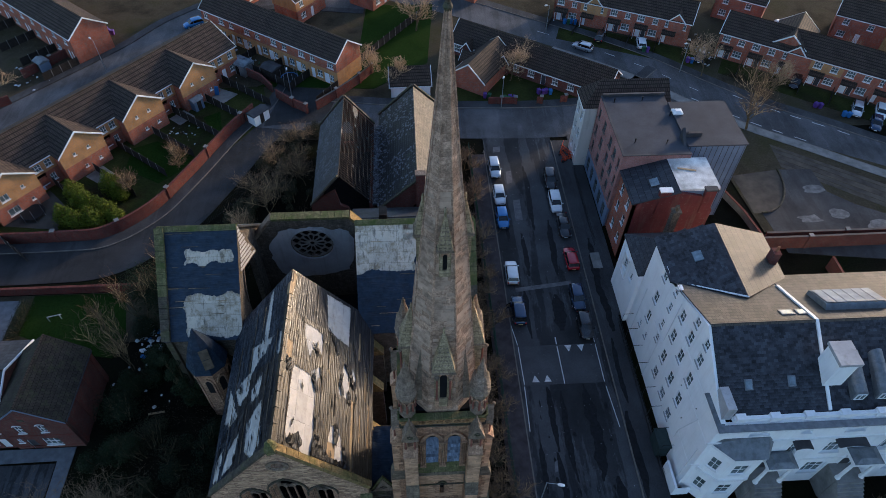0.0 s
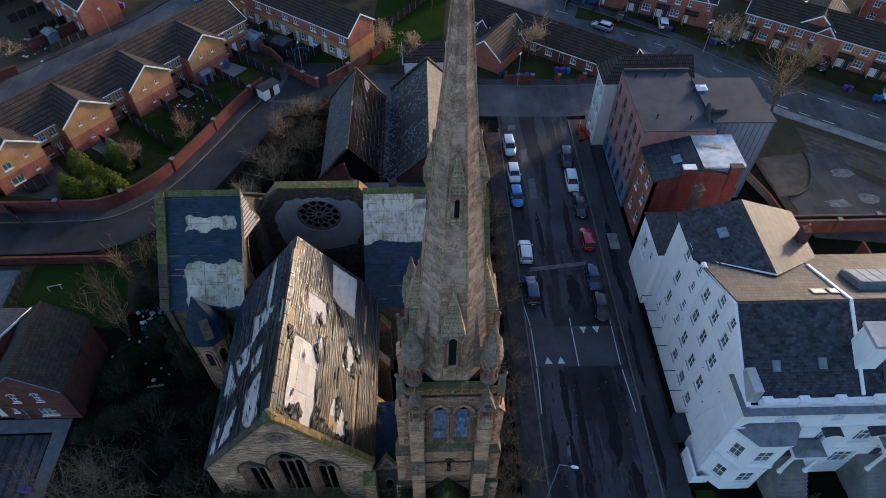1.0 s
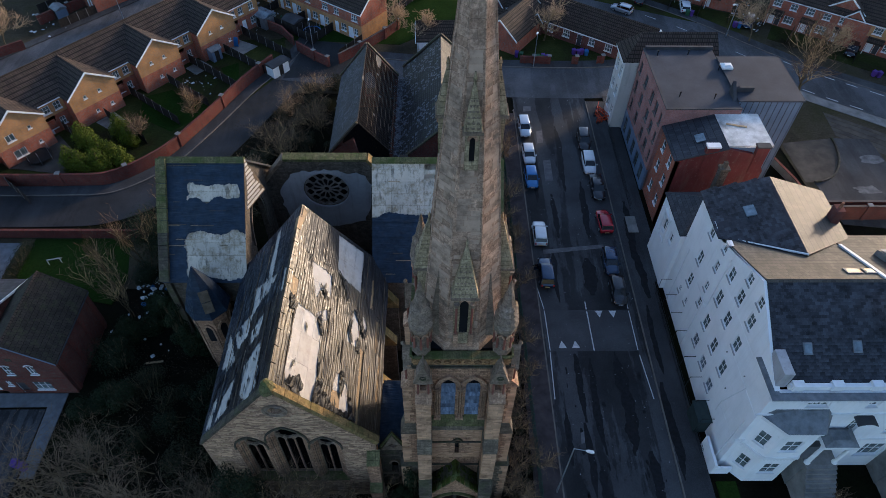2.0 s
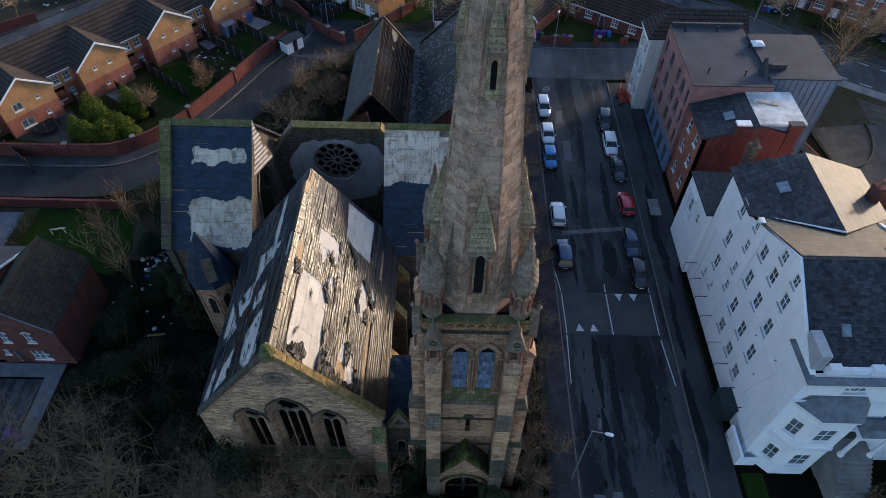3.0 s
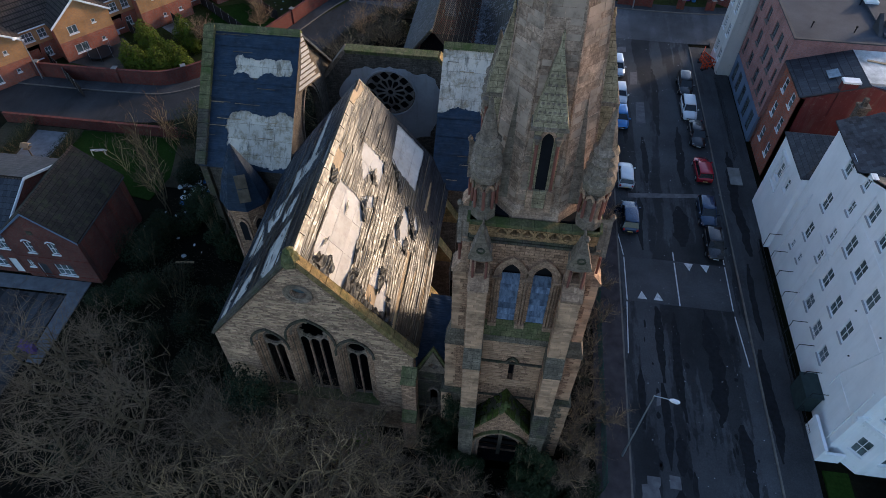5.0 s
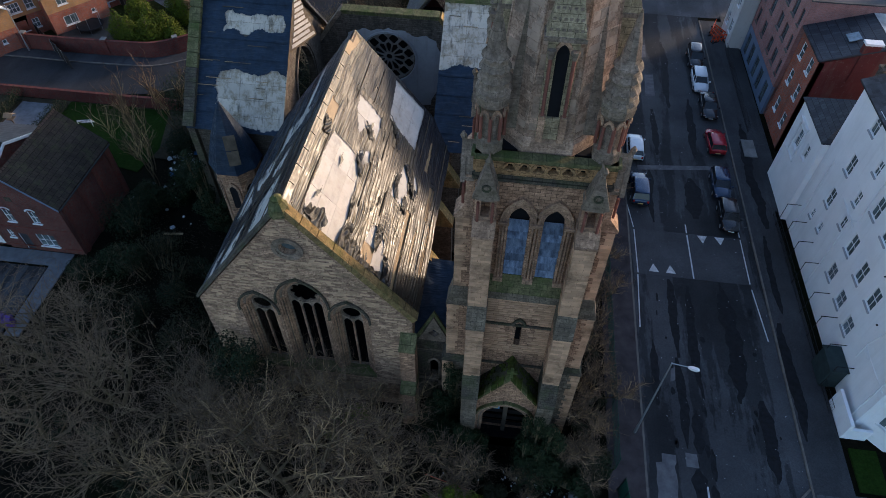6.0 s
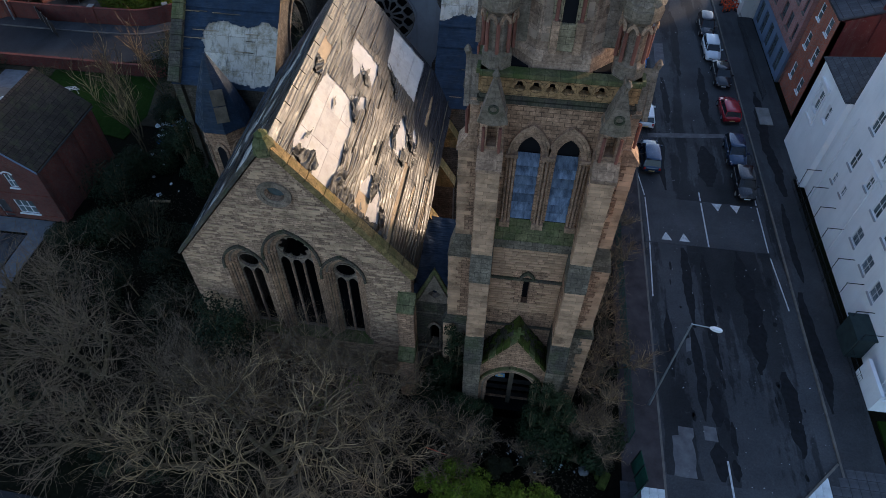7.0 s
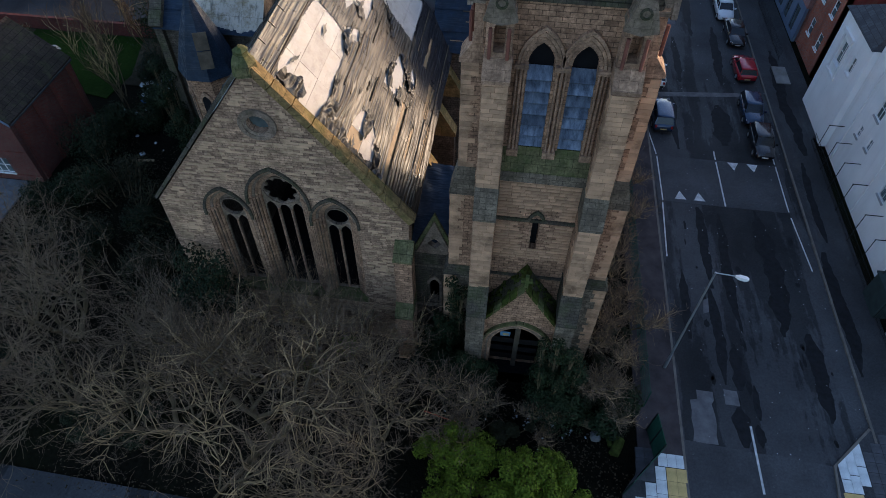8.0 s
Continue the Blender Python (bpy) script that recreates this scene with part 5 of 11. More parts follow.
def slope_point(s, side, y, d, h=0.0):
    """A place on a nave slope: y along it, d down it from the ridge, h proud of it."""
    run, drop = (EXR - RX + 0.15, RZ - EZ + 0.1) if side > 0 else (EXL - RX - 0.15, RZ - EZ + 0.1)
    ln = math.hypot(run, drop)
    dx, dz = run / ln, -drop / ln
    return Vector((RX + dx * d + (-dz if side > 0 else dz) * h, y, RZ + dz * d + abs(dx) * h))


# bare places on the two slopes: (along the roof, down the slope), and the boards in them
BARE_EAST = [
    ([(8.3, 1.4), (8.05, 3.45), (6.97, 3.96), (6.1, 4.1), (4.5, 4.1), (3.4, 4.25), (2.0, 4.15), (0.7, 4.05), (0.7, 3.0), (1.5, 2.6), (1.4, 1.4), (2.3, 1.15), (4.6, 1.27), (7.1, 1.2)], "white"),
    ([(13.15, 2.15), (12.97, 4.5), (10.4, 4.6), (11.2, 4.1), (10.7, 3.4), (9.8, 3.1), (11.5, 2.4)], "white"),
    ([(17.8, 4.65), (17.8, 8.0), (13.1, 8.05), (13.4, 6.3), (13.7, 5.1)], "white"),
    ([(8.4, 3.3), (9.3, 4.4), (8.6, 4.65), (7.8, 4.1)], "white"),
    ([(11.0, 7.5), (10.2, 8.05), (8.8, 8.3), (7.4, 8.1), (7.5, 6.95), (8.8, 6.95), (9.9, 7.3)], "white"),
    ([(11.1, 8.7), (9.9, 9.15), (9.1, 8.85), (9.9, 8.6)], "white"),
    ([(4.25, 6.2), (4.15, 7.15), (3.2, 7.6), (1.4, 7.85), (0.7, 7.4), (1.2, 6.2), (1.65, 5.9), (2.85, 5.95)], "white"),
    ([(11.1, 0.05), (10.8, 0.45), (9.0, 0.45), (8.9, 0.05)], "white"),
    ([(10.6, 0.45), (10.5, 1.08), (8.55, 1.1), (8.9, 0.45)], "tan"),
    ([(18.1, 0.05), (17.8, 0.7), (16.1, 0.5), (16.0, 0.05)], "tan"),
    ([(7.6, 8.62), (7.5, 8.95), (3.2, 9.0), (0.7, 8.95), (0.7, 8.7), (3.3, 8.66)], "tan"),
    ([(7.9, 10.85), (7.8, 11.15), (3.5, 11.1), (3.5, 10.85)], "tan"),
    ([(11.3, 10.2), (11.2, 10.75), (7.9, 10.7), (7.9, 10.4)], "tan"),
    ([(6.6, 9.75), (6.5, 9.95), (3.6, 9.9), (3.8, 9.75)], "tan"),
    ([(15.4, 9.4), (15.4, 9.6), (12.2, 9.65), (12.2, 9.35)], "tan"),
]
BARE_WEST = [
    ([(18.0, 3.55), (17.7, 4.1), (14.5, 4.3), (11.7, 4.35), (12.0, 3.35), (15.0, 3.3)], "white"),
    ([(11.5, 0.9), (9.2, 0.95), (8.9, 0.05), (11.2, 0.05)], "white"),
    ([(5.7, 2.85), (1.2, 2.15), (0.7, 3.4), (1.6, 5.0), (4.4, 5.5)], "white"),
    ([(11.6, 1.9), (10.8, 3.6), (9.3, 6.4), (10.4, 6.3), (12.9, 6.7), (12.6, 5.2), (12.0, 3.4)], "white"),
    ([(10.0, 5.9), (7.8, 6.05), (7.0, 7.6), (9.4, 9.4)], "white"),
    ([(8.6, 3.4), (6.6, 3.6), (6.4, 5.2), (7.6, 5.4)], "white"),
    ([(10.2, 10.6), (6.2, 7.8), (5.4, 9.2), (6.6, 10.6)], "white"),
    ([(4.6, 6.6), (1.4, 7.2), (0.8, 9.4), (3.2, 8.6)], "white"),
    ([(3.9, 9.7), (1.0, 9.9), (0.8, 11.0), (3.0, 11.0)], "white"),
    ([(16.8, 4.7), (16.6, 4.95), (13.6, 5.05), (13.8, 4.75)], "tan"),
]
# black tears and hanging rags on the eastern slope
TEARS = [
    [(11.0, 7.35), (11.35, 7.85), (10.0, 8.6), (8.7, 9.25), (8.8, 8.75), (9.9, 8.15)],
    [(9.9, 7.1), (9.9, 7.35), (8.7, 7.3), (7.6, 7.65), (7.3, 7.3), (8.6, 6.9)],
    [(14.0, 4.9), (13.9, 5.2), (12.9, 6.1), (11.5, 6.7), (11.5, 6.45), (12.8, 5.8)],
    [(8.75, 0.4), (8.75, 0.9), (7.6, 1.1), (7.5, 0.55), (8.2, 0.5)],
    [(0.75, 4.0), (1.7, 4.0), (2.95, 4.4), (2.8, 4.75), (2.0, 4.9), (1.9, 5.6), (1.2, 6.0), (0.75, 6.2)],
    [(0.75, 5.9), (1.25, 6.0), (1.3, 7.0), (1.05, 8.6), (0.75, 8.6)],
    [(1.2, 1.35), (1.7, 1.4), (2.3, 2.5), (1.8, 3.0), (1.1, 2.95), (0.75, 2.2)],
    [(4.5, 6.5), (4.4, 6.95), (3.2, 7.15), (2.2, 6.85), (2.9, 6.6), (3.6, 6.55)],
    [(11.5, 3.2), (11.2, 3.7), (10.2, 4.4), (10.1, 4.1), (10.8, 3.6)],
    [(8.4, 3.4), (8.5, 3.8), (7.6, 4.05), (6.6, 4.35), (6.8, 3.95), (7.7, 3.6)],
    [(9.3, 4.35), (9.2, 4.6), (8.2, 4.7), (8.4, 4.5)],
    [(13.1, 4.4), (13.2, 4.75), (12.0, 4.8), (12.1, 4.55)],
    [(4.7, 4.1), (4.4, 4.35), (3.0, 4.4), (3.2, 4.2)],
    [(8.3, 8.0), (8.2, 8.4), (6.9, 8.5), (7.1, 8.1)],
    [(2.6, 7.55), (2.4, 8.0), (1.0, 8.3), (1.2, 7.9)],
]


def inside(poly, y, d):
    hit = False
    for (ya, da), (yb, db) in zip(poly, poly[1:] + poly[:1]):
        if (da > d) != (db > d) and y < (yb - ya) * (d - da) / (db - da) + ya:
            hit = not hit
    return hit


def nave_roof(nv):
    for side in (1, -1):
        full = math.hypot((EXR - RX) if side > 0 else (RX - EXL), RZ - EZ) + 0.3
        bm = bmesh.new()
        loft(bm, [[slope_point(0, side, y, 0, -0.25), slope_point(0, side, y, full, -0.25), slope_point(0, side, y, full, -0.02), slope_point(0, side, y, 0, -0.02)] for y in (GY + 0.7, NY)])
        deck = part("roof", bm, TIMBER, nv, "steep boarded roof under torn plastic sheets")
        bare = BARE_EAST if side > 0 else BARE_WEST

        def is_bare(y, d):
            q = Vector((y, d, side * 9))
            k = 0.55 if side > 0 else 1.6
            yy, dd = y + k * (0.22 * noise.noise(q * 0.9) + 0.2 * noise.noise(Vector((y * 1.2, d * 7.0, 3)))), d + 0.06 * noise.noise(q * 1.2 + Vector((5, 0, 0))) + k * 0.08 * noise.noise(q * 5.3 + Vector((9, 0, 0)))
            return any(inside(poly, yy, dd) for poly, _ in bare)
        # boards laid in sheets, showing where the plastic has gone
        for n_p, (poly, kind) in enumerate(bare):
            y0, y1 = max(min(p[0] for p in poly) - 0.35, 0.65), min(max(p[0] for p in poly) + 0.35, 18.1)
            d0, d1 = max(min(p[1] for p in poly) - 0.25, 0.02), max(p[1] for p in poly) + 0.25
            ny, nd = max(1, round((y1 - y0) / 2.4)), max(1, round((d1 - d0) / 1.25))
            for i in range(ny):
                for j in range(nd):
                    a, b = GY + y0 + (y1 - y0) * i / ny + 0.006, GY + y0 + (y1 - y0) * (i + 1) / ny - 0.006
                    c, d = d0 + (d1 - d0) * j / nd + 0.006, d0 + (d1 - d0) * (j + 1) / nd - 0.006
                    h = 0.014 + 0.003 * ((i * 3 + j + n_p) % 5)
                    bm = loft(bmesh.new(), [[slope_point(0, side, y, c, 0.0), slope_point(0, side, y, d, 0.0), slope_point(0, side, y, d, h), slope_point(0, side, y, c, h)] for y in (a, b)])
                    part("board", bm, BOARD_TAN if kind == "tan" or (side > 0 and (i + j + n_p) % 7 == 6) else BOARD_WHITE, deck)
        # plastic in lapped strips from the ridge down
        cuts = (0.0, 1.0, 4.75, 8.1, full)
        for k in range(8):
            y0, y1 = 0.6 + 2.19 * k - 0.08, 0.6 + 2.19 * (k + 1) + 0.08
            for n_c, (d0, d1) in enumerate(zip(cuts, cuts[1:])):
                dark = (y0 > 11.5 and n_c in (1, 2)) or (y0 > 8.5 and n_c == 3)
                # sunlit brown only on the east, dark tones west: slope light in colour
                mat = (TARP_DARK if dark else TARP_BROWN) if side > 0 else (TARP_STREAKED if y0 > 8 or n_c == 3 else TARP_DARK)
                amp, fold = 0.042 if mat is TARP_BROWN else 0.035, 4.6 if mat is TARP_BROWN else 5.0
                nu, nw = int((y1 - y0) / 0.1), max(8, int((d1 - d0 + 0.2) / 0.032))
                lift = 0.05 + 0.02 * ((k + n_c) % 2)

                def fn(u, v):
                    y, d = y0 + (y1 - y0) * u, min(d0 + (d1 - d0 + 0.2) * v, full)
                    ph = d * fold + 1.3 * noise.noise(Vector((y * 0.13, d * 0.6, n_c + side))) + 0.5 * noise.noise(Vector((y * 0.45, d * 1.4, 2)))
                    f = (abs((ph % 1.0) * 2 - 1)) ** 1.5 * (0.3 + 1.4 * abs(noise.noise(Vector((y * 0.35, d * 0.9, n_c + 7)))))
                    g = noise.noise(Vector((y * 0.5, d * fold * 1.7 + y * 0.2, n_c + 9)))
                    return slope_point(0, side, GY + y, d, lift + amp * f + amp * 0.2 * g)
                bm = grid_sheet(fn, nu, nw, lambda u, v: not is_bare(y0 + (y1 - y0) * u, d0 + (d1 - d0 + 0.2) * v))
                if len(bm.faces):
                    part("plastic_sheet", bm, mat, deck, "crumpled glossy plastic sheet", smooth=True)
                else:
                    bm.free()
        # loose torn rags
        rnd = random.Random(5 + side)
        rags = [(p, TARP_BLACK) for p in TEARS] if side > 0 else []
        for _ in range(26 if side > 0 else 90):
            y, d = rnd.uniform(0.9, 15.0 if side > 0 else 12.5), rnd.uniform(1.2, full - 0.8)
            h, w, sl = rnd.uniform(0.5, 1.6), rnd.uniform(0.05, 0.16) * (1 if side > 0 else 1.7), rnd.uniform(-0.3, 0.3)
            rags.append(([(y, d), (y + h * 0.5, d + w + sl * 0.5), (y + h, d + w * 0.4 + sl), (y + h * 0.5, d - w * 0.4 + sl * 0.5)], rnd.choice((TARP_BROWN, TARP_BLACK) if side > 0 else (TARP_BLACK, TARP_STREAKED, TARP_DARK))))
        for poly, mat in rags:
            ya, yb, da, db = min(p[0] for p in poly), max(p[0] for p in poly), min(p[1] for p in poly), max(p[1] for p in poly)
            sd = rnd.random() * 50
            large = (yb - ya) * (db - da) > 0.5

            def rag_at(u, v):
                y, d = max(ya - 0.2 + (yb - ya + 0.4) * u, 0.72), da - 0.2 + (db - da + 0.4) * v
                return slope_point(0, side, GY + y, d, 0.13 + (0.22 if large else 0.03) * abs(noise.noise(Vector((y * 1.3, d * 2.4, sd)))) + 0.012 * noise.noise(Vector((y * 4, d * 7, sd))))

            def rag_cut(u, v):
                y, d = ya - 0.2 + (yb - ya + 0.4) * u, da - 0.2 + (db - da + 0.4) * v
                q = Vector((y * 2.2, d * 5.0, sd))
                return inside(poly, y + 0.22 * noise.noise(q), d + 0.09 * noise.noise(q + Vector((7, 3, 0))))
            bm = grid_sheet(rag_at, max(10, int((yb - ya + 0.4) / 0.06)), max(6, int((db - da + 0.4) / 0.04)), rag_cut)
            if len(bm.faces):
                part("torn_flap", bm, mat, deck, "black torn strip of plastic" if mat is TARP_BLACK else "", smooth=True)
            else:
                bm.free()
        # thin battens nailed over the sheets
        for d, y0, y1 in ([(1.08, 0.8, 7.8), (4.7, 4.5, 9.6), (6.5, 5.2, 7.4), (2.0, 12.4, 16.8), (9.0, 1.0, 7.4), (10.5, 3.6, 11.4), (8.6, 12.8, 17.8), (3.4, 13.6, 17.6), (11.0, 1.0, 17.6), (5.4, 9.4, 12.4)] if side > 0 else [(2.4, 1.0, 9.0), (5.6, 0.9, 6.0), (6.4, 8.0, 17.0), (9.0, 2.0, 14.0), (1.2, 3.0, 12.0)]):
            bm = bmesh.new()
            loft(bm, [[slope_point(0, side, GY + y, d + q, h) for q, h in ((0, 0.1), (0.05, 0.1), (0.05, 0.15), (0, 0.15))] for y in (y0, y1)])
            part("batten", bm, TIMBER, deck)
    for i in range(11):
        a, b = GY + 0.8 + i * 1.45, GY + 0.8 + i * 1.45 + 1.38
        bm = loft(bmesh.new(), [[(RX - 0.3, y, RZ - 0.18), (RX, y, RZ + 0.18), (RX + 0.3, y, RZ - 0.18), (RX, y, RZ - 0.05)] for y in (a, b)])
        part("ridge_cap", bm, BOARD_TAN if i > 9 else TARP_BROWN, nv)


TARP_BLACK = tarp("torn black plastic", (0.008, 0.008, 0.009), 0.4, (0.04, 0.04, 0.04), 0.1, spec=0.25)
nave()

# ---- transepts, rose wall, turret and low links ----
TY, TZ, TEY, TEZ = 46.2, 19.7, 37.9, 11.25


def transept(x0, x1, name, label, patches, west):
    tr = thing(name, label, "church wing", ((x0 + x1) / 2, TY, 0), world=True)
    ln = math.hypot(TY - TEY, TZ - TEZ)
    dy, dz = -(TY - TEY) / ln, -(TZ - TEZ) / ln

    def on(x, d, h):
        return Vector((x, TY + dy * d + dz * h, TZ + dz * d - dy * h))
    deck = bmesh.new()
    loft(deck, [[on(x, 0, -0.3), on(x, ln, -0.3), on(x, ln, 0), on(x, 0, 0)] for x in (x0, x1)])
    roof = part("roof", deck, TIMBER, tr, "steep roof under dark blue plastic with bare boarded patches")
    # blue sheets in horizontal runs, laid round the bare patches
    n = 8

    def bare(x, d):
        for (a, b, c, e, seed) in patches:
            q = min(x - a, b - x, d - c, e - d)
            if q + 0.55 * noise.noise(Vector((x * 0.8, d * 0.8, seed))) + 0.14 * noise.noise(Vector((x * 3.1, d * 3.1, seed))) > 0:
                return True
        return False
    for k in range(n):
        d0, d1 = ln * k / n, ln * (k + 1) / n + 0.12
        nx = int((x1 - x0) / 0.06)

        def fn(u, v):
            x, d = x0 + (x1 - x0) * u, min(d0 + (d1 - d0) * v, ln + 0.1)
            return on(x, d, 0.045 + 0.03 * (1 - v) * 0 + 0.085 * v + 0.035 * noise.noise(Vector((x * 1.3, d * 2.2, k))))
        bm = grid_sheet(fn, nx, 24, lambda u, v: not bare(x0 + (x1 - x0) * u, d0 + (d1 - d0) * v))
        if len(bm.faces):
            part("plastic_sheet", bm, TARP_BLUE, roof, smooth=True)
    for (a, b, c, e, seed) in patches:
        nx, nd = max(1, round((b - a + 0.8) / 2.4)), max(1, round((e - c + 0.6) / 1.2))
        for i in range(nx):
            for j in range(nd):
                bm = bmesh.new()
                xa, xb = a - 0.4 + (b - a + 0.8) * i / nx + 0.01, a - 0.4 + (b - a + 0.8) * (i + 1) / nx - 0.01
                da, db = c - 0.3 + (e - c + 0.6) * j / nd + 0.01, min(c - 0.3 + (e - c + 0.6) * (j + 1) / nd - 0.01, ln)
                xa, xb = max(xa, x0), min(xb, x1)
                loft(bm, [[on(x, da, 0.0), on(x, db, 0.0), on(x, db, 0.016 + 0.006 * ((i + j) % 2)), on(x, da, 0.016 + 0.006 * ((i + j) % 2))] for x in (xa, xb)])
                part("board", bm, BOARD_DIRTY, roof)
    rnd = random.Random(int(x0 * 10) + 900)
    for k in range(16):
        xa, d = rnd.uniform(x0 + 0.2, x1 - 2.4), ln * rnd.randrange(1, 17) / 17 + rnd.uniform(-0.1, 0.1)
        w = rnd.uniform(0.6, 2.2)
        part("batten", loft(bmesh.new(), [[on(x, d, 0.1), on(x, d + 0.045, 0.1), on(x, d + 0.045, 0.17), on(x, d, 0.17)] for x in (xa, xa + w)]), TIMBER if k % 3 else BOARD_TAN, roof)
    # walls below, with a row of openings
    L = x1 - x0
    part("south_wall", plate(rect(0, L, 0, TEZ - 0.2), [pointed(L * 0.3, 1.2, 3, 6.5), pointed(L * 0.7, 1.2, 3, 6.5)], 0.7, wall_at((x0, TEY + 0.4), (x1, TEY + 0.4))), STONE_IN, tr)
    back = [(0, 0), (2 * (TY - TEY), 0), (2 * (TY - TEY), TEZ), (TY - TEY, TZ - 0.3), (0, TEZ)]
    inner_x, outer_x = (x1 - 0.4, x0) if west else (x0 + 0.4, x1)
    hole = [pointed((TY - TEY), 5.0, 0.05, 10.4, 0.85, 8)]
    p0, p1 = ((inner_x, TEY), (inner_x, 2 * TY - TEY)) if west else ((inner_x, 2 * TY - TEY), (inner_x, TEY))
    part("arch_wall", plate(back, hole, 0.5, wall_at(p0, p1)), STONE_IN, tr, "inner gable with a tall open arch")
    bm = bmesh.new()
    mm = wall_at(p0, p1)
    for i in range(2):
        a, b = pointed(TY - TEY, 5.0 + 0.5 * i, 0, 10.4, 0.85, 8)[1:], pointed(TY - TEY, 5.4 + 0.5 * i, 0, 10.4, 0.85, 8)[1:]
        band(bm, a, b, 0.1 + 0.08 * i, mm)
    part("arch_moulding", bm, STONE_IN, tr)
    # outer gable with a raised coping
    p0, p1 = ((outer_x, 2 * TY - TEY), (outer_x, TEY)) if west else ((outer_x, TEY), (outer_x, 2 * TY - TEY))
    # dark stone chosen for a wall in shade: the shade is in its colour
    og = part("gable_wall", plate(back, [pointed(TY - TEY, 3, 3, 10)], 0.6, wall_at(p0, p1)), STONE_DARK, tr)
    for i in range(10):
        bm = bmesh.new()
        q = [on(0, ln * t, 0) for t in (i / 10 + 0.002, (i + 1) / 10 - 0.002)]
        xa, xb = (outer_x - 0.15, outer_x + 0.75) if west else (outer_x - 0.75, outer_x + 0.15)
        up = Vector((0, dz, -dy))
        loft(bm, [[Vector((xa, p.y, p.z)) + up * 0.1, Vector((xb, p.y, p.z)) + up * 0.1, Vector((xb, p.y, p.z)) + up * 0.5, Vector((xa, p.y, p.z)) + up * 0.5] for p in q])
        part("coping_stone", bm, STONE_MOSS if i < 6 else STONE_DARK, og)
    bm = bmesh.new()
    loft(bm, [[(x, TY, TZ + 0.25), (x, TY - 0.45, TZ - 0.2), (x, TY + 0.45, TZ - 0.2)] for x in (x0, x1)])
    part("ridge", bm, STONE_MOSS, tr, "mossy ridge stones")
    # far slope
    bm = bmesh.new()
    loft(bm, [[(x, TY, TZ - 0.3), (x, TY, TZ), (x, 2 * TY - TEY, TEZ), (x, 2 * TY - TEY, TEZ - 0.3)] for x in (x0, x1)])
    part("far_roof", bm, SLATE_HALL, tr)
    if west:
        # narrow hip on the inner side, its pale boards bare to the sun
        top, low, out = Vector((x1, TY, TZ)), on(x1, 5.2, 0), Vector((x1 + 1.15, TY + 0.2, TZ - 4.2))
        hip = part("hip", loft(bmesh.new(), [[top, low, out], [p + Vector((-0.05, 0, -0.15)) for p in (top, low, out)]]), TIMBER, roof)
        nrm = (low - top).cross(out - top).normalized()
        nrm = nrm if nrm.x > 0 else -nrm
        for i in range(11):
            a, b = (i + 0.14) / 11, (i + 0.78) / 11
            r0, r1 = 0.1 + 0.15 * abs(noise.noise(Vector((i * 0.9, 1, 2)))), 0.95 - 0.5 * abs(noise.noise(Vector((i * 0.7, 5, 2))))
            q = [(top.lerp(low, t).lerp(top.lerp(out, t), r)) for t, r in ((a, r0), (b, r0), (b, r1), (a, r1))]
            part("lath", loft(bmesh.new(), [[p + nrm * 0.01 for p in q], [p + nrm * 0.05 for p in q]]), BOARD_WHITE, hip)
    return tr


transept(-26.3, -18.2, "church_transept", "church transept roofed in torn blue plastic sheeting", [(2.6 - 26.3, 7.5 - 26.3, 2.5, 3.8, 1.0), (2.4 - 26.3, 8.4 - 26.3, 7.0, 11.6, 2.0)], True)
transept(-6.0, 6.5, "church_transept", "church transept with stained boarding and blue plastic", [(-6.2, 0.4, 0.2, 5.3, 3.0), (-0.6, 3.6, 0.2, 2.6, 4.0)], False)


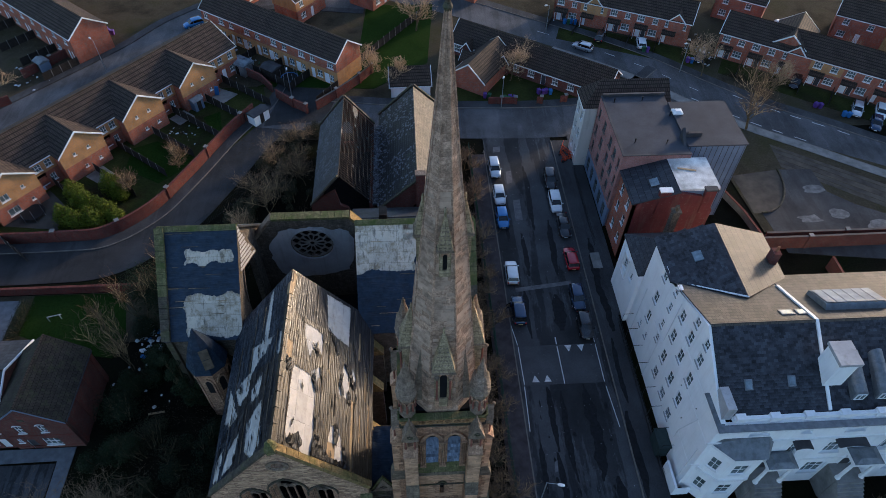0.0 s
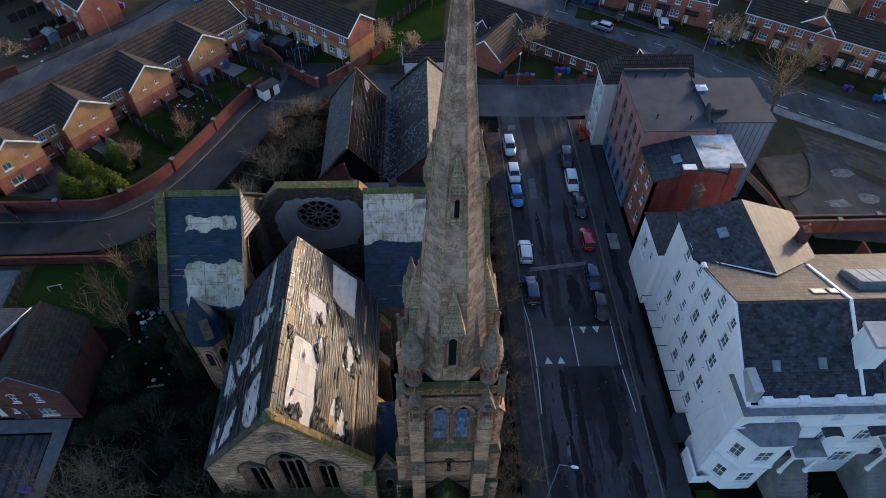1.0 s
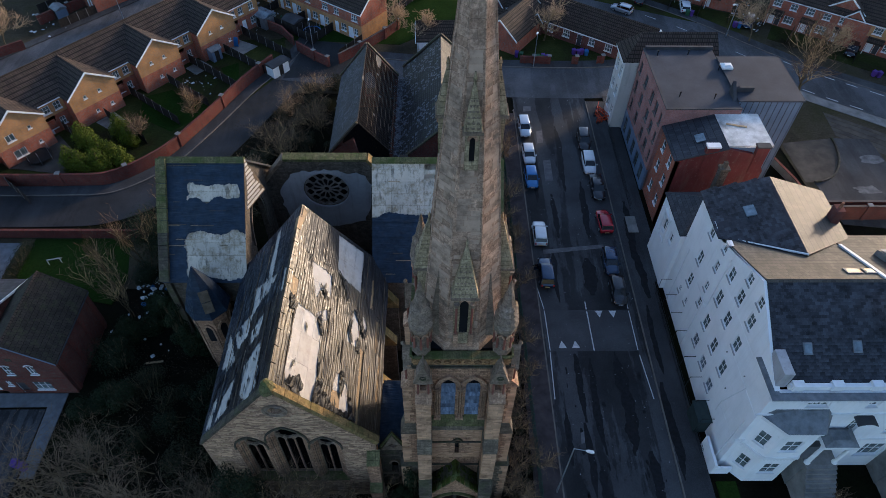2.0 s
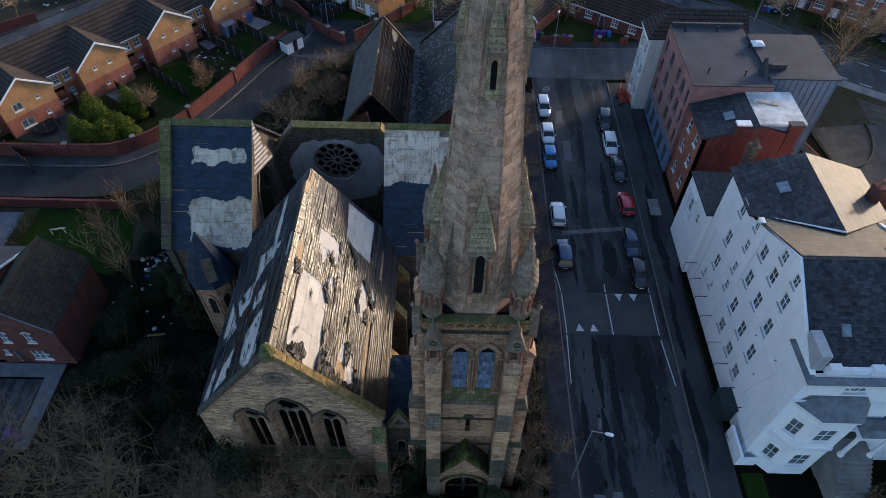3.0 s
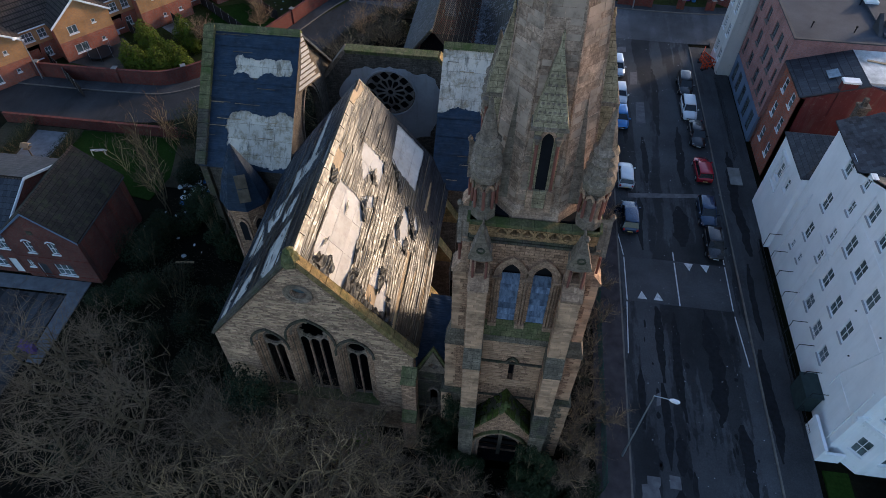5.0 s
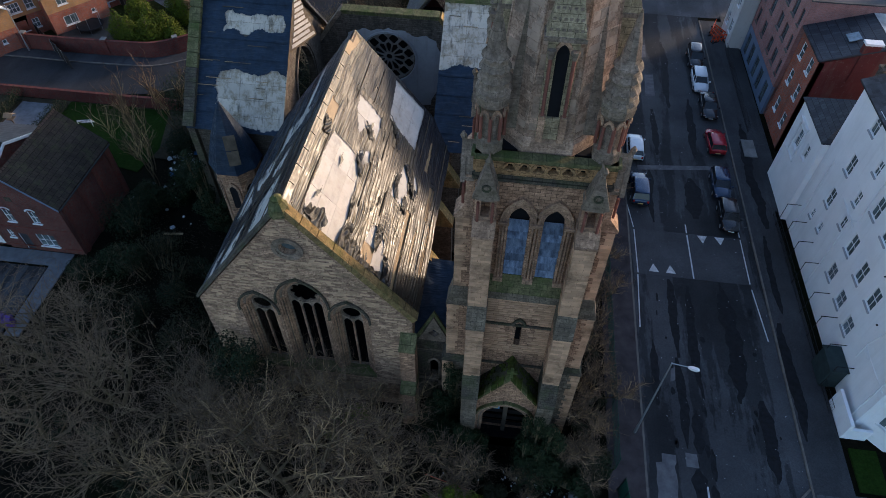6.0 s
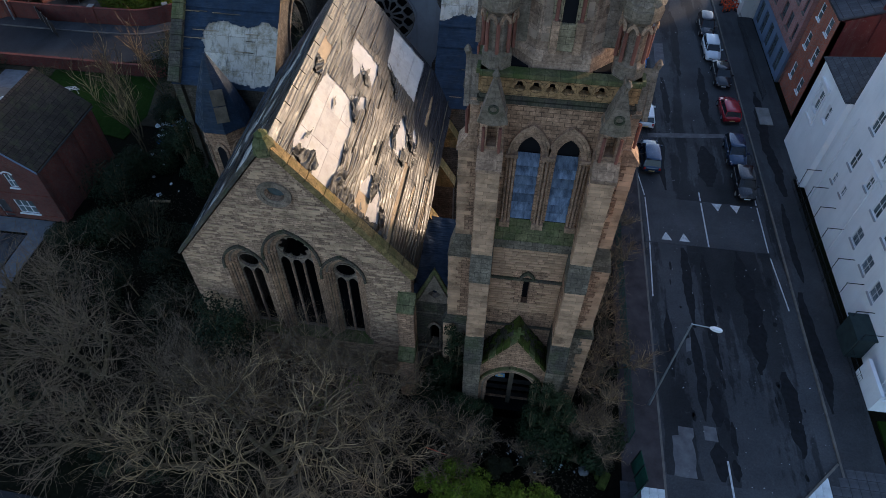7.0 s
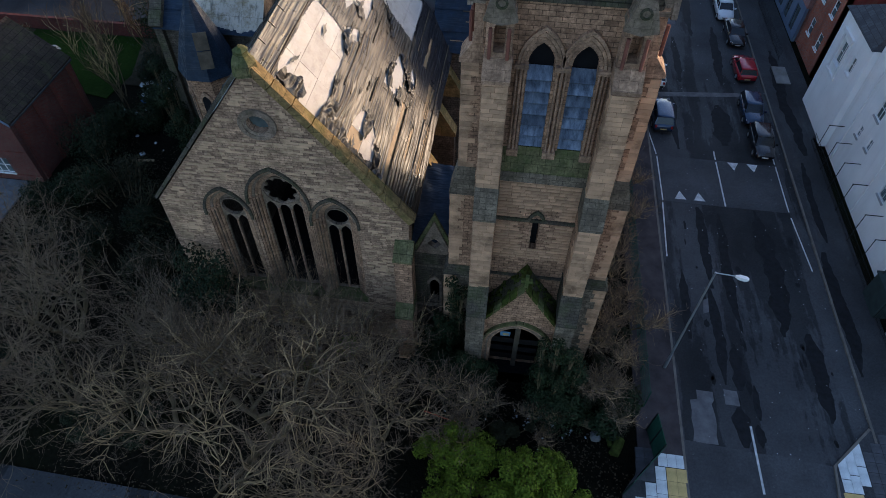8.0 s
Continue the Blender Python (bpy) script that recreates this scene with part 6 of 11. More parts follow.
def rose_wall():
    rw = thing("rose_window_wall", "roofless ruined end wall with a stone rose window", "church wall", (-12, 52, 0), world=True)
    m = wall_at((-18.8, 51.6), (-4.6, 51.6))
    c, zc, r = 6.7, 10.4, 2.5
    hole = [(c + r * 0.98 * math.cos(2 * math.pi * i / 40), zc + r * 0.98 * math.sin(2 * math.pi * i / 40)) for i in range(40)]
    wall = part("wall", plate([(0, 0), (14.2, 0), (14.2, 11.0), (11.4, 14.6), (2.6, 14.6), (0, 11.2)], [hole], 0.9, m), STONE_IN, rw, "dark rubble wall with a patch of old plaster")
    holes2 = [(c + (r + 0.02) * math.cos(2 * math.pi * i / 40), zc + (r + 0.02) * math.sin(2 * math.pi * i / 40)) for i in range(40)]
    pl = [(1.6, 7.6), (2.2, 5.2), (4.5, 4.2), (8, 4.6), (10.6, 5.4), (11.6, 8.0), (11.7, 11.2), (11.1, 12.4), (10.4, 12.9), (9.0, 12.8), (8.3, 13.3), (6.8, 13.45), (5.5, 13.1), (4.4, 13.2), (3.0, 12.6), (2.2, 11.6), (1.5, 10.2)]
    worn = []
    for (xa, za), (xb, zb) in zip(pl, pl[1:] + pl[:1]):
        for q in range(5):
            x, z = xa + (xb - xa) * q / 5, za + (zb - za) * q / 5
            worn.append((x + 0.28 * noise.noise(Vector((x * 1.3, z * 1.3, 1))), z + 0.28 * noise.noise(Vector((x * 1.3, z * 1.3, 9)))))
    part("plaster", plate(worn, [holes2], 0.05, m @ Matrix.Translation((0, -0.055, 0))), PLASTER_OLD, wall, "peeling grey inner plaster")
    hood_i, hood_o = [(c + (r + 0.05) * math.cos(a), zc + (r + 0.05) * math.sin(a)) for a in [2 * math.pi * j / 40 for j in range(41)]], [(c + (r + 0.24) * math.cos(a), zc + (r + 0.24) * math.sin(a)) for a in [2 * math.pi * j / 40 for j in range(41)]]
    part("ring_moulding", band(bmesh.new(), hood_i, hood_o, 0.12, m, y=-0.05), PLASTER_OLD, wall)
    # wheel tracery
    rose = part("rose_tracery", plate([(c + r * math.cos(2 * math.pi * i / 48), zc + r * math.sin(2 * math.pi * i / 48)) for i in range(48)],
                                     [[(c + 1.95 * math.cos(2 * math.pi * (k + 0.5) / 12) + 0.425 * math.cos(b) * (1 + 0.14 * math.cos(4 * b)), zc + 1.95 * math.sin(2 * math.pi * (k + 0.5) / 12) + 0.425 * math.sin(b) * (1 + 0.14 * math.cos(4 * b))) for b in [2 * math.pi * j / 14 for j in range(14)]] for k in range(12)]
                                     + [[(c + rr * math.cos(2 * math.pi * k / 12 + w), zc + rr * math.sin(2 * math.pi * k / 12 + w)) for rr, w in ((0.5, -0.1), (1.0, -0.2), (1.36, -0.19), (1.54, 0), (1.36, 0.19), (1.0, 0.2), (0.5, 0.1))] for k in range(12)]
                                     + [[(c + 0.3 * math.cos(2 * math.pi * i / 10), zc + 0.3 * math.sin(2 * math.pi * i / 10)) for i in range(10)]],
                                     0.14, m @ Matrix.Translation((0, 0.1, 0))), STONE_ROSE, rw, "round stone wheel tracery of twelve lights")
    # added disc, not a seen part: keeps the rose lights black
    part("blocking", plate([(c + r * math.cos(2 * math.pi * i / 32), zc + r * math.sin(2 * math.pi * i / 32)) for i in range(32)], [], 0.06, m @ Matrix.Translation((0, 0.6, 0))), DARK, rw, "dark disc added to blacken the tracery openings")
    for i in range(11):
        bm = bmesh.new()
        box(bm, 2.5 + i * 0.82, 2.5 + i * 0.82 + 0.79, -0.12, 1.0, 14.6, 14.95, m)
        part("coping_stone", bm, STONE_MOSS, wall)
    for s, (xa, za, xb, zb) in enumerate(((0, 11.2, 2.6, 14.7), (14.2, 11.0, 11.4, 14.7))):
        bm = bmesh.new()
        d = Vector((xb - xa, 0, zb - za)).normalized()
        up = Vector((-d.z, 0, d.x)) * (0.35 if s == 0 else -0.35)
        P = [Vector((xa, 0, za)), Vector((xb, 0, zb))]
        loft(bm, [[m @ (p + Vector((0, -0.15, 0))), m @ (p + Vector((0, 1.05, 0))), m @ (p + up + Vector((0, 1.05, 0))), m @ (p + up + Vector((0, -0.15, 0)))] for p in P])
        part("coping_stone", bm, COPING if s else STONE_GREY, wall)
    for x0, nm in ((-19.0, 1), (-5.0, 2)):
        part("side_wall", boxes((x0, x0 + 0.8, TY + 8.4, TY + 9.4, 0, 9)), STONE_IN, rw)
    # near-black floor, shade of the roofless space painted in
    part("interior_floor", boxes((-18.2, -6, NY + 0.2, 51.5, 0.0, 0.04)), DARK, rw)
    return rw


STONE_ROSE = plain("grey tracery stone", (0.24, 0.215, 0.19), 0.9, var=0.4)
rose_wall()


def stair_turret():
    x, y = -22.2, 36.7
    tu = thing("stair_turret", "eight-sided stone stair turret with a blue sheeted cap", "turret", (x, y, 0), world=True)
    part("wall", lathe(bmesh.new(), x, y, [(1.9, 0), (1.9, 9.1), (2.05, 9.35)], 8, 0.5), STONE, tu)
    cap = part("roof", lathe(bmesh.new(), x, y, [(2.2, 9.3), (2.1, 9.6), (1.35, 12.0), (0.1, 15.0)], 8, 0.5), TARP_BLUE, tu, "pointed cap under dark blue plastic")
    bm = bmesh.new()
    for k in range(8):
        mm = Matrix.Translation((x, y, 0)) @ pose(0, 0, 0, 0, 0, 45 * k) @ Matrix.Translation((0, -1.76, 0))
        band(bm, pointed(0, 0.7, 0, 7.3, 1, 5)[1:], pointed(0, 1.1, 0, 7.3, 1, 5)[1:], 0.12, mm)
    part("arch_moulding", bm, ASHLAR, tu)
    for k in range(8):
        mm = Matrix.Translation((x, y, 0)) @ pose(0, 0, 0, 0, 0, 45 * k) @ Matrix.Translation((0, -1.78, 0))
        # flat black plate painted for the shade in the slit
        part("opening", prism(bmesh.new(), pointed(0, 0.7, 5.3, 7.3, 1, 5), 0.04, mm), DARK, tu, "black plate for a shaded slit window")
    mm = Matrix.Translation((x, y, 0)) @ pose(0, 0, 0, 0, 0, 22)
    for i, (a, b) in enumerate(((0.1, 0.48), (0.52, 0.9))):
        bm = bmesh.new()
        q = [mm @ Vector((0.1, -1.98 + 1.0 * t, 9.9 + 2.9 * t)) for t in (a, b)]
        loft(bm, [[p + mm.to_3x3() @ Vector((-0.42, -0.08, 0.03)), p + mm.to_3x3() @ Vector((0.5, -0.08, 0.03)), p + mm.to_3x3() @ Vector((0.5, -0.02, 0.06)), p + mm.to_3x3() @ Vector((-0.42, -0.02, 0.06))] for p in q])
        part("board", bm, TIMBER, cap)
    return tu


stair_turret()


def vestry():
    """The low link between nave and tower, with its little gabled door."""
    ve = thing("church_link", "low stone link with a sheeted roof and a small gablet", "church wing", (-3.3, 25, 0), world=True)
    m = wall_at((-4.9, 22.3), (-1.7, 22.3))
    # sooty stone whose dark colour also holds the shade of the trees
    part("wall", plate([(0, 0), (3.2, 0), (3.2, 8.2), (0, 8.2)], [pointed(1.4, 0.6, 3.4, 5.2)], 0.5, m), STONE_DARK, ve)
    g = part("gablet", plate([(0.35, 8.1), (2.45, 8.1), (1.4, 10.8)], [[(1.4 + 0.34 * math.cos(a) * (1 + .15 * math.cos(4 * a)), 9.0 + 0.34 * math.sin(a) * (1 + .15 * math.cos(4 * a))) for a in [2 * math.pi * j / 16 for j in range(16)]]], 0.4, m @ Matrix.Translation((0, -0.06, 0))), STONE_GREY, ve, "small mossy gablet with a quatrefoil")
    bm = bmesh.new()
    band(bm, [(0.3, 8.0), (1.4, 10.8), (2.5, 8.0)], [(0.05, 8.0), (1.4, 11.3), (2.75, 8.0)], 0.16, m, y=0.2)
    part("coping", bm, STONE_MOSS, g)
    band_ = band(bmesh.new(), pointed(1.4, 0.62, 0, 5.2)[1:], pointed(1.4, 0.95, 0, 5.2)[1:], 0.1, m)
    part("arch_moulding", band_, STONE_GREY, ve)
    part("string_course", box(bmesh.new(), 0.0, 3.2, -0.14, 0.0, 3.0, 3.18, m), STONE_SOOT, ve)
    part("string_course", box(bmesh.new(), 0.0, 3.2, -0.1, 0.0, 6.9, 7.05, m), STONE_SOOT, ve)
    for x in (0.75, 2.05):
        part("blind_arch", band(bmesh.new(), pointed(x, 0.95, 0, 1.7, 0.8, 5)[2:], pointed(x, 1.2, 0, 1.7, 0.8, 5)[2:], 0.1, m), STONE_GREY, ve, "blind arch in the lower wall")
    bm = grid_sheet(lambda u, v: Vector((-4.9 + 3.3 * u, 22.35 + 5.5 * v, 8.35 + 1.7 * v + 0.12 * noise.noise(Vector((u * 6, v * 7, 3))) - 0.15 * math.sin(u * 3.1))), 24, 36)
    part("roof", bm, TARP_BLUE, ve, "sagging dark blue plastic roof", smooth=True)
    part("link_wall", boxes((-4.7, -1.5, 27.6, 28.1, 0, 9.6)), STONE_IN, ve)
    return ve


vestry()


def church_hall():
    for x_ridge, half, y0, y1, zr, ze, holes in ((-9.6, 4.2, 63.2, 81.0, 10.7, 5.4, True), (0.9, 5.6, 62.0, 83.6, 10.6, 5.2, False)):
        h = thing("church_hall", "derelict slate roofed church hall with missing slates" if holes else "derelict slate roofed church hall with stone copings", "hall", (x_ridge, (y0 + y1) / 2, 0), world=True)
        ln = math.hypot(half, zr - ze)
        for s in (-1, 1):
            if holes and s > 0:
                roof = part("ridge_beam", boxes((x_ridge - 0.06, x_ridge + 0.06, y0, y1, zr - 0.3, zr - 0.05)), TIMBER, h)
                nr = int((y1 - y0) / 0.45)
                for i in range(nr):
                    y = y0 + (y1 - y0) * (i + 0.5) / nr
                    bm = loft(bmesh.new(), [[(x_ridge + s * half * t, y - 0.04, zr - (zr - ze) * t - 0.1), (x_ridge + s * half * t, y + 0.04, zr - (zr - ze) * t - 0.1), (x_ridge + s * half * t, y + 0.04, zr - (zr - ze) * t + 0.02), (x_ridge + s * half * t, y - 0.04, zr - (zr - ze) * t + 0.02)] for t in (0, 1)])
                    part("rafter", bm, TIMBER_DARK, roof)
                rnd = random.Random(8)
                for i in range(26):
                    t = (i + 0.5) / 26
                    a = y0 + rnd.uniform(0, 4) * (i % 3 == 0)
                    b = y1 - rnd.uniform(0, 7) * (i % 4 == 0)
                    p = Vector((x_ridge + s * half * t, 0, zr - (zr - ze) * t + 0.03))
                    part("batten", boxes((p.x - 0.03, p.x + 0.03, a, b, p.z, p.z + 0.035)), TIMBER if i % 3 == 0 else TIMBER_DARK, roof)
                bm = bmesh.new()
                for i in range(26):
                    for j in range(int((y1 - y0) / 0.5)):
                        t, y = (i + 0.5) / 26, y0 + j * 0.5 + 0.25 * (i % 2)
                        if noise.noise(Vector((y * 0.25, t * 4.0, 7.0))) + 0.55 * (y - y0) / (y1 - y0) - 0.1 * t > 0.78 or noise.noise(Vector((y * 2.3, t * 21.0, 3.0))) > 0.62:
                            x, z = x_ridge + s * half * t, zr - (zr - ze) * t + 0.07
                            k = half / 26 * 1.25
                            v = [bm.verts.new(q) for q in ((x - s * k / 2, y, z + 0.13), (x - s * k / 2, y + 0.46, z + 0.13), (x + s * k / 2, y + 0.46, z - 0.11), (x + s * k / 2, y, z - 0.11))]
                            bm.faces.new(v if s < 0 else v[::-1])
                if len(bm.faces):
                    tagged(part("slate_patch", bm, SLATE_PIECE, roof, "slipped grey slates"), kind="stuff")
            else:
                bm = bmesh.new()
                loft(bm, [[(x_ridge, y, zr - 0.22), (x_ridge + s * half, y, ze - 0.22), (x_ridge + s * half, y, ze), (x_ridge, y, zr)] for y in (y0, y1)])
                # east slope takes the tan slate, its sunlight painted in
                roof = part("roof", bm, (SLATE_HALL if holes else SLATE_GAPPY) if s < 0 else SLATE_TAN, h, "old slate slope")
                # slipped and tilted slates, course by course, over the slope
                bm, rs = bmesh.new(), random.Random(60 + s)
                for _ in range(520 if s < 0 else 160):
                    t, y = rs.random(), rs.uniform(y0 + 0.3, y1 - 0.6)
                    if noise.noise(Vector((y * 0.3, t * 3.0, x_ridge))) < -0.15:
                        continue
                    t = round(t * 28) / 28
                    a, w, dz = 0.3 / ln, rs.uniform(0.2, 0.34), rs.uniform(0.02, 0.09)
                    q = [bm.verts.new((x_ridge + s * half * tt, yy, zr - (zr - ze) * tt + up)) for tt, yy, up in ((t, y, 0.015), (t, y + w, 0.015), (t + a, y + w + rs.uniform(-0.05, 0.05), dz), (t + a, y, dz))]
                    bm.faces.new(q if s < 0 else q[::-1])
                tagged(part("loose_slate", bm, SLATE_LOOSE if s < 0 else SLATE_TAN, roof, "slipped slates catching the light"), kind="stuff")
        for y, d in ((y0, -1), (y1, 1)):
            p0, p1 = ((x_ridge - half, y), (x_ridge + half, y)) if d < 0 else ((x_ridge + half, y), (x_ridge - half, y))
            part("gable_wall", plate([(0, 0), (2 * half, 0), (2 * half, ze), (half, zr), (0, ze)], [pointed(half, 1.6, 2, 5)], 0.5, wall_at(p0, p1)), BRICK_DARK, h) if not (holes and d < 0) else part("gable_wall", plate([(0, 0), (2 * half, 0), (2 * half, 3.2), (2 * half - 1.2, 3.5), (half + 1.4, 2.6), (half + 0.8, 4.6), (half - 0.2, 5.2), (half - 0.7, 7.9), (half - 1.5, 7.4), (1.1, 6.3), (0, ze)], [], 0.5, wall_at(p0, p1)), BRICK_DARK, h, "broken brick gable open to the roof")
            bm = bmesh.new()
            for s in (-1,) if holes and d < 0 else (-1, 1):
                up = Vector((s * (zr - ze), 0, half)).normalized()
                P = [Vector((x_ridge, 0, zr)), Vector((x_ridge + s * half, 0, ze))]
                loft(bm, [[p + Vector((0, y - 0.25, 0)) + up * 0.02, p + Vector((0, y + 0.14, 0)) + up * 0.02, p + Vector((0, y + 0.14, 0)) + up * 0.22, p + Vector((0, y - 0.25, 0)) + up * 0.22] for p in P])
            part("coping", bm, STONE_DARK, h, "weathered stone gable coping")
        for s in (-1, 1):
            part("side_wall", boxes((x_ridge + s * half - (0.5 if s > 0 else 0.0), x_ridge + s * half + (0.0 if s > 0 else 0.5), y0 + 0.5, y1 - 0.5, 0, ze - 0.25)), BRICK_DARK, h)
        if holes:
            # hall floor near-black: shade under the rafters put into colour
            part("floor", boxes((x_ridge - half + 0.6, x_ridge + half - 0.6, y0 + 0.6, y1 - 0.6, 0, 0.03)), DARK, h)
        else:
            ch = part("chimney", boxes((x_ridge - 0.2, x_ridge + 1.0, y0 - 0.6, y0 + 0.2, 0, 12.0)), BRICK_DARK, h)
            part("cap", boxes((x_ridge - 0.3, x_ridge + 1.1, y0 - 0.7, y0 + 0.3, 12.0, 12.2)), STONE_GREY, ch)
    part("valley_gutter", boxes((-5.38, -4.72, 63.4, 80.6, 4.7, 5.0)), LEAD_DARK, h)
    bm, rs = bmesh.new(), random.Random(71)
    for _ in range(420):
        x, y = rs.gauss(-5.0, 0.45), rs.uniform(63.4, 80.6)
        z = 5.06 + max(0.0, abs(x + 5.05) - 0.3) * 1.05 + rs.uniform(0.02, 0.16)
        box(bm, -0.15, 0.15, -0.1, 0.1, -0.01, 0.01, pose(x, y, z, rs.uniform(-35, 35), rs.uniform(-35, 35), rs.uniform(0, 180)))
    tagged(part("fallen_slate", bm, SLATE_LOOSE, h, "broken slates heaped in the valley"), kind="stuff")
    lo = thing("hall_link", "low broken slate roof over a ruined passage", "hall", (-3, 58, 0), world=True)
    bm = bmesh.new()
    loft(bm, [[(x, 53.2, 6.4), (x, 57.4, 8.6), (x, 61.4, 6.2), (x, 61.4, 5.9), (x, 57.4, 8.3), (x, 53.2, 6.1)] for x in (-8.0, 6.0)])
    part("roof", bm, SLATE_HALL, lo)
    part("wall", boxes((-8, 6, 52.9, 53.3, 0, 6.2), (-8, 6, 61.3, 61.7, 0, 6.0)), BRICK_DARK, lo)
    bm = bmesh.new()
    for i in range(9):
        box(bm, -5 + i * 0.55, -4.9 + i * 0.55, 53.0, 57.2, 6.5, 6.62, pose(0, 0, 0, 0, 0, 0))
    box(bm, -4.2, -3.2, 56.6, 58.2, 7.8, 9.8)
    part("louvre_box", bm, TIMBER_DARK, lo, "small timber roof vent")


SLATE_LOOSE = plain("slipped pale slate", (0.12, 0.125, 0.14), 0.45, var=0.5, scale=2)
SLATE_PIECE = plain("loose slate", (0.06, 0.062, 0.068), 0.6, var=0.4, scale=2)
church_hall()

# ---- windows and doors for every house ----
def window(parent, m, cx, z0, w, h, mat=None, bars=(1, 1), sill=True, pane=None, inset=0.06, arch=0.0, label="", slim=0.07, sill_mat=None):
    """A framed window set into a wall whose front is m's y = 0."""
    mat = mat or FRAME_WHITE
    f = min(slim, w * 0.15)
    y0, y1 = inset, inset + 0.07
    x0, x1, z1 = cx - w / 2, cx + w / 2, z0 + h
    nx, nz = bars[0] + 1, bars[1] + 1
    lights = []
    for i in range(nx):
        for j in range(nz):
            xa, xb = x0 + w * i / nx + (f if i == 0 else f * 0.4), x0 + w * (i + 1) / nx - (f if i == nx - 1 else f * 0.4)
            za, zb = z0 + h * j / nz + (f if j == 0 else f * 0.4), z0 + h * (j + 1) / nz - (f if j == nz - 1 else f * 0.4)
            lights.append(rect(xa, xb, za, zb))
    bm = plate(rect(x0, x1, z0, z1), lights, y1 - y0, m @ Matrix.Translation((0, y0, 0)))
    win = part("window", bm, mat, parent, label)
    part("pane", box(bmesh.new(), x0 + f * 0.5, x1 - f * 0.5, y1 - 0.03, y1 - 0.015, z0 + f * 0.5, z1 - f * 0.5, m), pane or GLASS, win)
    if sill:
        part("sill", box(bmesh.new(), x0 - 0.08, x1 + 0.08, -0.11, -0.003, z0 - 0.1, z0 + 0.012, m), sill_mat or (WHITE_TRIM if mat is FRAME_WHITE else KERB), win)
    return win


def door(parent, m, cx, w, h, mat, inset=0.12):
    d = part("door", box(bmesh.new(), cx - w / 2 + 0.05, cx + w / 2 - 0.05, inset, inset + 0.06, 0.05, h - 0.05, m), mat, parent)
    bm = bmesh.new()
    for b in ((cx - w / 2, cx - w / 2 + 0.06, 0.05, h), (cx + w / 2 - 0.06, cx + w / 2, 0.05, h), (cx - w / 2, cx + w / 2, h - 0.06, h)):
        box(bm, b[0], b[1], inset - 0.03, inset + 0.08, b[2], b[3], m)
    part("door_frame", bm, FRAME_WHITE, d)
    return d


def hole(w):
    return rect(w[0] - w[2] / 2, w[0] + w[2] / 2, w[1], w[1] + w[3])


def pitched(parent, x0, x1, y0, y1, ze, zr, mat, along="x", over=0.25, t=0.16, name="roof"):
    """Two slopes over a block; along: which way the ridge runs."""
    out = []
    if along == "x":
        yc, half = (y0 + y1) / 2, (y1 - y0) / 2
        k = (zr - ze) / half
        for s in (-1, 1):
            ye, zee = yc + s * (half + over), ze - k * over
            out.append(part(name, loft(bmesh.new(), [[(x, yc, zr), (x, ye, zee), (x, ye, zee + t), (x, yc, zr + t)] for x in (x0 - over, x1 + over)]), mat, parent))
    else:
        xc, half = (x0 + x1) / 2, (x1 - x0) / 2
        k = (zr - ze) / half
        for s in (-1, 1):
            xe, zee = xc + s * (half + over), ze - k * over
            out.append(part(name, loft(bmesh.new(), [[(xc, y, zr), (xe, y, zee), (xe, y, zee + t), (xc, y, zr + t)] for y in (y0 - over, y1)]), mat, parent))
    return out


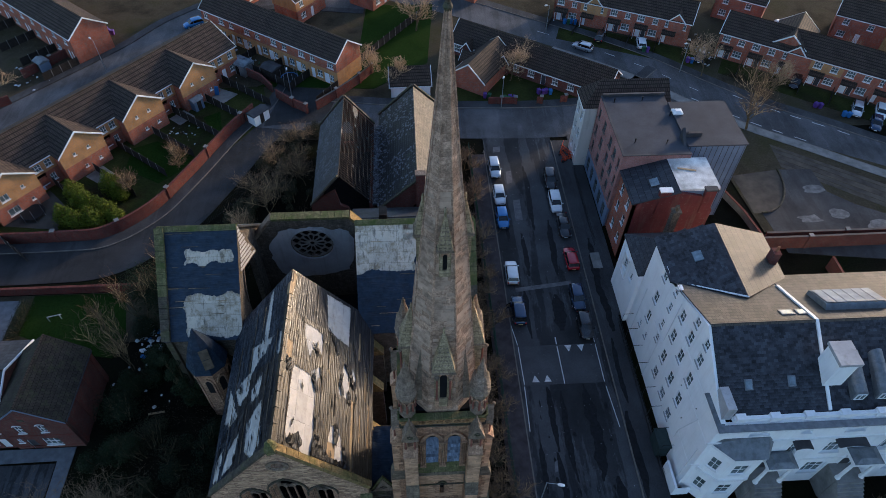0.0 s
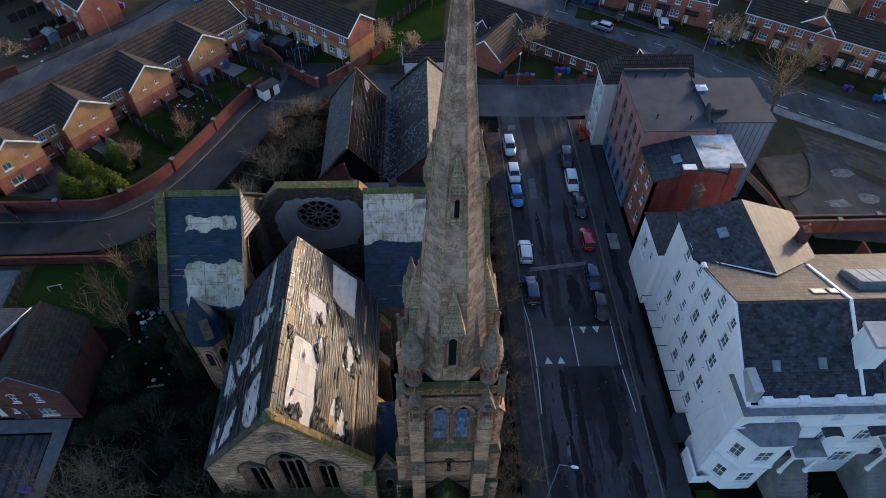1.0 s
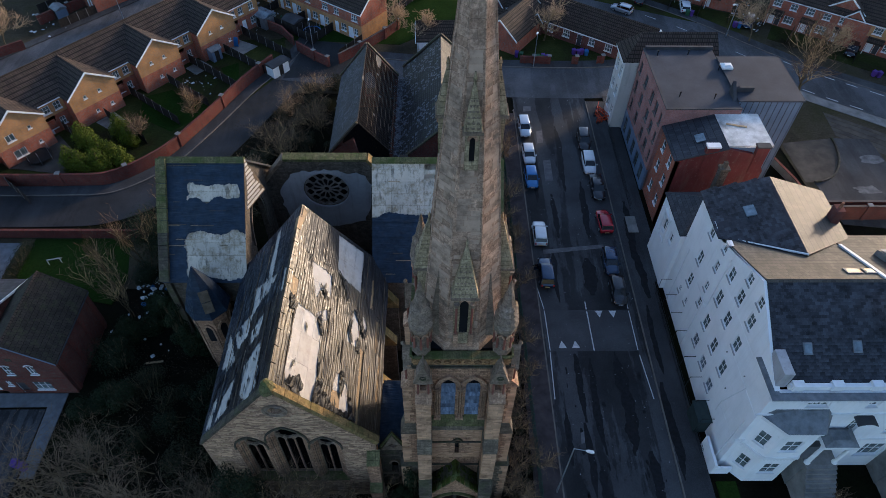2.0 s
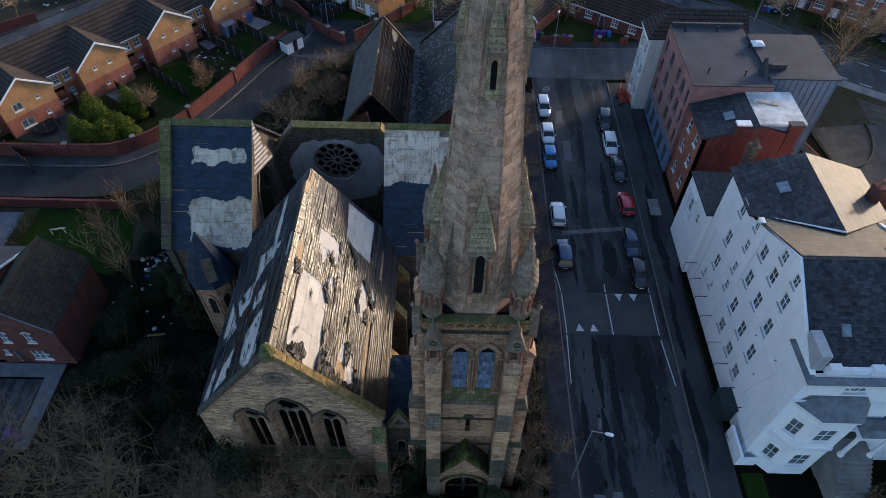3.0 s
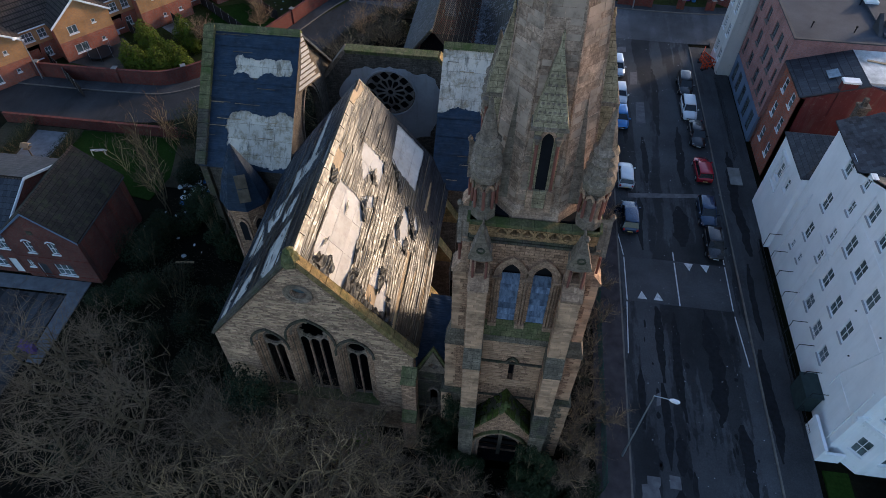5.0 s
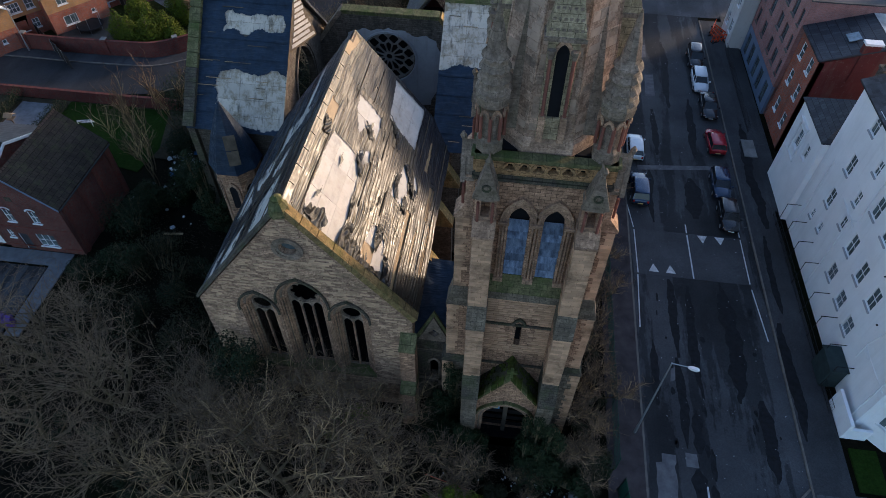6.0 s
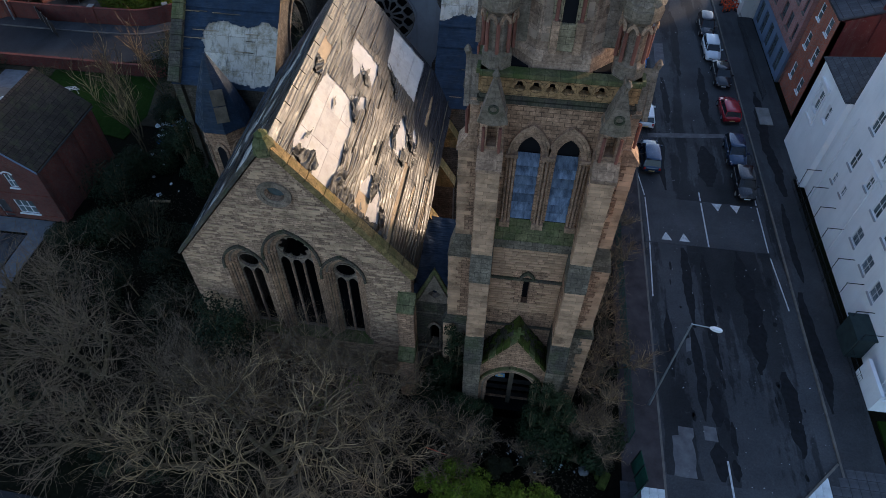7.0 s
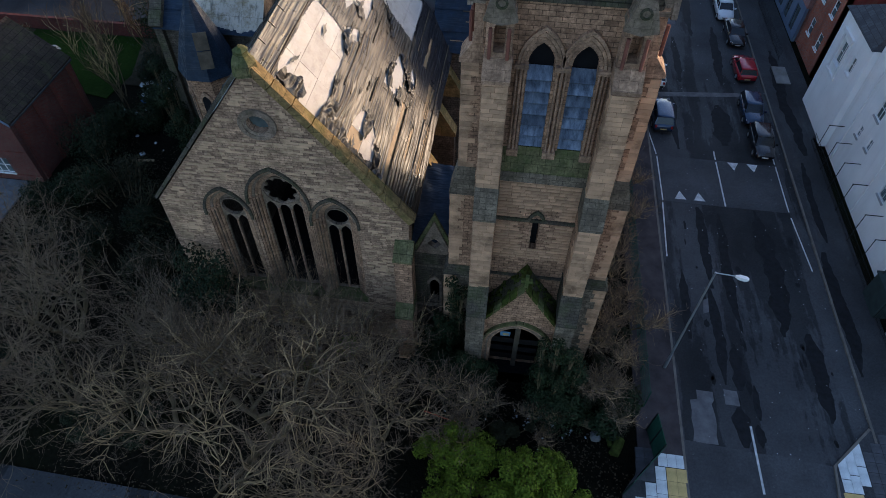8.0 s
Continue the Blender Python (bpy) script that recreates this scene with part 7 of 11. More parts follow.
# ---- the white terrace ----
def white_terrace():
    ob = thing("white_terrace", "tall white rendered Victorian terrace with slate roofs", "terrace", (40, 34, 0), world=True)
    X, Y0, Y1, X1 = 27.3, 24.0, 45.6, 66.0
    m = wall_at((X, Y1), (X, Y0))
    big = [(41.6, 13.7, 1.0, 1.75), (41.6, 9.7, 1.0, 1.75), (41.5, 6.2, 1.0, 1.75), (35.95, 14.1, 1.0, 1.6), (35.9, 10.5, 1.05, 1.8), (35.8, 6.5, 1.05, 1.9),
           (33.5, 16.7, 0.85, 1.2), (33.4, 14.1, 1.0, 1.6), (33.4, 10.5, 1.05, 1.8), (33.1, 6.4, 1.05, 1.9), (30.9, 16.8, 0.85, 1.2), (30.7, 14.2, 1.0, 1.6), (30.6, 10.6, 1.05, 1.8), (30.5, 6.6, 1.05, 1.9),
           (38.6, 14.9, 0.7, 1.3), (38.5, 12.3, 0.7, 1.3), (38.5, 9.2, 0.7, 1.3), (38.3, 6.8, 0.7, 1.2), (35.8, 3.4, 1.1, 1.5), (33.1, 3.3, 1.1, 1.5), (30.7, 3.1, 1.1, 1.5), (42.5, 3.7, 0.6, 1.0), (40.5, 4.0, 0.6, 1.0)]
    side = [(Y1 - y, z, w, h) for y, z, w, h in big]
    wall = part("side_wall", plate([(0, 0), (Y1 - Y0, 0), (Y1 - Y0, 14.5), (Y1 - 25.2, 15.0), (Y1 - 32, 18.95), (Y1 - 39.9, 15.25), (0, 15.25)], [hole(w) for w in side], 0.45, m), WHITE, ob, "white painted side wall with sash windows")
    for i, w in enumerate(side):
        low = w[1] < 4.2
        window(wall, m, *w, bars=(1, 1), inset=0.09, pane=GLASS_SKY if low else GLASS, slim=0.055, sill_mat=PLASTER_OLD)
        if low and w[2] > 1:
            bm = bmesh.new()
            for k in range(6):
                x = w[0] - w[2] / 2 + w[2] * (k + 0.5) / 6
                tube(bm, m @ Vector((x, 0.06, w[1])), m @ Vector((x, 0.06, w[1] + w[3])), 0.015, n=4)
            part("window_grille", bm, STEEL, wall)
    # render bands, rainwater pipes and iron stays
    for pts in (((Y1 - 36.8, 15.8), (Y1 - 36.8, 9.0), (Y1 - 37.6, 8.4), (Y1 - 37.6, 0.2)), ((Y1 - 43.8, 9.2), (Y1 - 43.8, 0.2)), ((Y1 - 26.6, 10.8), (Y1 - 28.0, 5.5), (Y1 - 28.0, 3.8)), ((Y1 - 24.6, 8.5), (Y1 - 24.6, 0.3)), ((Y1 - 39.9, 8.5), (Y1 - 36.8, 8.4))):
        bm = bmesh.new()
        for a, b in zip(pts, pts[1:]):
            tube(bm, m @ Vector((a[0], -0.09, a[1])), m @ Vector((b[0], -0.09, b[1])), 0.055)
        part("rainwater_pipe", bm, WHITE_TRIM, wall)
    for y in (44.6, 42.4, 40.0, 37.6, 34.4, 32.0, 29.4, 27.4):
        bm = bmesh.new()
        tube(bm, (X, y, 3.0), (X - 1.25, y, 3.0), 0.035, n=5), tube(bm, (X - 1.2, y, 3.0), (X - 1.2, y, 0.1), 0.03, n=5)
        part("iron_stay", bm, IRON, wall)
    for y, z in ((31.0, 9.5), (27.6, 11.0), (28.6, 7.0)):
        part("vent_cap", tube(bmesh.new(), (X, y, z), (X - 0.1, y, z), 0.06, n=8), IRON, wall)
    for u0, u1, z in ((Y1 - 30.2, Y1 - 24.2, 10.3), (Y1 - 28, Y1 - 24.2, 5.0), (Y1 - 36.4, Y1 - 28, 13.3)):
        part("render_band", box(bmesh.new(), u0, u1, -0.035, 0.002, z, z + 0.1, m), WHITE, wall)
    # front
    mf = wall_at((X, Y0), (X1, Y0))
    fw = []
    for k in range(4):
        b = k * 9.3
        fw += [(4.3 + b, 12.3, 1.9, 1.35), (8.9 + b, 12.3, 0.95, 1.3), (9.2 + b, 7.6, 1.1, 2.2)]
        if k:
            fw += [(4.1 + b, 7.4, 2.0, 2.4), (4.1 + b, 2.4, 2.2, 2.6)]
    fw = [w for w in fw if w[0] + w[2] / 2 < X1 - X]
    front = part("front_wall", plate(rect(0.452, X1 - X, 0, 14.5), [hole(w) for w in fw], 0.45, mf), WHITE, ob, "white stucco front with hooded windows")
    for w in fw:
        window(front, mf, *w, bars=(2 if w[2] > 1.5 else 1, 1), inset=0.2)
    bm = bmesh.new()
    for z0, z1, d in ((14.2, 14.5, 0.55), (13.95, 14.2, 0.35), (11.0, 11.2, 0.12), (6.0, 6.2, 0.12)):
        box(bm, -0.3, X1 - X, -d, 0.0, z0, z1, mf)
    for i in range(60):
        box(bm, 0.1 + i * 0.45, 0.28 + i * 0.45, -0.5, -0.3, 13.95, 14.2, mf)
    cor = part("cornice", bm, WHITE_TRIM, front, "white bracketed cornice")
    bm = boxes((X - 0.35, X1, Y0 - 0.6, Y0 + 0.1, 14.5, 14.58), (X - 0.45, X + 0.35, Y0 - 0.6, Y0 + 3.4, 14.5, 14.6))
    part("gutter", bm, LEAD, cor, "grey lead gutter")
    part("parapet", boxes((X + 1.1, X1, Y0 + 0.35, Y0 + 0.7, 14.58, 15.1)), WHITE_TRIM, front)
    for x in (28.6, 31.8, 35.0, 38.4, 41.8, 45.0, 48.0):
        part("parapet_block", boxes((x, x + 0.9, Y0 + 0.22, Y0 + 0.82, 14.6, 15.35)), WHITE_TRIM, front)
    part("end_block", boxes((X + 0.1, X + 0.95, Y0 + 0.6, Y0 + 2.9, 14.6, 16.6)), PLASTER_OLD, ob, "stained end chimney block")
    # roof one: shaded front slope dark, sunlit back slope tan, painted in colour
    yr, zr, ye, ze = 32.0, 18.95, 24.9, 14.75
    yb, zb = 40.5, 15.0

    def front_on(x, t, h=0.0):
        return Vector((x, yr + (ye - yr) * t, zr + (ze - zr) * t + h))

    def back_on(x, t, h=0.0):
        return Vector((x, yr + (yb - yr) * t, zr + (zb - zr) * t + h))
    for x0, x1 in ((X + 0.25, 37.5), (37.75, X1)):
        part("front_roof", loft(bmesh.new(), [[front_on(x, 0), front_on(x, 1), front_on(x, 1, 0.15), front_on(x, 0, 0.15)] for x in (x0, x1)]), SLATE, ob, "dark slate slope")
        part("back_roof", loft(bmesh.new(), [[back_on(x, 0), back_on(x, 1), back_on(x, 1, 0.15), back_on(x, 0, 0.15)] for x in (x0, x1)]), SLATE_TAN, ob, "slate slope painted sunlit tan")
    bm = bmesh.new()
    loft(bm, [[front_on(x, 0, 0.1), front_on(x, 1, 0.1), front_on(x, 1, 0.34), front_on(x, 0, 0.34)] for x in (37.48, 37.77)])
    loft(bm, [[back_on(x, 0, 0.1), back_on(x, 0.75, 0.1), back_on(x, 0.75, 0.34), back_on(x, 0, 0.34)] for x in (37.48, 37.77)])
    part("party_parapet", bm, WHITE_TRIM, ob, "white party wall coping")
    part("ridge", loft(bmesh.new(), [[(x, yr - 0.2, zr + 0.1), (x, yr + 0.2, zr + 0.1), (x, yr, zr + 0.3)] for x in (X + 0.2, X1)]), SLATE_TAN, ob)

    def skylight(x, t, on, w=0.75, h=1.0):
        a, b = on(x, t, 0.16), on(x, t + 0.12, 0.16)
        d = (b - a).normalized()
        nrm = Vector((1, 0, 0)).cross(d)
        nrm = nrm if nrm.z > 0 else -nrm
        bm = bmesh.new()
        loft(bm, [[a + Vector((q, 0, 0)) - nrm * 0.05, a + Vector((q, 0, 0)) + nrm * 0.1, a + d * h + Vector((q, 0, 0)) + nrm * 0.1, a + d * h + Vector((q, 0, 0)) - nrm * 0.05] for q in (-w / 2, w / 2)])
        s = part("skylight", bm, LEAD, ob, "small framed roof window")
        bm = bmesh.new()
        loft(bm, [[a + d * 0.12 + Vector((q, 0, 0)) + nrm * 0.105, a + d * 0.12 + Vector((q, 0, 0)) + nrm * 0.12, a + d * (h - 0.12) + Vector((q, 0, 0)) + nrm * 0.12, a + d * (h - 0.12) + Vector((q, 0, 0)) + nrm * 0.105] for q in (-w / 2 + 0.1, w / 2 - 0.1)])
        part("pane", bm, GLASS_SKY, s)
    skylight(30.3, 0.62, front_on), skylight(34.4, 0.6, front_on)
    skylight(35.6, 0.12, back_on, 1.3, 0.9), skylight(37.0, 0.12, back_on, 0.9, 0.9), skylight(46.8, 0.1, back_on, 1.6, 1.0)
    # big lantern light behind the ridge
    lan = part("roof_lantern", loft(bmesh.new(), [[(x, 33.2, 17.9), (x, 36.6, 16.4), (x, 36.6, 17.6), (x, 34.0, 18.9)] for x in (39.6, 45.8)]), LEAD, ob, "long glazed roof lantern")
    for i in range(6):
        x0 = 39.75 + i * 1.0
        part("pane", loft(bmesh.new(), [[(x, 34.1, 18.92), (x, 36.5, 17.72), (x, 36.5, 17.75), (x, 34.1, 18.95)] for x in (x0, x0 + 0.9)]), FROST, lan)
    # chimney and barrel dormers
    ch = part("chimney", boxes((37.2, 39.0, 26.8, 29.0, 15.5, 19.6)), WHITE, ob, "broad white rendered chimney stack")
    part("cap", boxes((37.05, 39.15, 26.65, 29.15, 19.6, 19.95)), PLASTER_OLD, ch, "lichened chimney top")
    for x in (40.3, 42.6, 49.5, 51.9):
        bm = bmesh.new()
        arc = [(0.62 * math.cos(math.pi * i / 10), 0.62 * math.sin(math.pi * i / 10)) for i in range(11)]
        loft(bm, [[(x + a, y, z0 + 0.75 + b) for a, b in arc] + [(x - 0.62, y, z0), (x + 0.62, y, z0)] for y, z0 in ((25.6, 15.4), (29.2, 16.9))])
        dm = part("dormer", bm, LEAD, ob, "barrel roofed lead dormer")
        bm = bmesh.new()
        for y in (26.4, 27.2, 28.0):
            k = (y - 25.6) / 3.6 * 1.5
            tri = [[(x + r * math.cos(math.pi * i / 10), y + q, 16.15 + k + r * math.sin(math.pi * i / 10)) for i in range(11)] for r, q in ((0.62, 0), (0.66, 0), (0.66, 0.06), (0.62, 0.06))]
            loft(bm, tri, caps=False)
        part("lead_roll", bm, LEAD, dm)
        part("window_frame", boxes((x - 0.45, x + 0.45, 25.52, 25.6, 15.5, 15.58), (x - 0.45, x - 0.38, 25.52, 25.6, 15.58, 16.35), (x + 0.38, x + 0.45, 25.52, 25.6, 15.58, 16.35), (x - 0.45, x + 0.45, 25.52, 25.6, 16.35, 16.42), (x - 0.03, x + 0.03, 25.52, 25.6, 15.58, 16.35)), FRAME_WHITE, dm)
        part("pane", boxes((x - 0.4, x + 0.4, 25.57, 25.59, 15.55, 16.4)), GLASS, dm)
    # roof two: cross roof with its ridge running back
    xr, z2 = 33.4, 17.2
    west, east = (27.1, 15.2), (39.6, 15.2)
    bm = loft(bmesh.new(), [[(xr, y, z2), (west[0], y, west[1]), (west[0], y, west[1] + 0.16), (xr, y, z2 + 0.16)] for y in (36.2, 46.4)])
    cut = [v for v in bm.verts if v.co.y < 40 and v.co.x < 30]
    for v in cut:
        v.co.y = 40.0
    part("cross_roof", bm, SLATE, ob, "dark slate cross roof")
    # east side of the cross roof coloured as sunlit
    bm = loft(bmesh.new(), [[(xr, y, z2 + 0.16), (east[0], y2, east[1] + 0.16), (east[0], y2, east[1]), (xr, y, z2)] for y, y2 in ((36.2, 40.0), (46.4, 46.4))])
    part("cross_roof", bm, SLATE_TAN, ob, "slate cross roof painted sunlit tan")
    part("flashing", tube(bmesh.new(), (27.6, 40.0, 15.4), (33.4, 36.2, 17.4), 0.1, n=5), WHITE_TRIM, ob, "white valley flashing")
    bm = bmesh.new()
    loft(bm, [[(30.0, 41.8, 16.35), (30.0, 43.1, 16.35), (30.0, 43.1, 16.45), (30.0, 41.8, 16.45)], [(30.9, 41.8, 16.63), (30.9, 43.1, 16.63), (30.9, 43.1, 16.75), (30.9, 41.8, 16.75)]])
    part("skylight", bm, GLASS_SKY, ob, "pale roof window")
    back = wall_at((X1, 40.3), (27.3, 40.3))
    part("rear_wall", boxes((39.5, X1, 40.0, 40.45, 0, 15.0), (27.75, 39.5, 45.2, 45.65, 0, 15.2), (39.1, 39.5, 40.5, 45.2, 0, 15.2), (X1 - 0.4, X1, 24.5, 40.0, 0, 15.0)), WHITE, ob)
    st = part("chimney", boxes((38.3, 39.1, 41.6, 42.6, 14, 17.3)), BRICK_DARK, ob, "small brick stack")
    part("pot", lathe(bmesh.new(), 38.7, 42.1, [(0.16, 17.3), (0.13, 18.0)], 8), TERRACOTTA, st)
    # low wing towards the far end, with its own hipped roof
    wx, wy0, wy1, wz = 26.8, 45.65, 52.2, 9.3
    mw = wall_at((wx, wy1), (wx, wy0))
    ww = [(2.2, 5.4, 1.2, 2.0), (4.6, 6.0, 0.9, 1.5)]
    wing = part("wing_wall", plate(rect(0, wy1 - wy0, 0, wz), [hole(w) for w in ww], 0.4, mw), WHITE, ob)
    for w in ww:
        window(wing, mw, *w, inset=0.18)
    bm = bmesh.new()
    for s in (-1, 1):
        box(bm, 2.2 + s * 0.85 - 0.12, 2.2 + s * 0.85 + 0.12, -0.1, 0, 4.6, 7.9, mw)
    box(bm, 1.1, 3.3, -0.22, 0, 7.9, 8.2, mw), box(bm, 1.1, 3.3, -0.16, 0, 4.4, 4.6, mw)
    part("window_surround", bm, WHITE_TRIM, wing, "moulded stucco surround")
    part("wing_wall", boxes((wx + 0.4, 36, wy1 - 0.4, wy1, 0, wz)), WHITE, ob)
    part("wing_wall", boxes((wx + 0.4, X + 0.6, wy0 - 0.0, wy0 + 0.35, 0, wz)), WHITE, ob)
    bm = bmesh.new()
    vs = [bm.verts.new(p) for p in ((wx - 0.25, wy0 - 0.1, wz), (wx - 0.25, wy1 + 0.25, wz), (36, wy1 + 0.25, wz), (36, wy0 - 0.1, wz), (30.2, 49.0, 11.7), (36, 49.0, 11.7))]
    for q in ((0, 1, 4), (1, 2, 5, 4), (2, 3, 5), (3, 0, 4, 5), (3, 2, 1, 0)):
        bm.faces.new([vs[i] for i in q[::-1]])
    part("wing_roof", bm, SLATE, ob, "low hipped slate roof")
    # canted bay
    bx0, bx1, by = 27.85, 33.5, 22.5
    path = [(bx0, Y0), (29.4, by), (32.4, by), (bx1, Y0)]
    bay = None
    for k, (a, b) in enumerate(zip(path, path[1:])):
        mb = wall_at(a, b)
        ln = math.dist(a, b)
        wins = [(ln / 2, z, 1.0 if k != 1 else 1.5, h) for z, h in ((6.8, 2.1), (2.0, 2.1))]
        pan = part("bay", plate(rect(0, ln, 0, 10.8), [hole(w) for w in wins], 0.2, mb), WHITE, front, "canted white bay window")
        for w in wins:
            window(pan, mb, *w, inset=0.08)
        box_b = bmesh.new()
        part("bay_cornice", box(bmesh.new(), -0.05, ln + 0.05, -0.16, 0, 10.4, 10.8, mb), WHITE_TRIM, pan)
        box(box_b, -0.05, ln + 0.05, -0.14, 0, 5.4, 5.7, mb)
        for i in range(int(ln / 0.3)):
            box(box_b, 0.08 + i * 0.3, 0.2 + i * 0.3, -0.13, 0, 5.15, 5.4, mb)
        part("bay_moulding", box_b, WHITE_TRIM, pan)
    bm = bmesh.new()
    loft(bm, [[(x, y, 10.8) for x, y in ((bx0 - 0.2, Y0), (29.3, by - 0.25), (32.5, by - 0.25), (bx1 + 0.2, Y0))], [(x, y, 11.9) for x, y in ((bx0 + 0.6, Y0), (29.7, Y0 - 0.15), (32.1, Y0 - 0.15), (bx1 - 0.6, Y0))]])
    part("bay_roof", bm, LEAD, front, "grey lead bay roof")
    # columned porches and curved hoods
    for px in (35.0, 43.6, 52.9):
        por = part("porch", boxes((px - 1.5, px + 1.5, 22.2, Y0, 7.9, 8.35)), WHITE_TRIM, front, "white columned porch")
        part("porch_roof", loft(bmesh.new(), [ring(px, 23.1, 8.35, 2.1, 4, 0.5, 1.3), ring(px, 23.1, 8.75, 1.1, 4, 0.5, 0.6)]), LEAD, por)
        for s in (-1.25, 1.25):
            part("column", lathe(bmesh.new(), px + s, 22.5, [(0.26, 4.4), (0.26, 4.6), (0.19, 4.7), (0.16, 7.6), (0.25, 7.75), (0.27, 7.9)], 12), WHITE_TRIM, por)
        for i in range(14):
            part("step", boxes((px - 1.4, px + 1.4, 22.2 - (i + 1) * 0.3, 22.2 - i * 0.3, 0, 4.35 - i * 0.31)), CONCRETE, por)
        part("landing", boxes((px - 1.5, px + 1.5, 22.2, Y0, 0, 4.4)), CONCRETE, por)
        door(front, mf @ Matrix.Translation((0, -0.2, 4.4)), px - X, 1.2, 2.6, FRAME_DARK, 0.15)
    for hx, w in ((36.5, 1.7), (41.4, 3.0), (45.8, 1.7), (50.7, 3.0)):
        arc = [(hx + w / 2 * t, 10.6 + 0.35 * (1 - t * t)) for t in [i / 6 - 1 for i in range(13)]]
        bm = bmesh.new()
        loft(bm, [[(x, y, z) for x, z in arc] + [(x, y, z - 0.15) for x, z in reversed(arc)] for y in (Y0 - 0.9, Y0)])
        part("window_hood", bm, LEAD_DARK, front, "curved dark lead window hood")
    # area wall, sheds and railings beside the side wall
    return ob


TERRACOTTA = plain("terracotta pot", (0.30, 0.13, 0.07), 0.85)
white_terrace()


def iron_railing(pts, h, name="railing", label="black iron railing along a sunken area", gap=0.16, z=0.12):
    rl = thing(name, label, "railing", (*pts[0], 0), world=True)
    for a, b in zip(pts, pts[1:]):
        bm = bmesh.new()
        for zz in (z + 0.15, z + h - 0.1):
            tube(bm, (*a, zz), (*b, zz), 0.022, n=4)
        n = int(math.dist(a, b) / gap)
        for i in range(n + 1):
            x, y = a[0] + (b[0] - a[0]) * i / n, a[1] + (b[1] - a[1]) * i / n
            tube(bm, (x, y, z), (x, y, z + h), 0.012, 0.006, n=4)
        tagged(part("rail_panel", bm, IRON, rl), kind="stuff")
    return rl


iron_railing([(26.15, 46), (26.15, 40), (26.15, 34), (26.15, 29.5), (26.15, 25)], 1.1)
solo("garden_shed", boxes((25.95, 27.2, 27.4, 29.6, 0.1, 2.3), (25.85, 27.25, 27.3, 29.7, 2.3, 2.42)), plain("dark green shed paint", (0.03, 0.045, 0.045), 0.7), "dark green shed against the white wall", "shed")
solo("area_wall", boxes((26.5, 26.75, 23.2, 26.2, 0, 1.9), (26.75, 28.3, 23.2, 23.42, 0, 1.3)), WHITE, "low white rendered boundary wall", "wall")


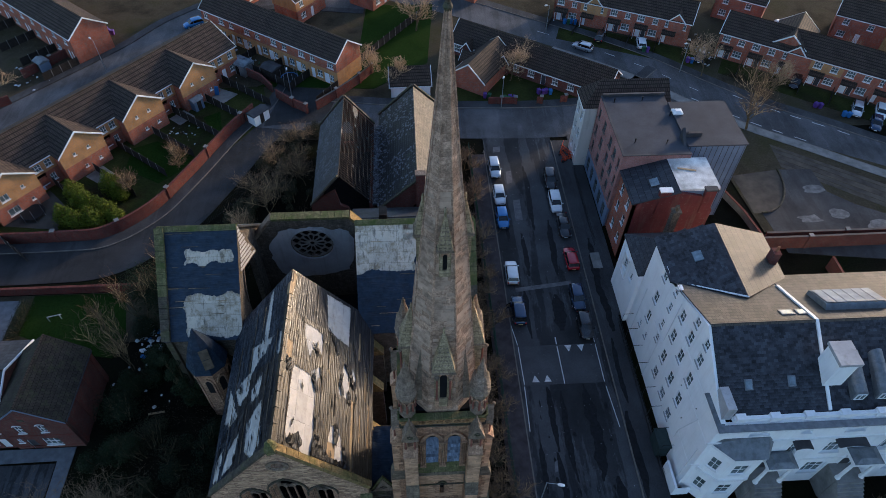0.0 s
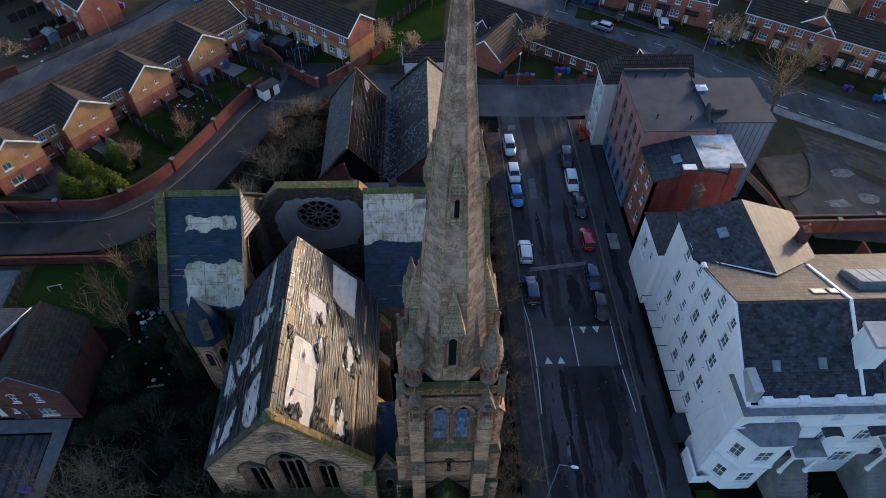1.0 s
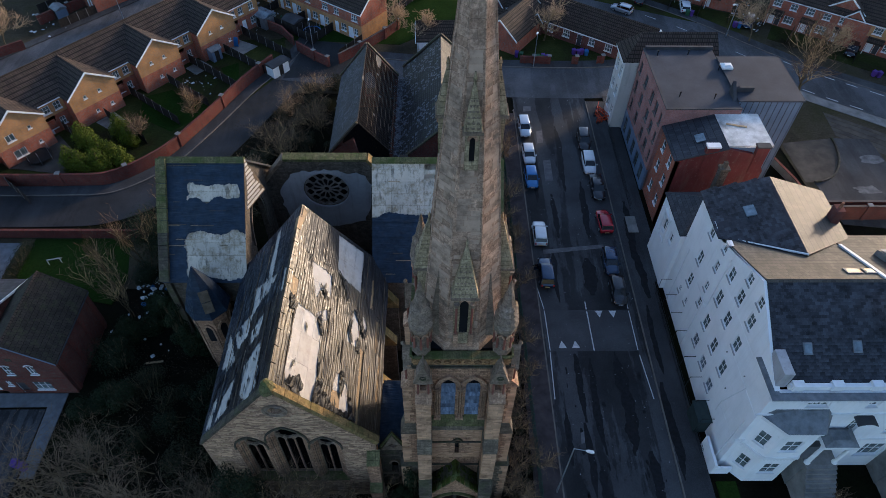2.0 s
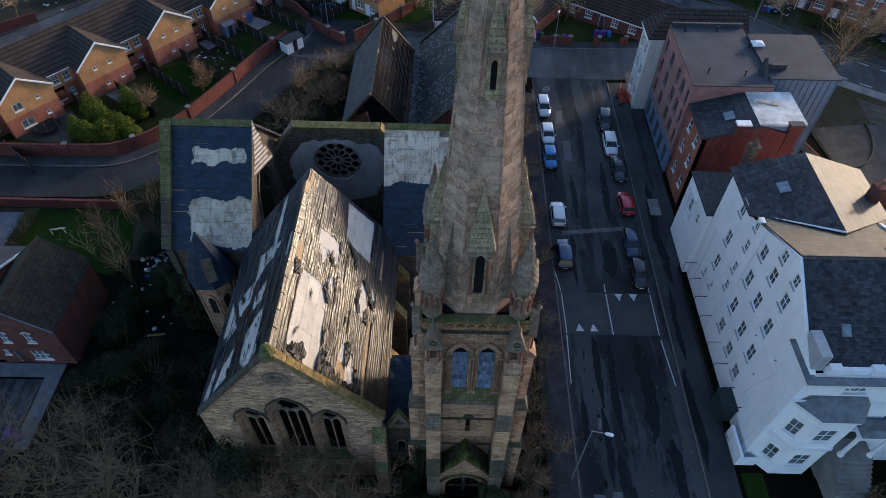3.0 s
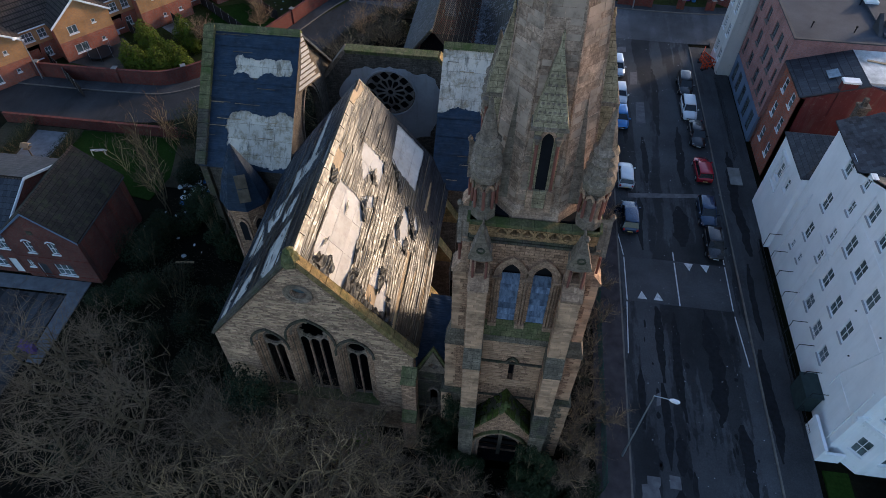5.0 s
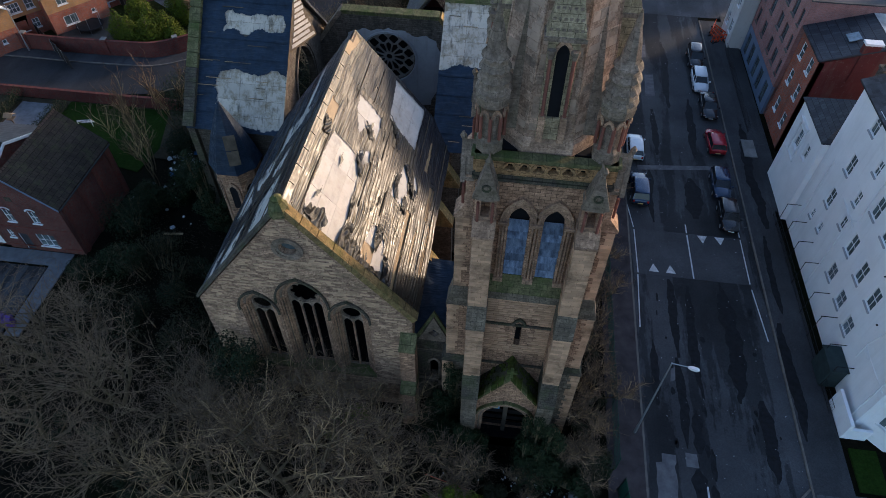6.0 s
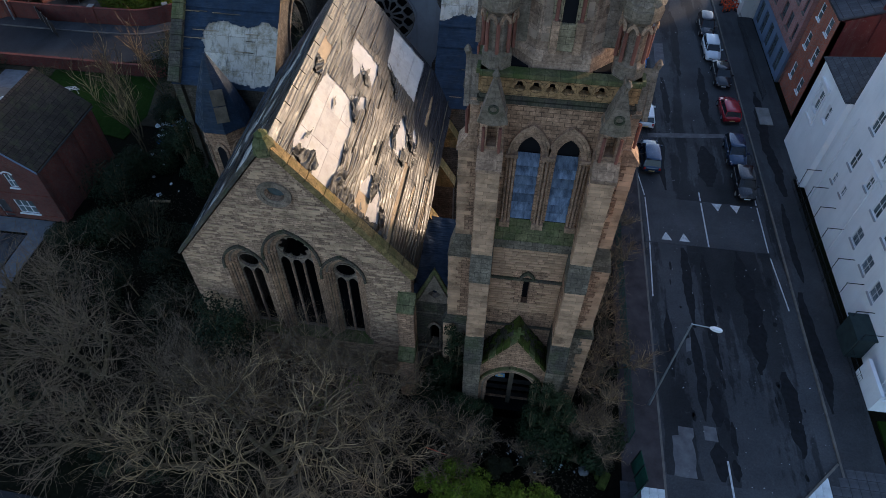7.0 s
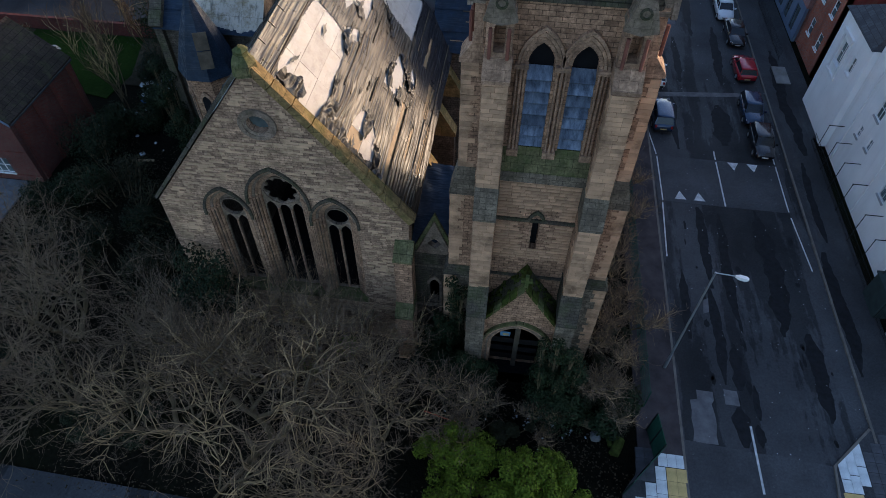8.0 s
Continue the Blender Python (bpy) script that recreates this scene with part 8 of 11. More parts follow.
# ---- brick buildings further along the street ----
def flat_block():
    ob = thing("flat_roofed_block", "pink brick four storey block with a grey flat roof", "apartment block", (32.5, 69, 0), world=True)
    x0, x1, y0, y1, H = 28.0, 37.2, 62.4, 75.6, 13.4
    m = wall_at((x0, y1), (x0, y0))
    wins = [(y1 - y, z - 0.85, w, 1.75) for y, w in ((74.4, 0.9), (71.3, 1.15), (67.9, 1.15), (65.6, 1.15), (63.4, 0.7)) for z in (11.2, 8.35, 5.45)]
    ground = [(y1 - y, 0.4, 1.3, 2.6) for y in (74.2, 71.8, 69.2, 66.8, 64.2)]
    wall = part("front_wall", plate(rect(0, y1 - y0, 3.6, H), [hole(w) for w in wins], 0.35, m), BRICK_PINK, ob, "pink brown brick front with dark windows")
    low = part("shopfront", plate(rect(0, y1 - y0, 0, 3.6), [hole(w) for w in ground], 0.3, m @ Matrix.Translation((0, -0.06, 0))), CLAD, ob, "blue grey panelled ground floor")
    for w in wins:
        window(wall, m, *w, mat=FRAME_DARK, bars=(1, 0), inset=0.12, sill=True)
    for w in ground:
        window(low, m @ Matrix.Translation((0, -0.06, 0)), *w, mat=FRAME_DARK, bars=(1, 1), inset=0.12, sill=False)
    part("side_wall", boxes((x0 + 0.35, x1, y0, y0 + 0.35, 0, H), (x0 + 0.35, x1, y1 - 0.35, y1, 0, H), (x1 - 0.35, x1, y0 + 0.35, y1 - 0.35, 0, H)), BRICK_PINK, ob)
    part("roof", boxes((x0 + 0.2, x1 - 0.02, y0 + 0.2, y1 - 0.2, H - 0.35, H + 0.02)), FELT, ob, "grey felted flat roof with patches")
    bm = boxes((x0 - 0.08, x1, y0 - 0.06, y0 + 0.22, H, H + 0.12), (x0 - 0.08, x0 + 0.2, y0 + 0.22, y1, H, H + 0.12), (x0 + 0.2, x1, y1 - 0.25, y1 + 0.1, H, H + 0.45))
    part("roof_edge", bm, LEAD_DARK, ob)
    for x, y in ((29.5, 74), (33.6, 74.2), (30.2, 65), (34.4, 64.6), (36.6, 70.6)):
        part("vent_pipe", lathe(bmesh.new(), x, y, [(0.07, H), (0.07, H + 0.55), (0.12, H + 0.58), (0.12, H + 0.75)], 8), IRON, ob)
    # clad extension
    ex = part("extension", boxes((37.2, 45.2, 63.9, 73.3, 0, H + 0.1)), CLAD, ob, "blue grey metal clad extension")
    part("roof", boxes((37.1, 45.35, 63.75, 73.45, H + 0.1, H + 0.28)), FELT, ob, "grey felted flat roof")
    for i in range(11):
        part("cladding_seam", boxes((37.5 + i * 0.75, 37.54 + i * 0.75, 63.84, 63.9, 0, H + 0.1)), LEAD_DARK, ex)
    sk = part("roof_light", boxes((37.0, 38.4, 70.4, 71.6, H + 0.28, H + 0.5)), WHITE_TRIM, ob, "white domed roof light")
    part("dome", loft(bmesh.new(), [ring(37.7, 71, H + 0.5, 0.85, 4, 0.5, 0.7), ring(37.7, 71, H + 0.72, 0.5, 4, 0.5, 0.4)]), WHITE_TRIM, sk)
    bm = bmesh.new()
    loft(bm, [[(36.7, y, H), (39.4, y, H), (39.4, y, H + 0.9), (37.6, y, H + 0.9)] for y in (65.6, 66.0)])
    loft(bm, [[(36.6, 64.0, H), (36.6, 66.0, H), (36.6, 66.0, H + 1.6)], [(37.0, 64.0, H), (37.0, 66.0, H), (37.0, 66.0, H + 1.6)]])
    part("roof_hatch", bm, LEAD_DARK, ob, "dark wedge shaped roof hatch")
    return ob


flat_block()


def red_house():
    ob = thing("red_painted_house", "brick street house with a flaking red painted gable", "house", (33, 59, 0), world=True)
    x0, x1, y0, y1 = 28.4, 39.0, 56.0, 62.2
    m = wall_at((x0, y0), (x1, y0))
    part("gable_wall", plate([(0, 0), (10.6, 0), (10.6, 9.4), (8.6, 11.9), (5.6, 12.6), (0, 10.7)], [], 0.4, m), RED_PAINT, ob, "flaking dark red painted gable")
    mf = wall_at((x0, y1), (x0, y0))
    wins = [(u, z, 0.95, 1.6) for u in (1.6, 4.4) for z in (8.4, 5.4, 2.0)]
    fr = part("front_wall", plate(rect(0, y1 - y0, 0, 10.7), [hole(w) for w in wins], 0.35, mf), BRICK_RED, ob)
    for w in wins:
        window(fr, mf, *w, inset=0.04, bars=(0, 1), slim=0.09)
    bm = bmesh.new()
    loft(bm, [[(x0 - 0.3, y, 10.75), (x0 - 0.3, y, 10.95), (34.0, y, 12.75), (34.0, y, 12.5)] for y in (y0 + 0.1, y1 + 0.2)])
    part("roof", bm, SLATE, ob, "dark slate slope")
    part("flat_roof", boxes((34.0, 39.3, y0 + 0.5, y1 + 0.3, 12.45, 12.75)), WHITE_ROOF, ob, "white coated flat roof with water stains")
    part("dormer_wall", boxes((34.2, 39.0, y0 + 0.4, y1, 9.0, 12.45)), CLAD, ob)
    part("rear_wall", boxes((x1 - 0.4, x1, y0 + 0.4, y1, 0, 9.2)), BRICK_RED, ob)
    part("verge", tube(bmesh.new(), (x0 - 0.3, y0 - 0.02, 10.9), (34.0, y0 - 0.02, 12.75), 0.12, n=5), LEAD_DARK, ob)
    bm = bmesh.new()
    loft(bm, [[(30.9, 58.0, 11.95), (30.9, 59.3, 11.95), (30.9, 59.3, 12.02), (30.9, 58.0, 12.02)], [(31.9, 58.0, 12.3), (31.9, 59.3, 12.3), (31.9, 59.3, 12.38), (31.9, 58.0, 12.38)]])
    part("skylight", bm, GLASS_SKY, ob, "pale roof window")
    for x in (31.4, 37.2):
        c = part("chimney", boxes((x, x + 1.4, y0 - 0.1, y0 + 0.55, 9, 12.9)), RED_PAINT, ob, "red painted chimney stack")
        part("cap", boxes((x - 0.1, x + 1.5, y0 - 0.2, y0 + 0.65, 12.9, 13.1)), WHITE_TRIM if x < 33 else LEAD_DARK, c)
    part("plank", box(bmesh.new(), -1.2, 1.2, -0.15, 0.15, 12.76, 12.82, Matrix.Translation((36.0, 60.2, 0)) @ pose(0, 0, 0, 0, 0, -14)), BOARD_TAN, ob, "loose timber plank")
    return ob


red_house()
solo("old_chimney", boxes((32.2, 33.1, 52.8, 53.6, 0, 12.2), (32.1, 33.2, 52.7, 53.7, 12.2, 12.45), (32.4, 32.8, 53.0, 53.4, 12.45, 13.2)), STONE_IN, "crumbling old brick chimney beside the wing", "chimney")


def corner_house():
    ob = thing("corner_house", "white corner house with a hipped slate roof", "house", (32, 77.8, 0), world=True)
    x0, x1, y0, y1, H = 26.2, 39.0, 75.75, 80.3, 11.2
    m = wall_at((x0, y1), (x0, y0))
    wins = [(u, z, 0.9, 1.6) for u in (1.2, 3.3) for z in (8.2, 5.0, 1.6)]
    w_ = part("front_wall", plate(rect(0, y1 - y0, 0, H), [hole(w) for w in wins], 0.35, m), CREAM, ob)
    for w in wins:
        window(w_, m, *w, inset=0.15)
    part("side_wall", boxes((x0 + 0.35, x1, y1 - 0.35, y1, 0, H), (x0 + 0.35, 28.0, y0, y0 + 0.35, 0, H), (x1 - 0.35, x1, y0, y1 - 0.35, 0, H)), CREAM, ob)
    bm = bmesh.new()
    vs = [bm.verts.new(p) for p in ((x0 - 0.4, y0 - 0.1, H), (x1, y0 - 0.1, H), (x1, y1 + 0.4, H), (x0 - 0.4, y1 + 0.4, H), (x0 + 2.6, (y0 + y1) / 2 + 1.2, H + 2.6), (x1, (y0 + y1) / 2 + 1.2, H + 2.6))]
    for q in ((0, 1, 5, 4), (1, 2, 5), (2, 3, 4, 5), (3, 0, 4), (3, 2, 1, 0)):
        bm.faces.new([vs[i] for i in q])
    part("roof", bm, TILE, ob, "dark tiled hipped roof")
    part("cornice", boxes((x0 - 0.35, x0, y0, y1 + 0.35, H - 0.4, H), (x0 - 0.35, x1, y1, y1 + 0.35, H - 0.4, H)), WHITE_TRIM, ob)
    return ob


corner_house()


# ---- estate houses: front along local x at y = 0, facing -y ----
def house(at, rz, length, depth, eave, ridge, lower, upper, split, wins, doors=(), gables=(), roof=None, label="red brick terraced house with a dark tiled roof", group="", ends=(1, 1), canopy=(), rear=True, porch_mat=None, name="house", flip=False):
    ob = thing(name, label, "house", at, rz, group)
    roof = roof or TILE
    m = Matrix.Identity(4)
    clear = lambda x: all(not (g[0] < x < g[0] + g[1]) for g in gables)
    hs = [w for w in wins if clear(w[0])]
    lows, ups = [w for w in hs if w[1] < split], [w for w in hs if w[1] >= split]
    dh = [(d[0], 0.05, d[1], 2.1) for d in doors if clear(d[0])]
    fl = part("front_wall", plate(rect(0, length, 0, split), [hole(w) for w in lows + dh], 0.3, m), lower, ob)
    fu = part("upper_wall", plate(rect(0, length, split, eave), [hole(w) for w in ups], 0.3, m), upper, ob) if upper is not None else fl
    for w in lows:
        window(fl, m, *w, bars=(1 if w[2] < 1.3 else 2, 0 if w[3] < 0.9 else 1))
    for w in ups:
        window(fu, m, *w, bars=(1 if w[2] < 1.3 else 2, 0 if w[3] < 0.9 else 1))
    for d in doors:
        if clear(d[0]):
            door(fl, m, d[0], d[1], 2.1, d[2] if len(d) > 2 else FRAME_WHITE)
    # end and rear walls
    for k, x in ((0, 0.0), (1, length)):
        if not ends[k]:
            continue
        p0, p1 = ((0, depth), (0, 0)) if k == 0 else ((length, 0), (length, depth))
        mm = wall_at(p0, p1)
        part("end_wall", plate(rect(0.3 if k == 0 else 0.3, depth - 0.0, 0, split), [], 0.3, mm), lower, ob)
        part("end_gable", plate([(0, split), (depth, split), (depth, eave), (depth / 2, ridge), (0, eave)], [], 0.3, mm @ Matrix.Translation((0, -0.01, 0))), upper or lower, ob)
        bm = bmesh.new()
        band(bm, [(-0.3, eave - 0.25), (depth / 2, ridge - 0.05), (depth + 0.3, eave - 0.25)], [(-0.3, eave + 0.02), (depth / 2, ridge + 0.22), (depth + 0.3, eave + 0.02)], 0.1, mm, y=-0.2)
        part("bargeboard", bm, FRAME_WHITE, ob)
    part("rear_wall", boxes((0.3, length - 0.3, depth - 0.3, depth, 0, eave)), lower, ob)
    pitched(ob, 0 if ends[0] else 0.18, length if ends[1] else length - 0.18, 0, depth, eave, ridge, roof, "x", 0.18)
    part("gutter", boxes((-0.1, length + 0.1, -0.3, -0.18, eave - 0.2, eave - 0.08)), FRAME_WHITE, ob)
    part("ridge_tile", loft(bmesh.new(), [[(x, depth / 2 - 0.18, ridge + 0.1), (x, depth / 2 + 0.18, ridge + 0.1), (x, depth / 2, ridge + 0.27)] for x in (-0.15 if ends[0] else 0.0, length + (0.15 if ends[1] else 0.0))]), TILE_BROWN, ob)
    for g in gables:
        gx, gw, proj, apex = g[:4]
        gwins = g[4] if len(g) > 4 else []
        mg = Matrix.Translation((gx, -proj, 0))
        gl = part("gable_wall", plate(rect(0, gw, 0, split), [hole(w) for w in gwins if w[1] < split], 0.3, mg), lower, ob)
        gu = part("gable_wall", plate([(0, split), (gw, split), (gw, eave), (gw / 2, apex), (0, eave)], [hole(w) for w in gwins if w[1] >= split], 0.3, mg), upper or lower, ob)
        for w in gwins:
            window(gl if w[1] < split else gu, mg, *w, bars=(0 if w[2] < 0.8 else 1, 0))
        if proj > 0.5:
            for x in (gx, gx + gw - 0.3):
                part("gable_side", boxes((x, x + 0.3, -proj + 0.3, 0, 0, eave)), lower, ob)
        half = gw / 2
        back = depth / 2 * (apex - eave) / (ridge - eave) + 0.1
        for s in (-1, 1):
            xe = gx + half + s * (half + 0.25)
            k = (apex - eave) / half
            ze = eave - k * 0.25
            bm = bmesh.new()
            loft(bm, [[(gx + half, -proj - 0.25, apex), (xe, -proj - 0.25, ze), (xe, -proj - 0.25, ze + 0.16), (gx + half, -proj - 0.25, apex + 0.16)],
                      [(gx + half, back, apex), (xe, 0.1, ze), (xe, 0.1, ze + 0.16), (gx + half, back, apex + 0.16)]])
            # right slope in lighter tile: its sunlit tone is put into the colour
            part("gable_roof", bm, roof if s < 0 else TILE_BROWN, ob)
        bm = bmesh.new()
        band(bm, [(-0.28, eave - 0.3), (half, apex - 0.12), (gw + 0.28, eave - 0.3)], [(-0.28, eave - 0.04), (half, apex + 0.17), (gw + 0.28, eave - 0.04)], 0.08, mg, y=-0.24)
        part("bargeboard", bm, FRAME_WHITE, ob)
    for c in canopy:
        cx, w, z = c
        cp = part("porch_canopy", loft(bmesh.new(), [[(x, -1.1, z - 0.55), (x, 0.0, z), (x, 0, z + 0.12), (x, -1.1, z - 0.42)] for x in (cx - w / 2, cx + w / 2)]), roof, ob, "tiled lean-to porch canopy")
        part("porch_post", boxes((cx - w / 2 + 0.1, cx - w / 2 + 0.2, -1.0, -0.9, 0, z - 0.5)), FRAME_WHITE, cp)
    return ob


SMALL = [(2.3, 4.1, 0.5, 0.5), (4.6, 4.1, 0.5, 0.5), (3.2, 1.3, 0.5, 0.5), (5.6, 1.3, 0.5, 0.5)]
DA = Vector((0.6225, 0.7826))
for k in range(-3, 3):
    p = Vector((-47.7, 83.5)) + DA * (11.2 * k)
    house((p.x, p.y, 0), 51.5, 11.2 if k < 2 else 4.6, 10.6, 5.2, 8.0, BRICK_RED, BRICK_BUFF, 2.8,
          [(0.9, 3.4, 1.0, 1.2), (10.3, 3.4, 1.3, 1.2), (10.2, 0.9, 1.3, 1.3), (0.7, 0.9, 0.8, 1.2)] if k < 2 else [(0.9, 3.4, 1.0, 1.2), (3.2, 3.4, 1.0, 1.2), (3.2, 0.9, 1.2, 1.2)], [(9.6, 0.9)] if k < 2 else [(1.2, 0.9)], [(1.9, 7.3, 2.0, 7.8, SMALL if k > -2 else [(2.2, 3.5, 1.2, 1.1), (5.0, 4.0, 0.5, 0.5), (2.4, 0.8, 1.7, 1.2), (5.4, 1.3, 0.5, 0.5)])] if k < 2 else [],
          label="brick semi with a projecting buff gable and tiled roof", group="houses of the near estate row", ends=(1 if k == -3 else 0, 1 if k == 2 else 0))
# row behind the estate road, row with rear gardens, bungalows and the terraces on the crescent
DB = Vector((math.cos(radians(-41)), math.sin(radians(-41))))
for k in range(4):
    p = Vector((-60.9, 107.9)) - DB * (7.6 * (k + 1))
    house((p.x, p.y, 0), -41, 7.6, 7.4, 5.2, 7.8, BRICK_RED, BRICK_RED if k else BRICK_RED, 2.8, [(1.5, 3.4, 1.1, 1.2), (5.4, 3.4, 1.1, 1.2), (1.6, 0.8, 1.6, 1.3)], [(5.0, 0.9), (6.2, 0.8)], group="houses of the far estate row", ends=(1 if k == 3 else 0, 1 if k == 0 else 0))
DC = Vector((math.cos(radians(-36)), math.sin(radians(-36))))
for k in range(5):
    p = Vector((-12.4, 98.6)) - DC * (6.7 * (k + 1))
    house((p.x, p.y, 0), -36, 6.7, 6.9, 5.2, 7.8, BRICK_BUFF, BRICK_RED, 2.9 if k else 3.0, [(1.2, 3.5, 1.1, 1.1), (5.3, 3.5, 1.4, 1.1), (2.6, 0.9, 1.2, 1.3), (5.4, 0.9, 0.9, 1.2)], [(1.0, 0.9), (4.2, 1.2)], group="houses with rear gardens", label="buff and red brick terraced house with a tiled roof", ends=(1 if k == 4 else 0, 1 if k == 0 else 0))
for x, y, rz in ((-21.5, 120.5, 54), (-6.5, 125.5, 54), (-33, 128, 54), (8, 133, -36)):
    house((x, y, 0), rz, 8.5, 6.5, 4.9, 7.2, BRICK_RED, BRICK_BUFF, 2.8, [(1.6, 3.4, 1.1, 1.1), (5.8, 3.4, 1.1, 1.1), (1.8, 0.9, 1.4, 1.2)], [(4.5, 0.9)], roof=TILE_BROWN, label="small brick house with a brown tiled roof", group="houses of the back estate")
DD = Vector((math.cos(radians(-35)), math.sin(radians(-35))))
for k in range(4):
    p = Vector((8.6, 109.2)) + DD * (7.9 * k)
    house((p.x, p.y, 0), -35, 7.9, 7.0, 2.6, 5.4, BRICK_DARK, None, 2.6, [(1.4, 0.9, 1.3, 1.2), (6.2, 0.9, 1.1, 1.2)], [(3.9, 0.95, FRAME_DARK)], [(3.0, 1.9, 0.8, 3.9)] if k in (0, 1) else [], label="low red brick bungalow with a long tiled roof", group="bungalow row", ends=(1 if k == 0 else 0, 1 if k == 3 else 0))
house((14.2, 107.2, 0), -125, 10.5, 6.6, 2.7, 5.4, BRICK_RED, None, 2.7, [(2, 0.9, 1.2, 1.2), (8.3, 0.9, 1.2, 1.2)], [(4.8, 0.95, FRAME_DARK)], [(4.0, 2.0, 0.9, 4.0)], label="red brick bungalow wing with a tiled roof", roof=TILE_BROWN)
DE = Vector((math.cos(radians(-26)), math.sin(radians(-26))))
for k in range(5):
    p = Vector((30.6, 121.2)) + DE * (5.4 * k)
    house((p.x, p.y, 0), -26, 5.4, 7.0, 5.0, 7.6, BRICK_RED, BRICK_BUFF if k == 1 else BRICK_RED, 2.8, [(1.3, 3.4, 1.4, 1.2), (4.1, 3.4, 1.0, 1.1), (4.0, 0.9, 1.6, 1.3)], [(1.2, 0.95), (2.3, 0.9, FRAME_DARK)], [(1.3, 2.8, 0.12, 6.5)] if k in (1, 4) else [], group="terrace on the crescent", ends=(1 if k == 0 else 0, 1 if k == 4 else 0), canopy=[(1.7, 2.6, 2.75)])
DF = Vector((math.cos(radians(-34.5)), math.sin(radians(-34.5))))
for k in range(8):
    p = Vector((59.6, 106.3)) + DF * (5.5 * k)
    house((p.x, p.y, 0), -34.5, 5.5, 7.0, 5.0, 7.6, BRICK_RED, BRICK_BUFF if k == 3 else BRICK_RED, 2.8, [(1.3, 3.4, 1.4, 1.2), (4.1, 3.4, 1.2, 1.1), (4.0, 0.9, 1.6, 1.3)], [(1.2, 0.95), (2.3, 0.9, FRAME_DARK)], [(1.3, 2.9, 0.12, 6.5)] if k in (2, 5) else [], group="terrace on the crescent", ends=(1 if k == 0 else 0, 1 if k == 7 else 0), canopy=[(1.7, 2.6, 2.75)])
for x, y, rz in ((72.5, 110, -125), (85, 112, -34), (91, 101, -125), (64, 121, -34), (100, 108, -34)):
    house((x, y, 0), rz, 9.5, 7, 5.0, 7.6, BRICK_RED, BRICK_RED, 2.8, [(2, 3.4, 1.1, 1.1), (6.5, 3.4, 1.1, 1.1), (2, 0.9, 1.4, 1.2)], [(5, 0.9)], roof=TILE_BROWN, label="red brick house with a brown tiled roof", group="houses behind the crescent")
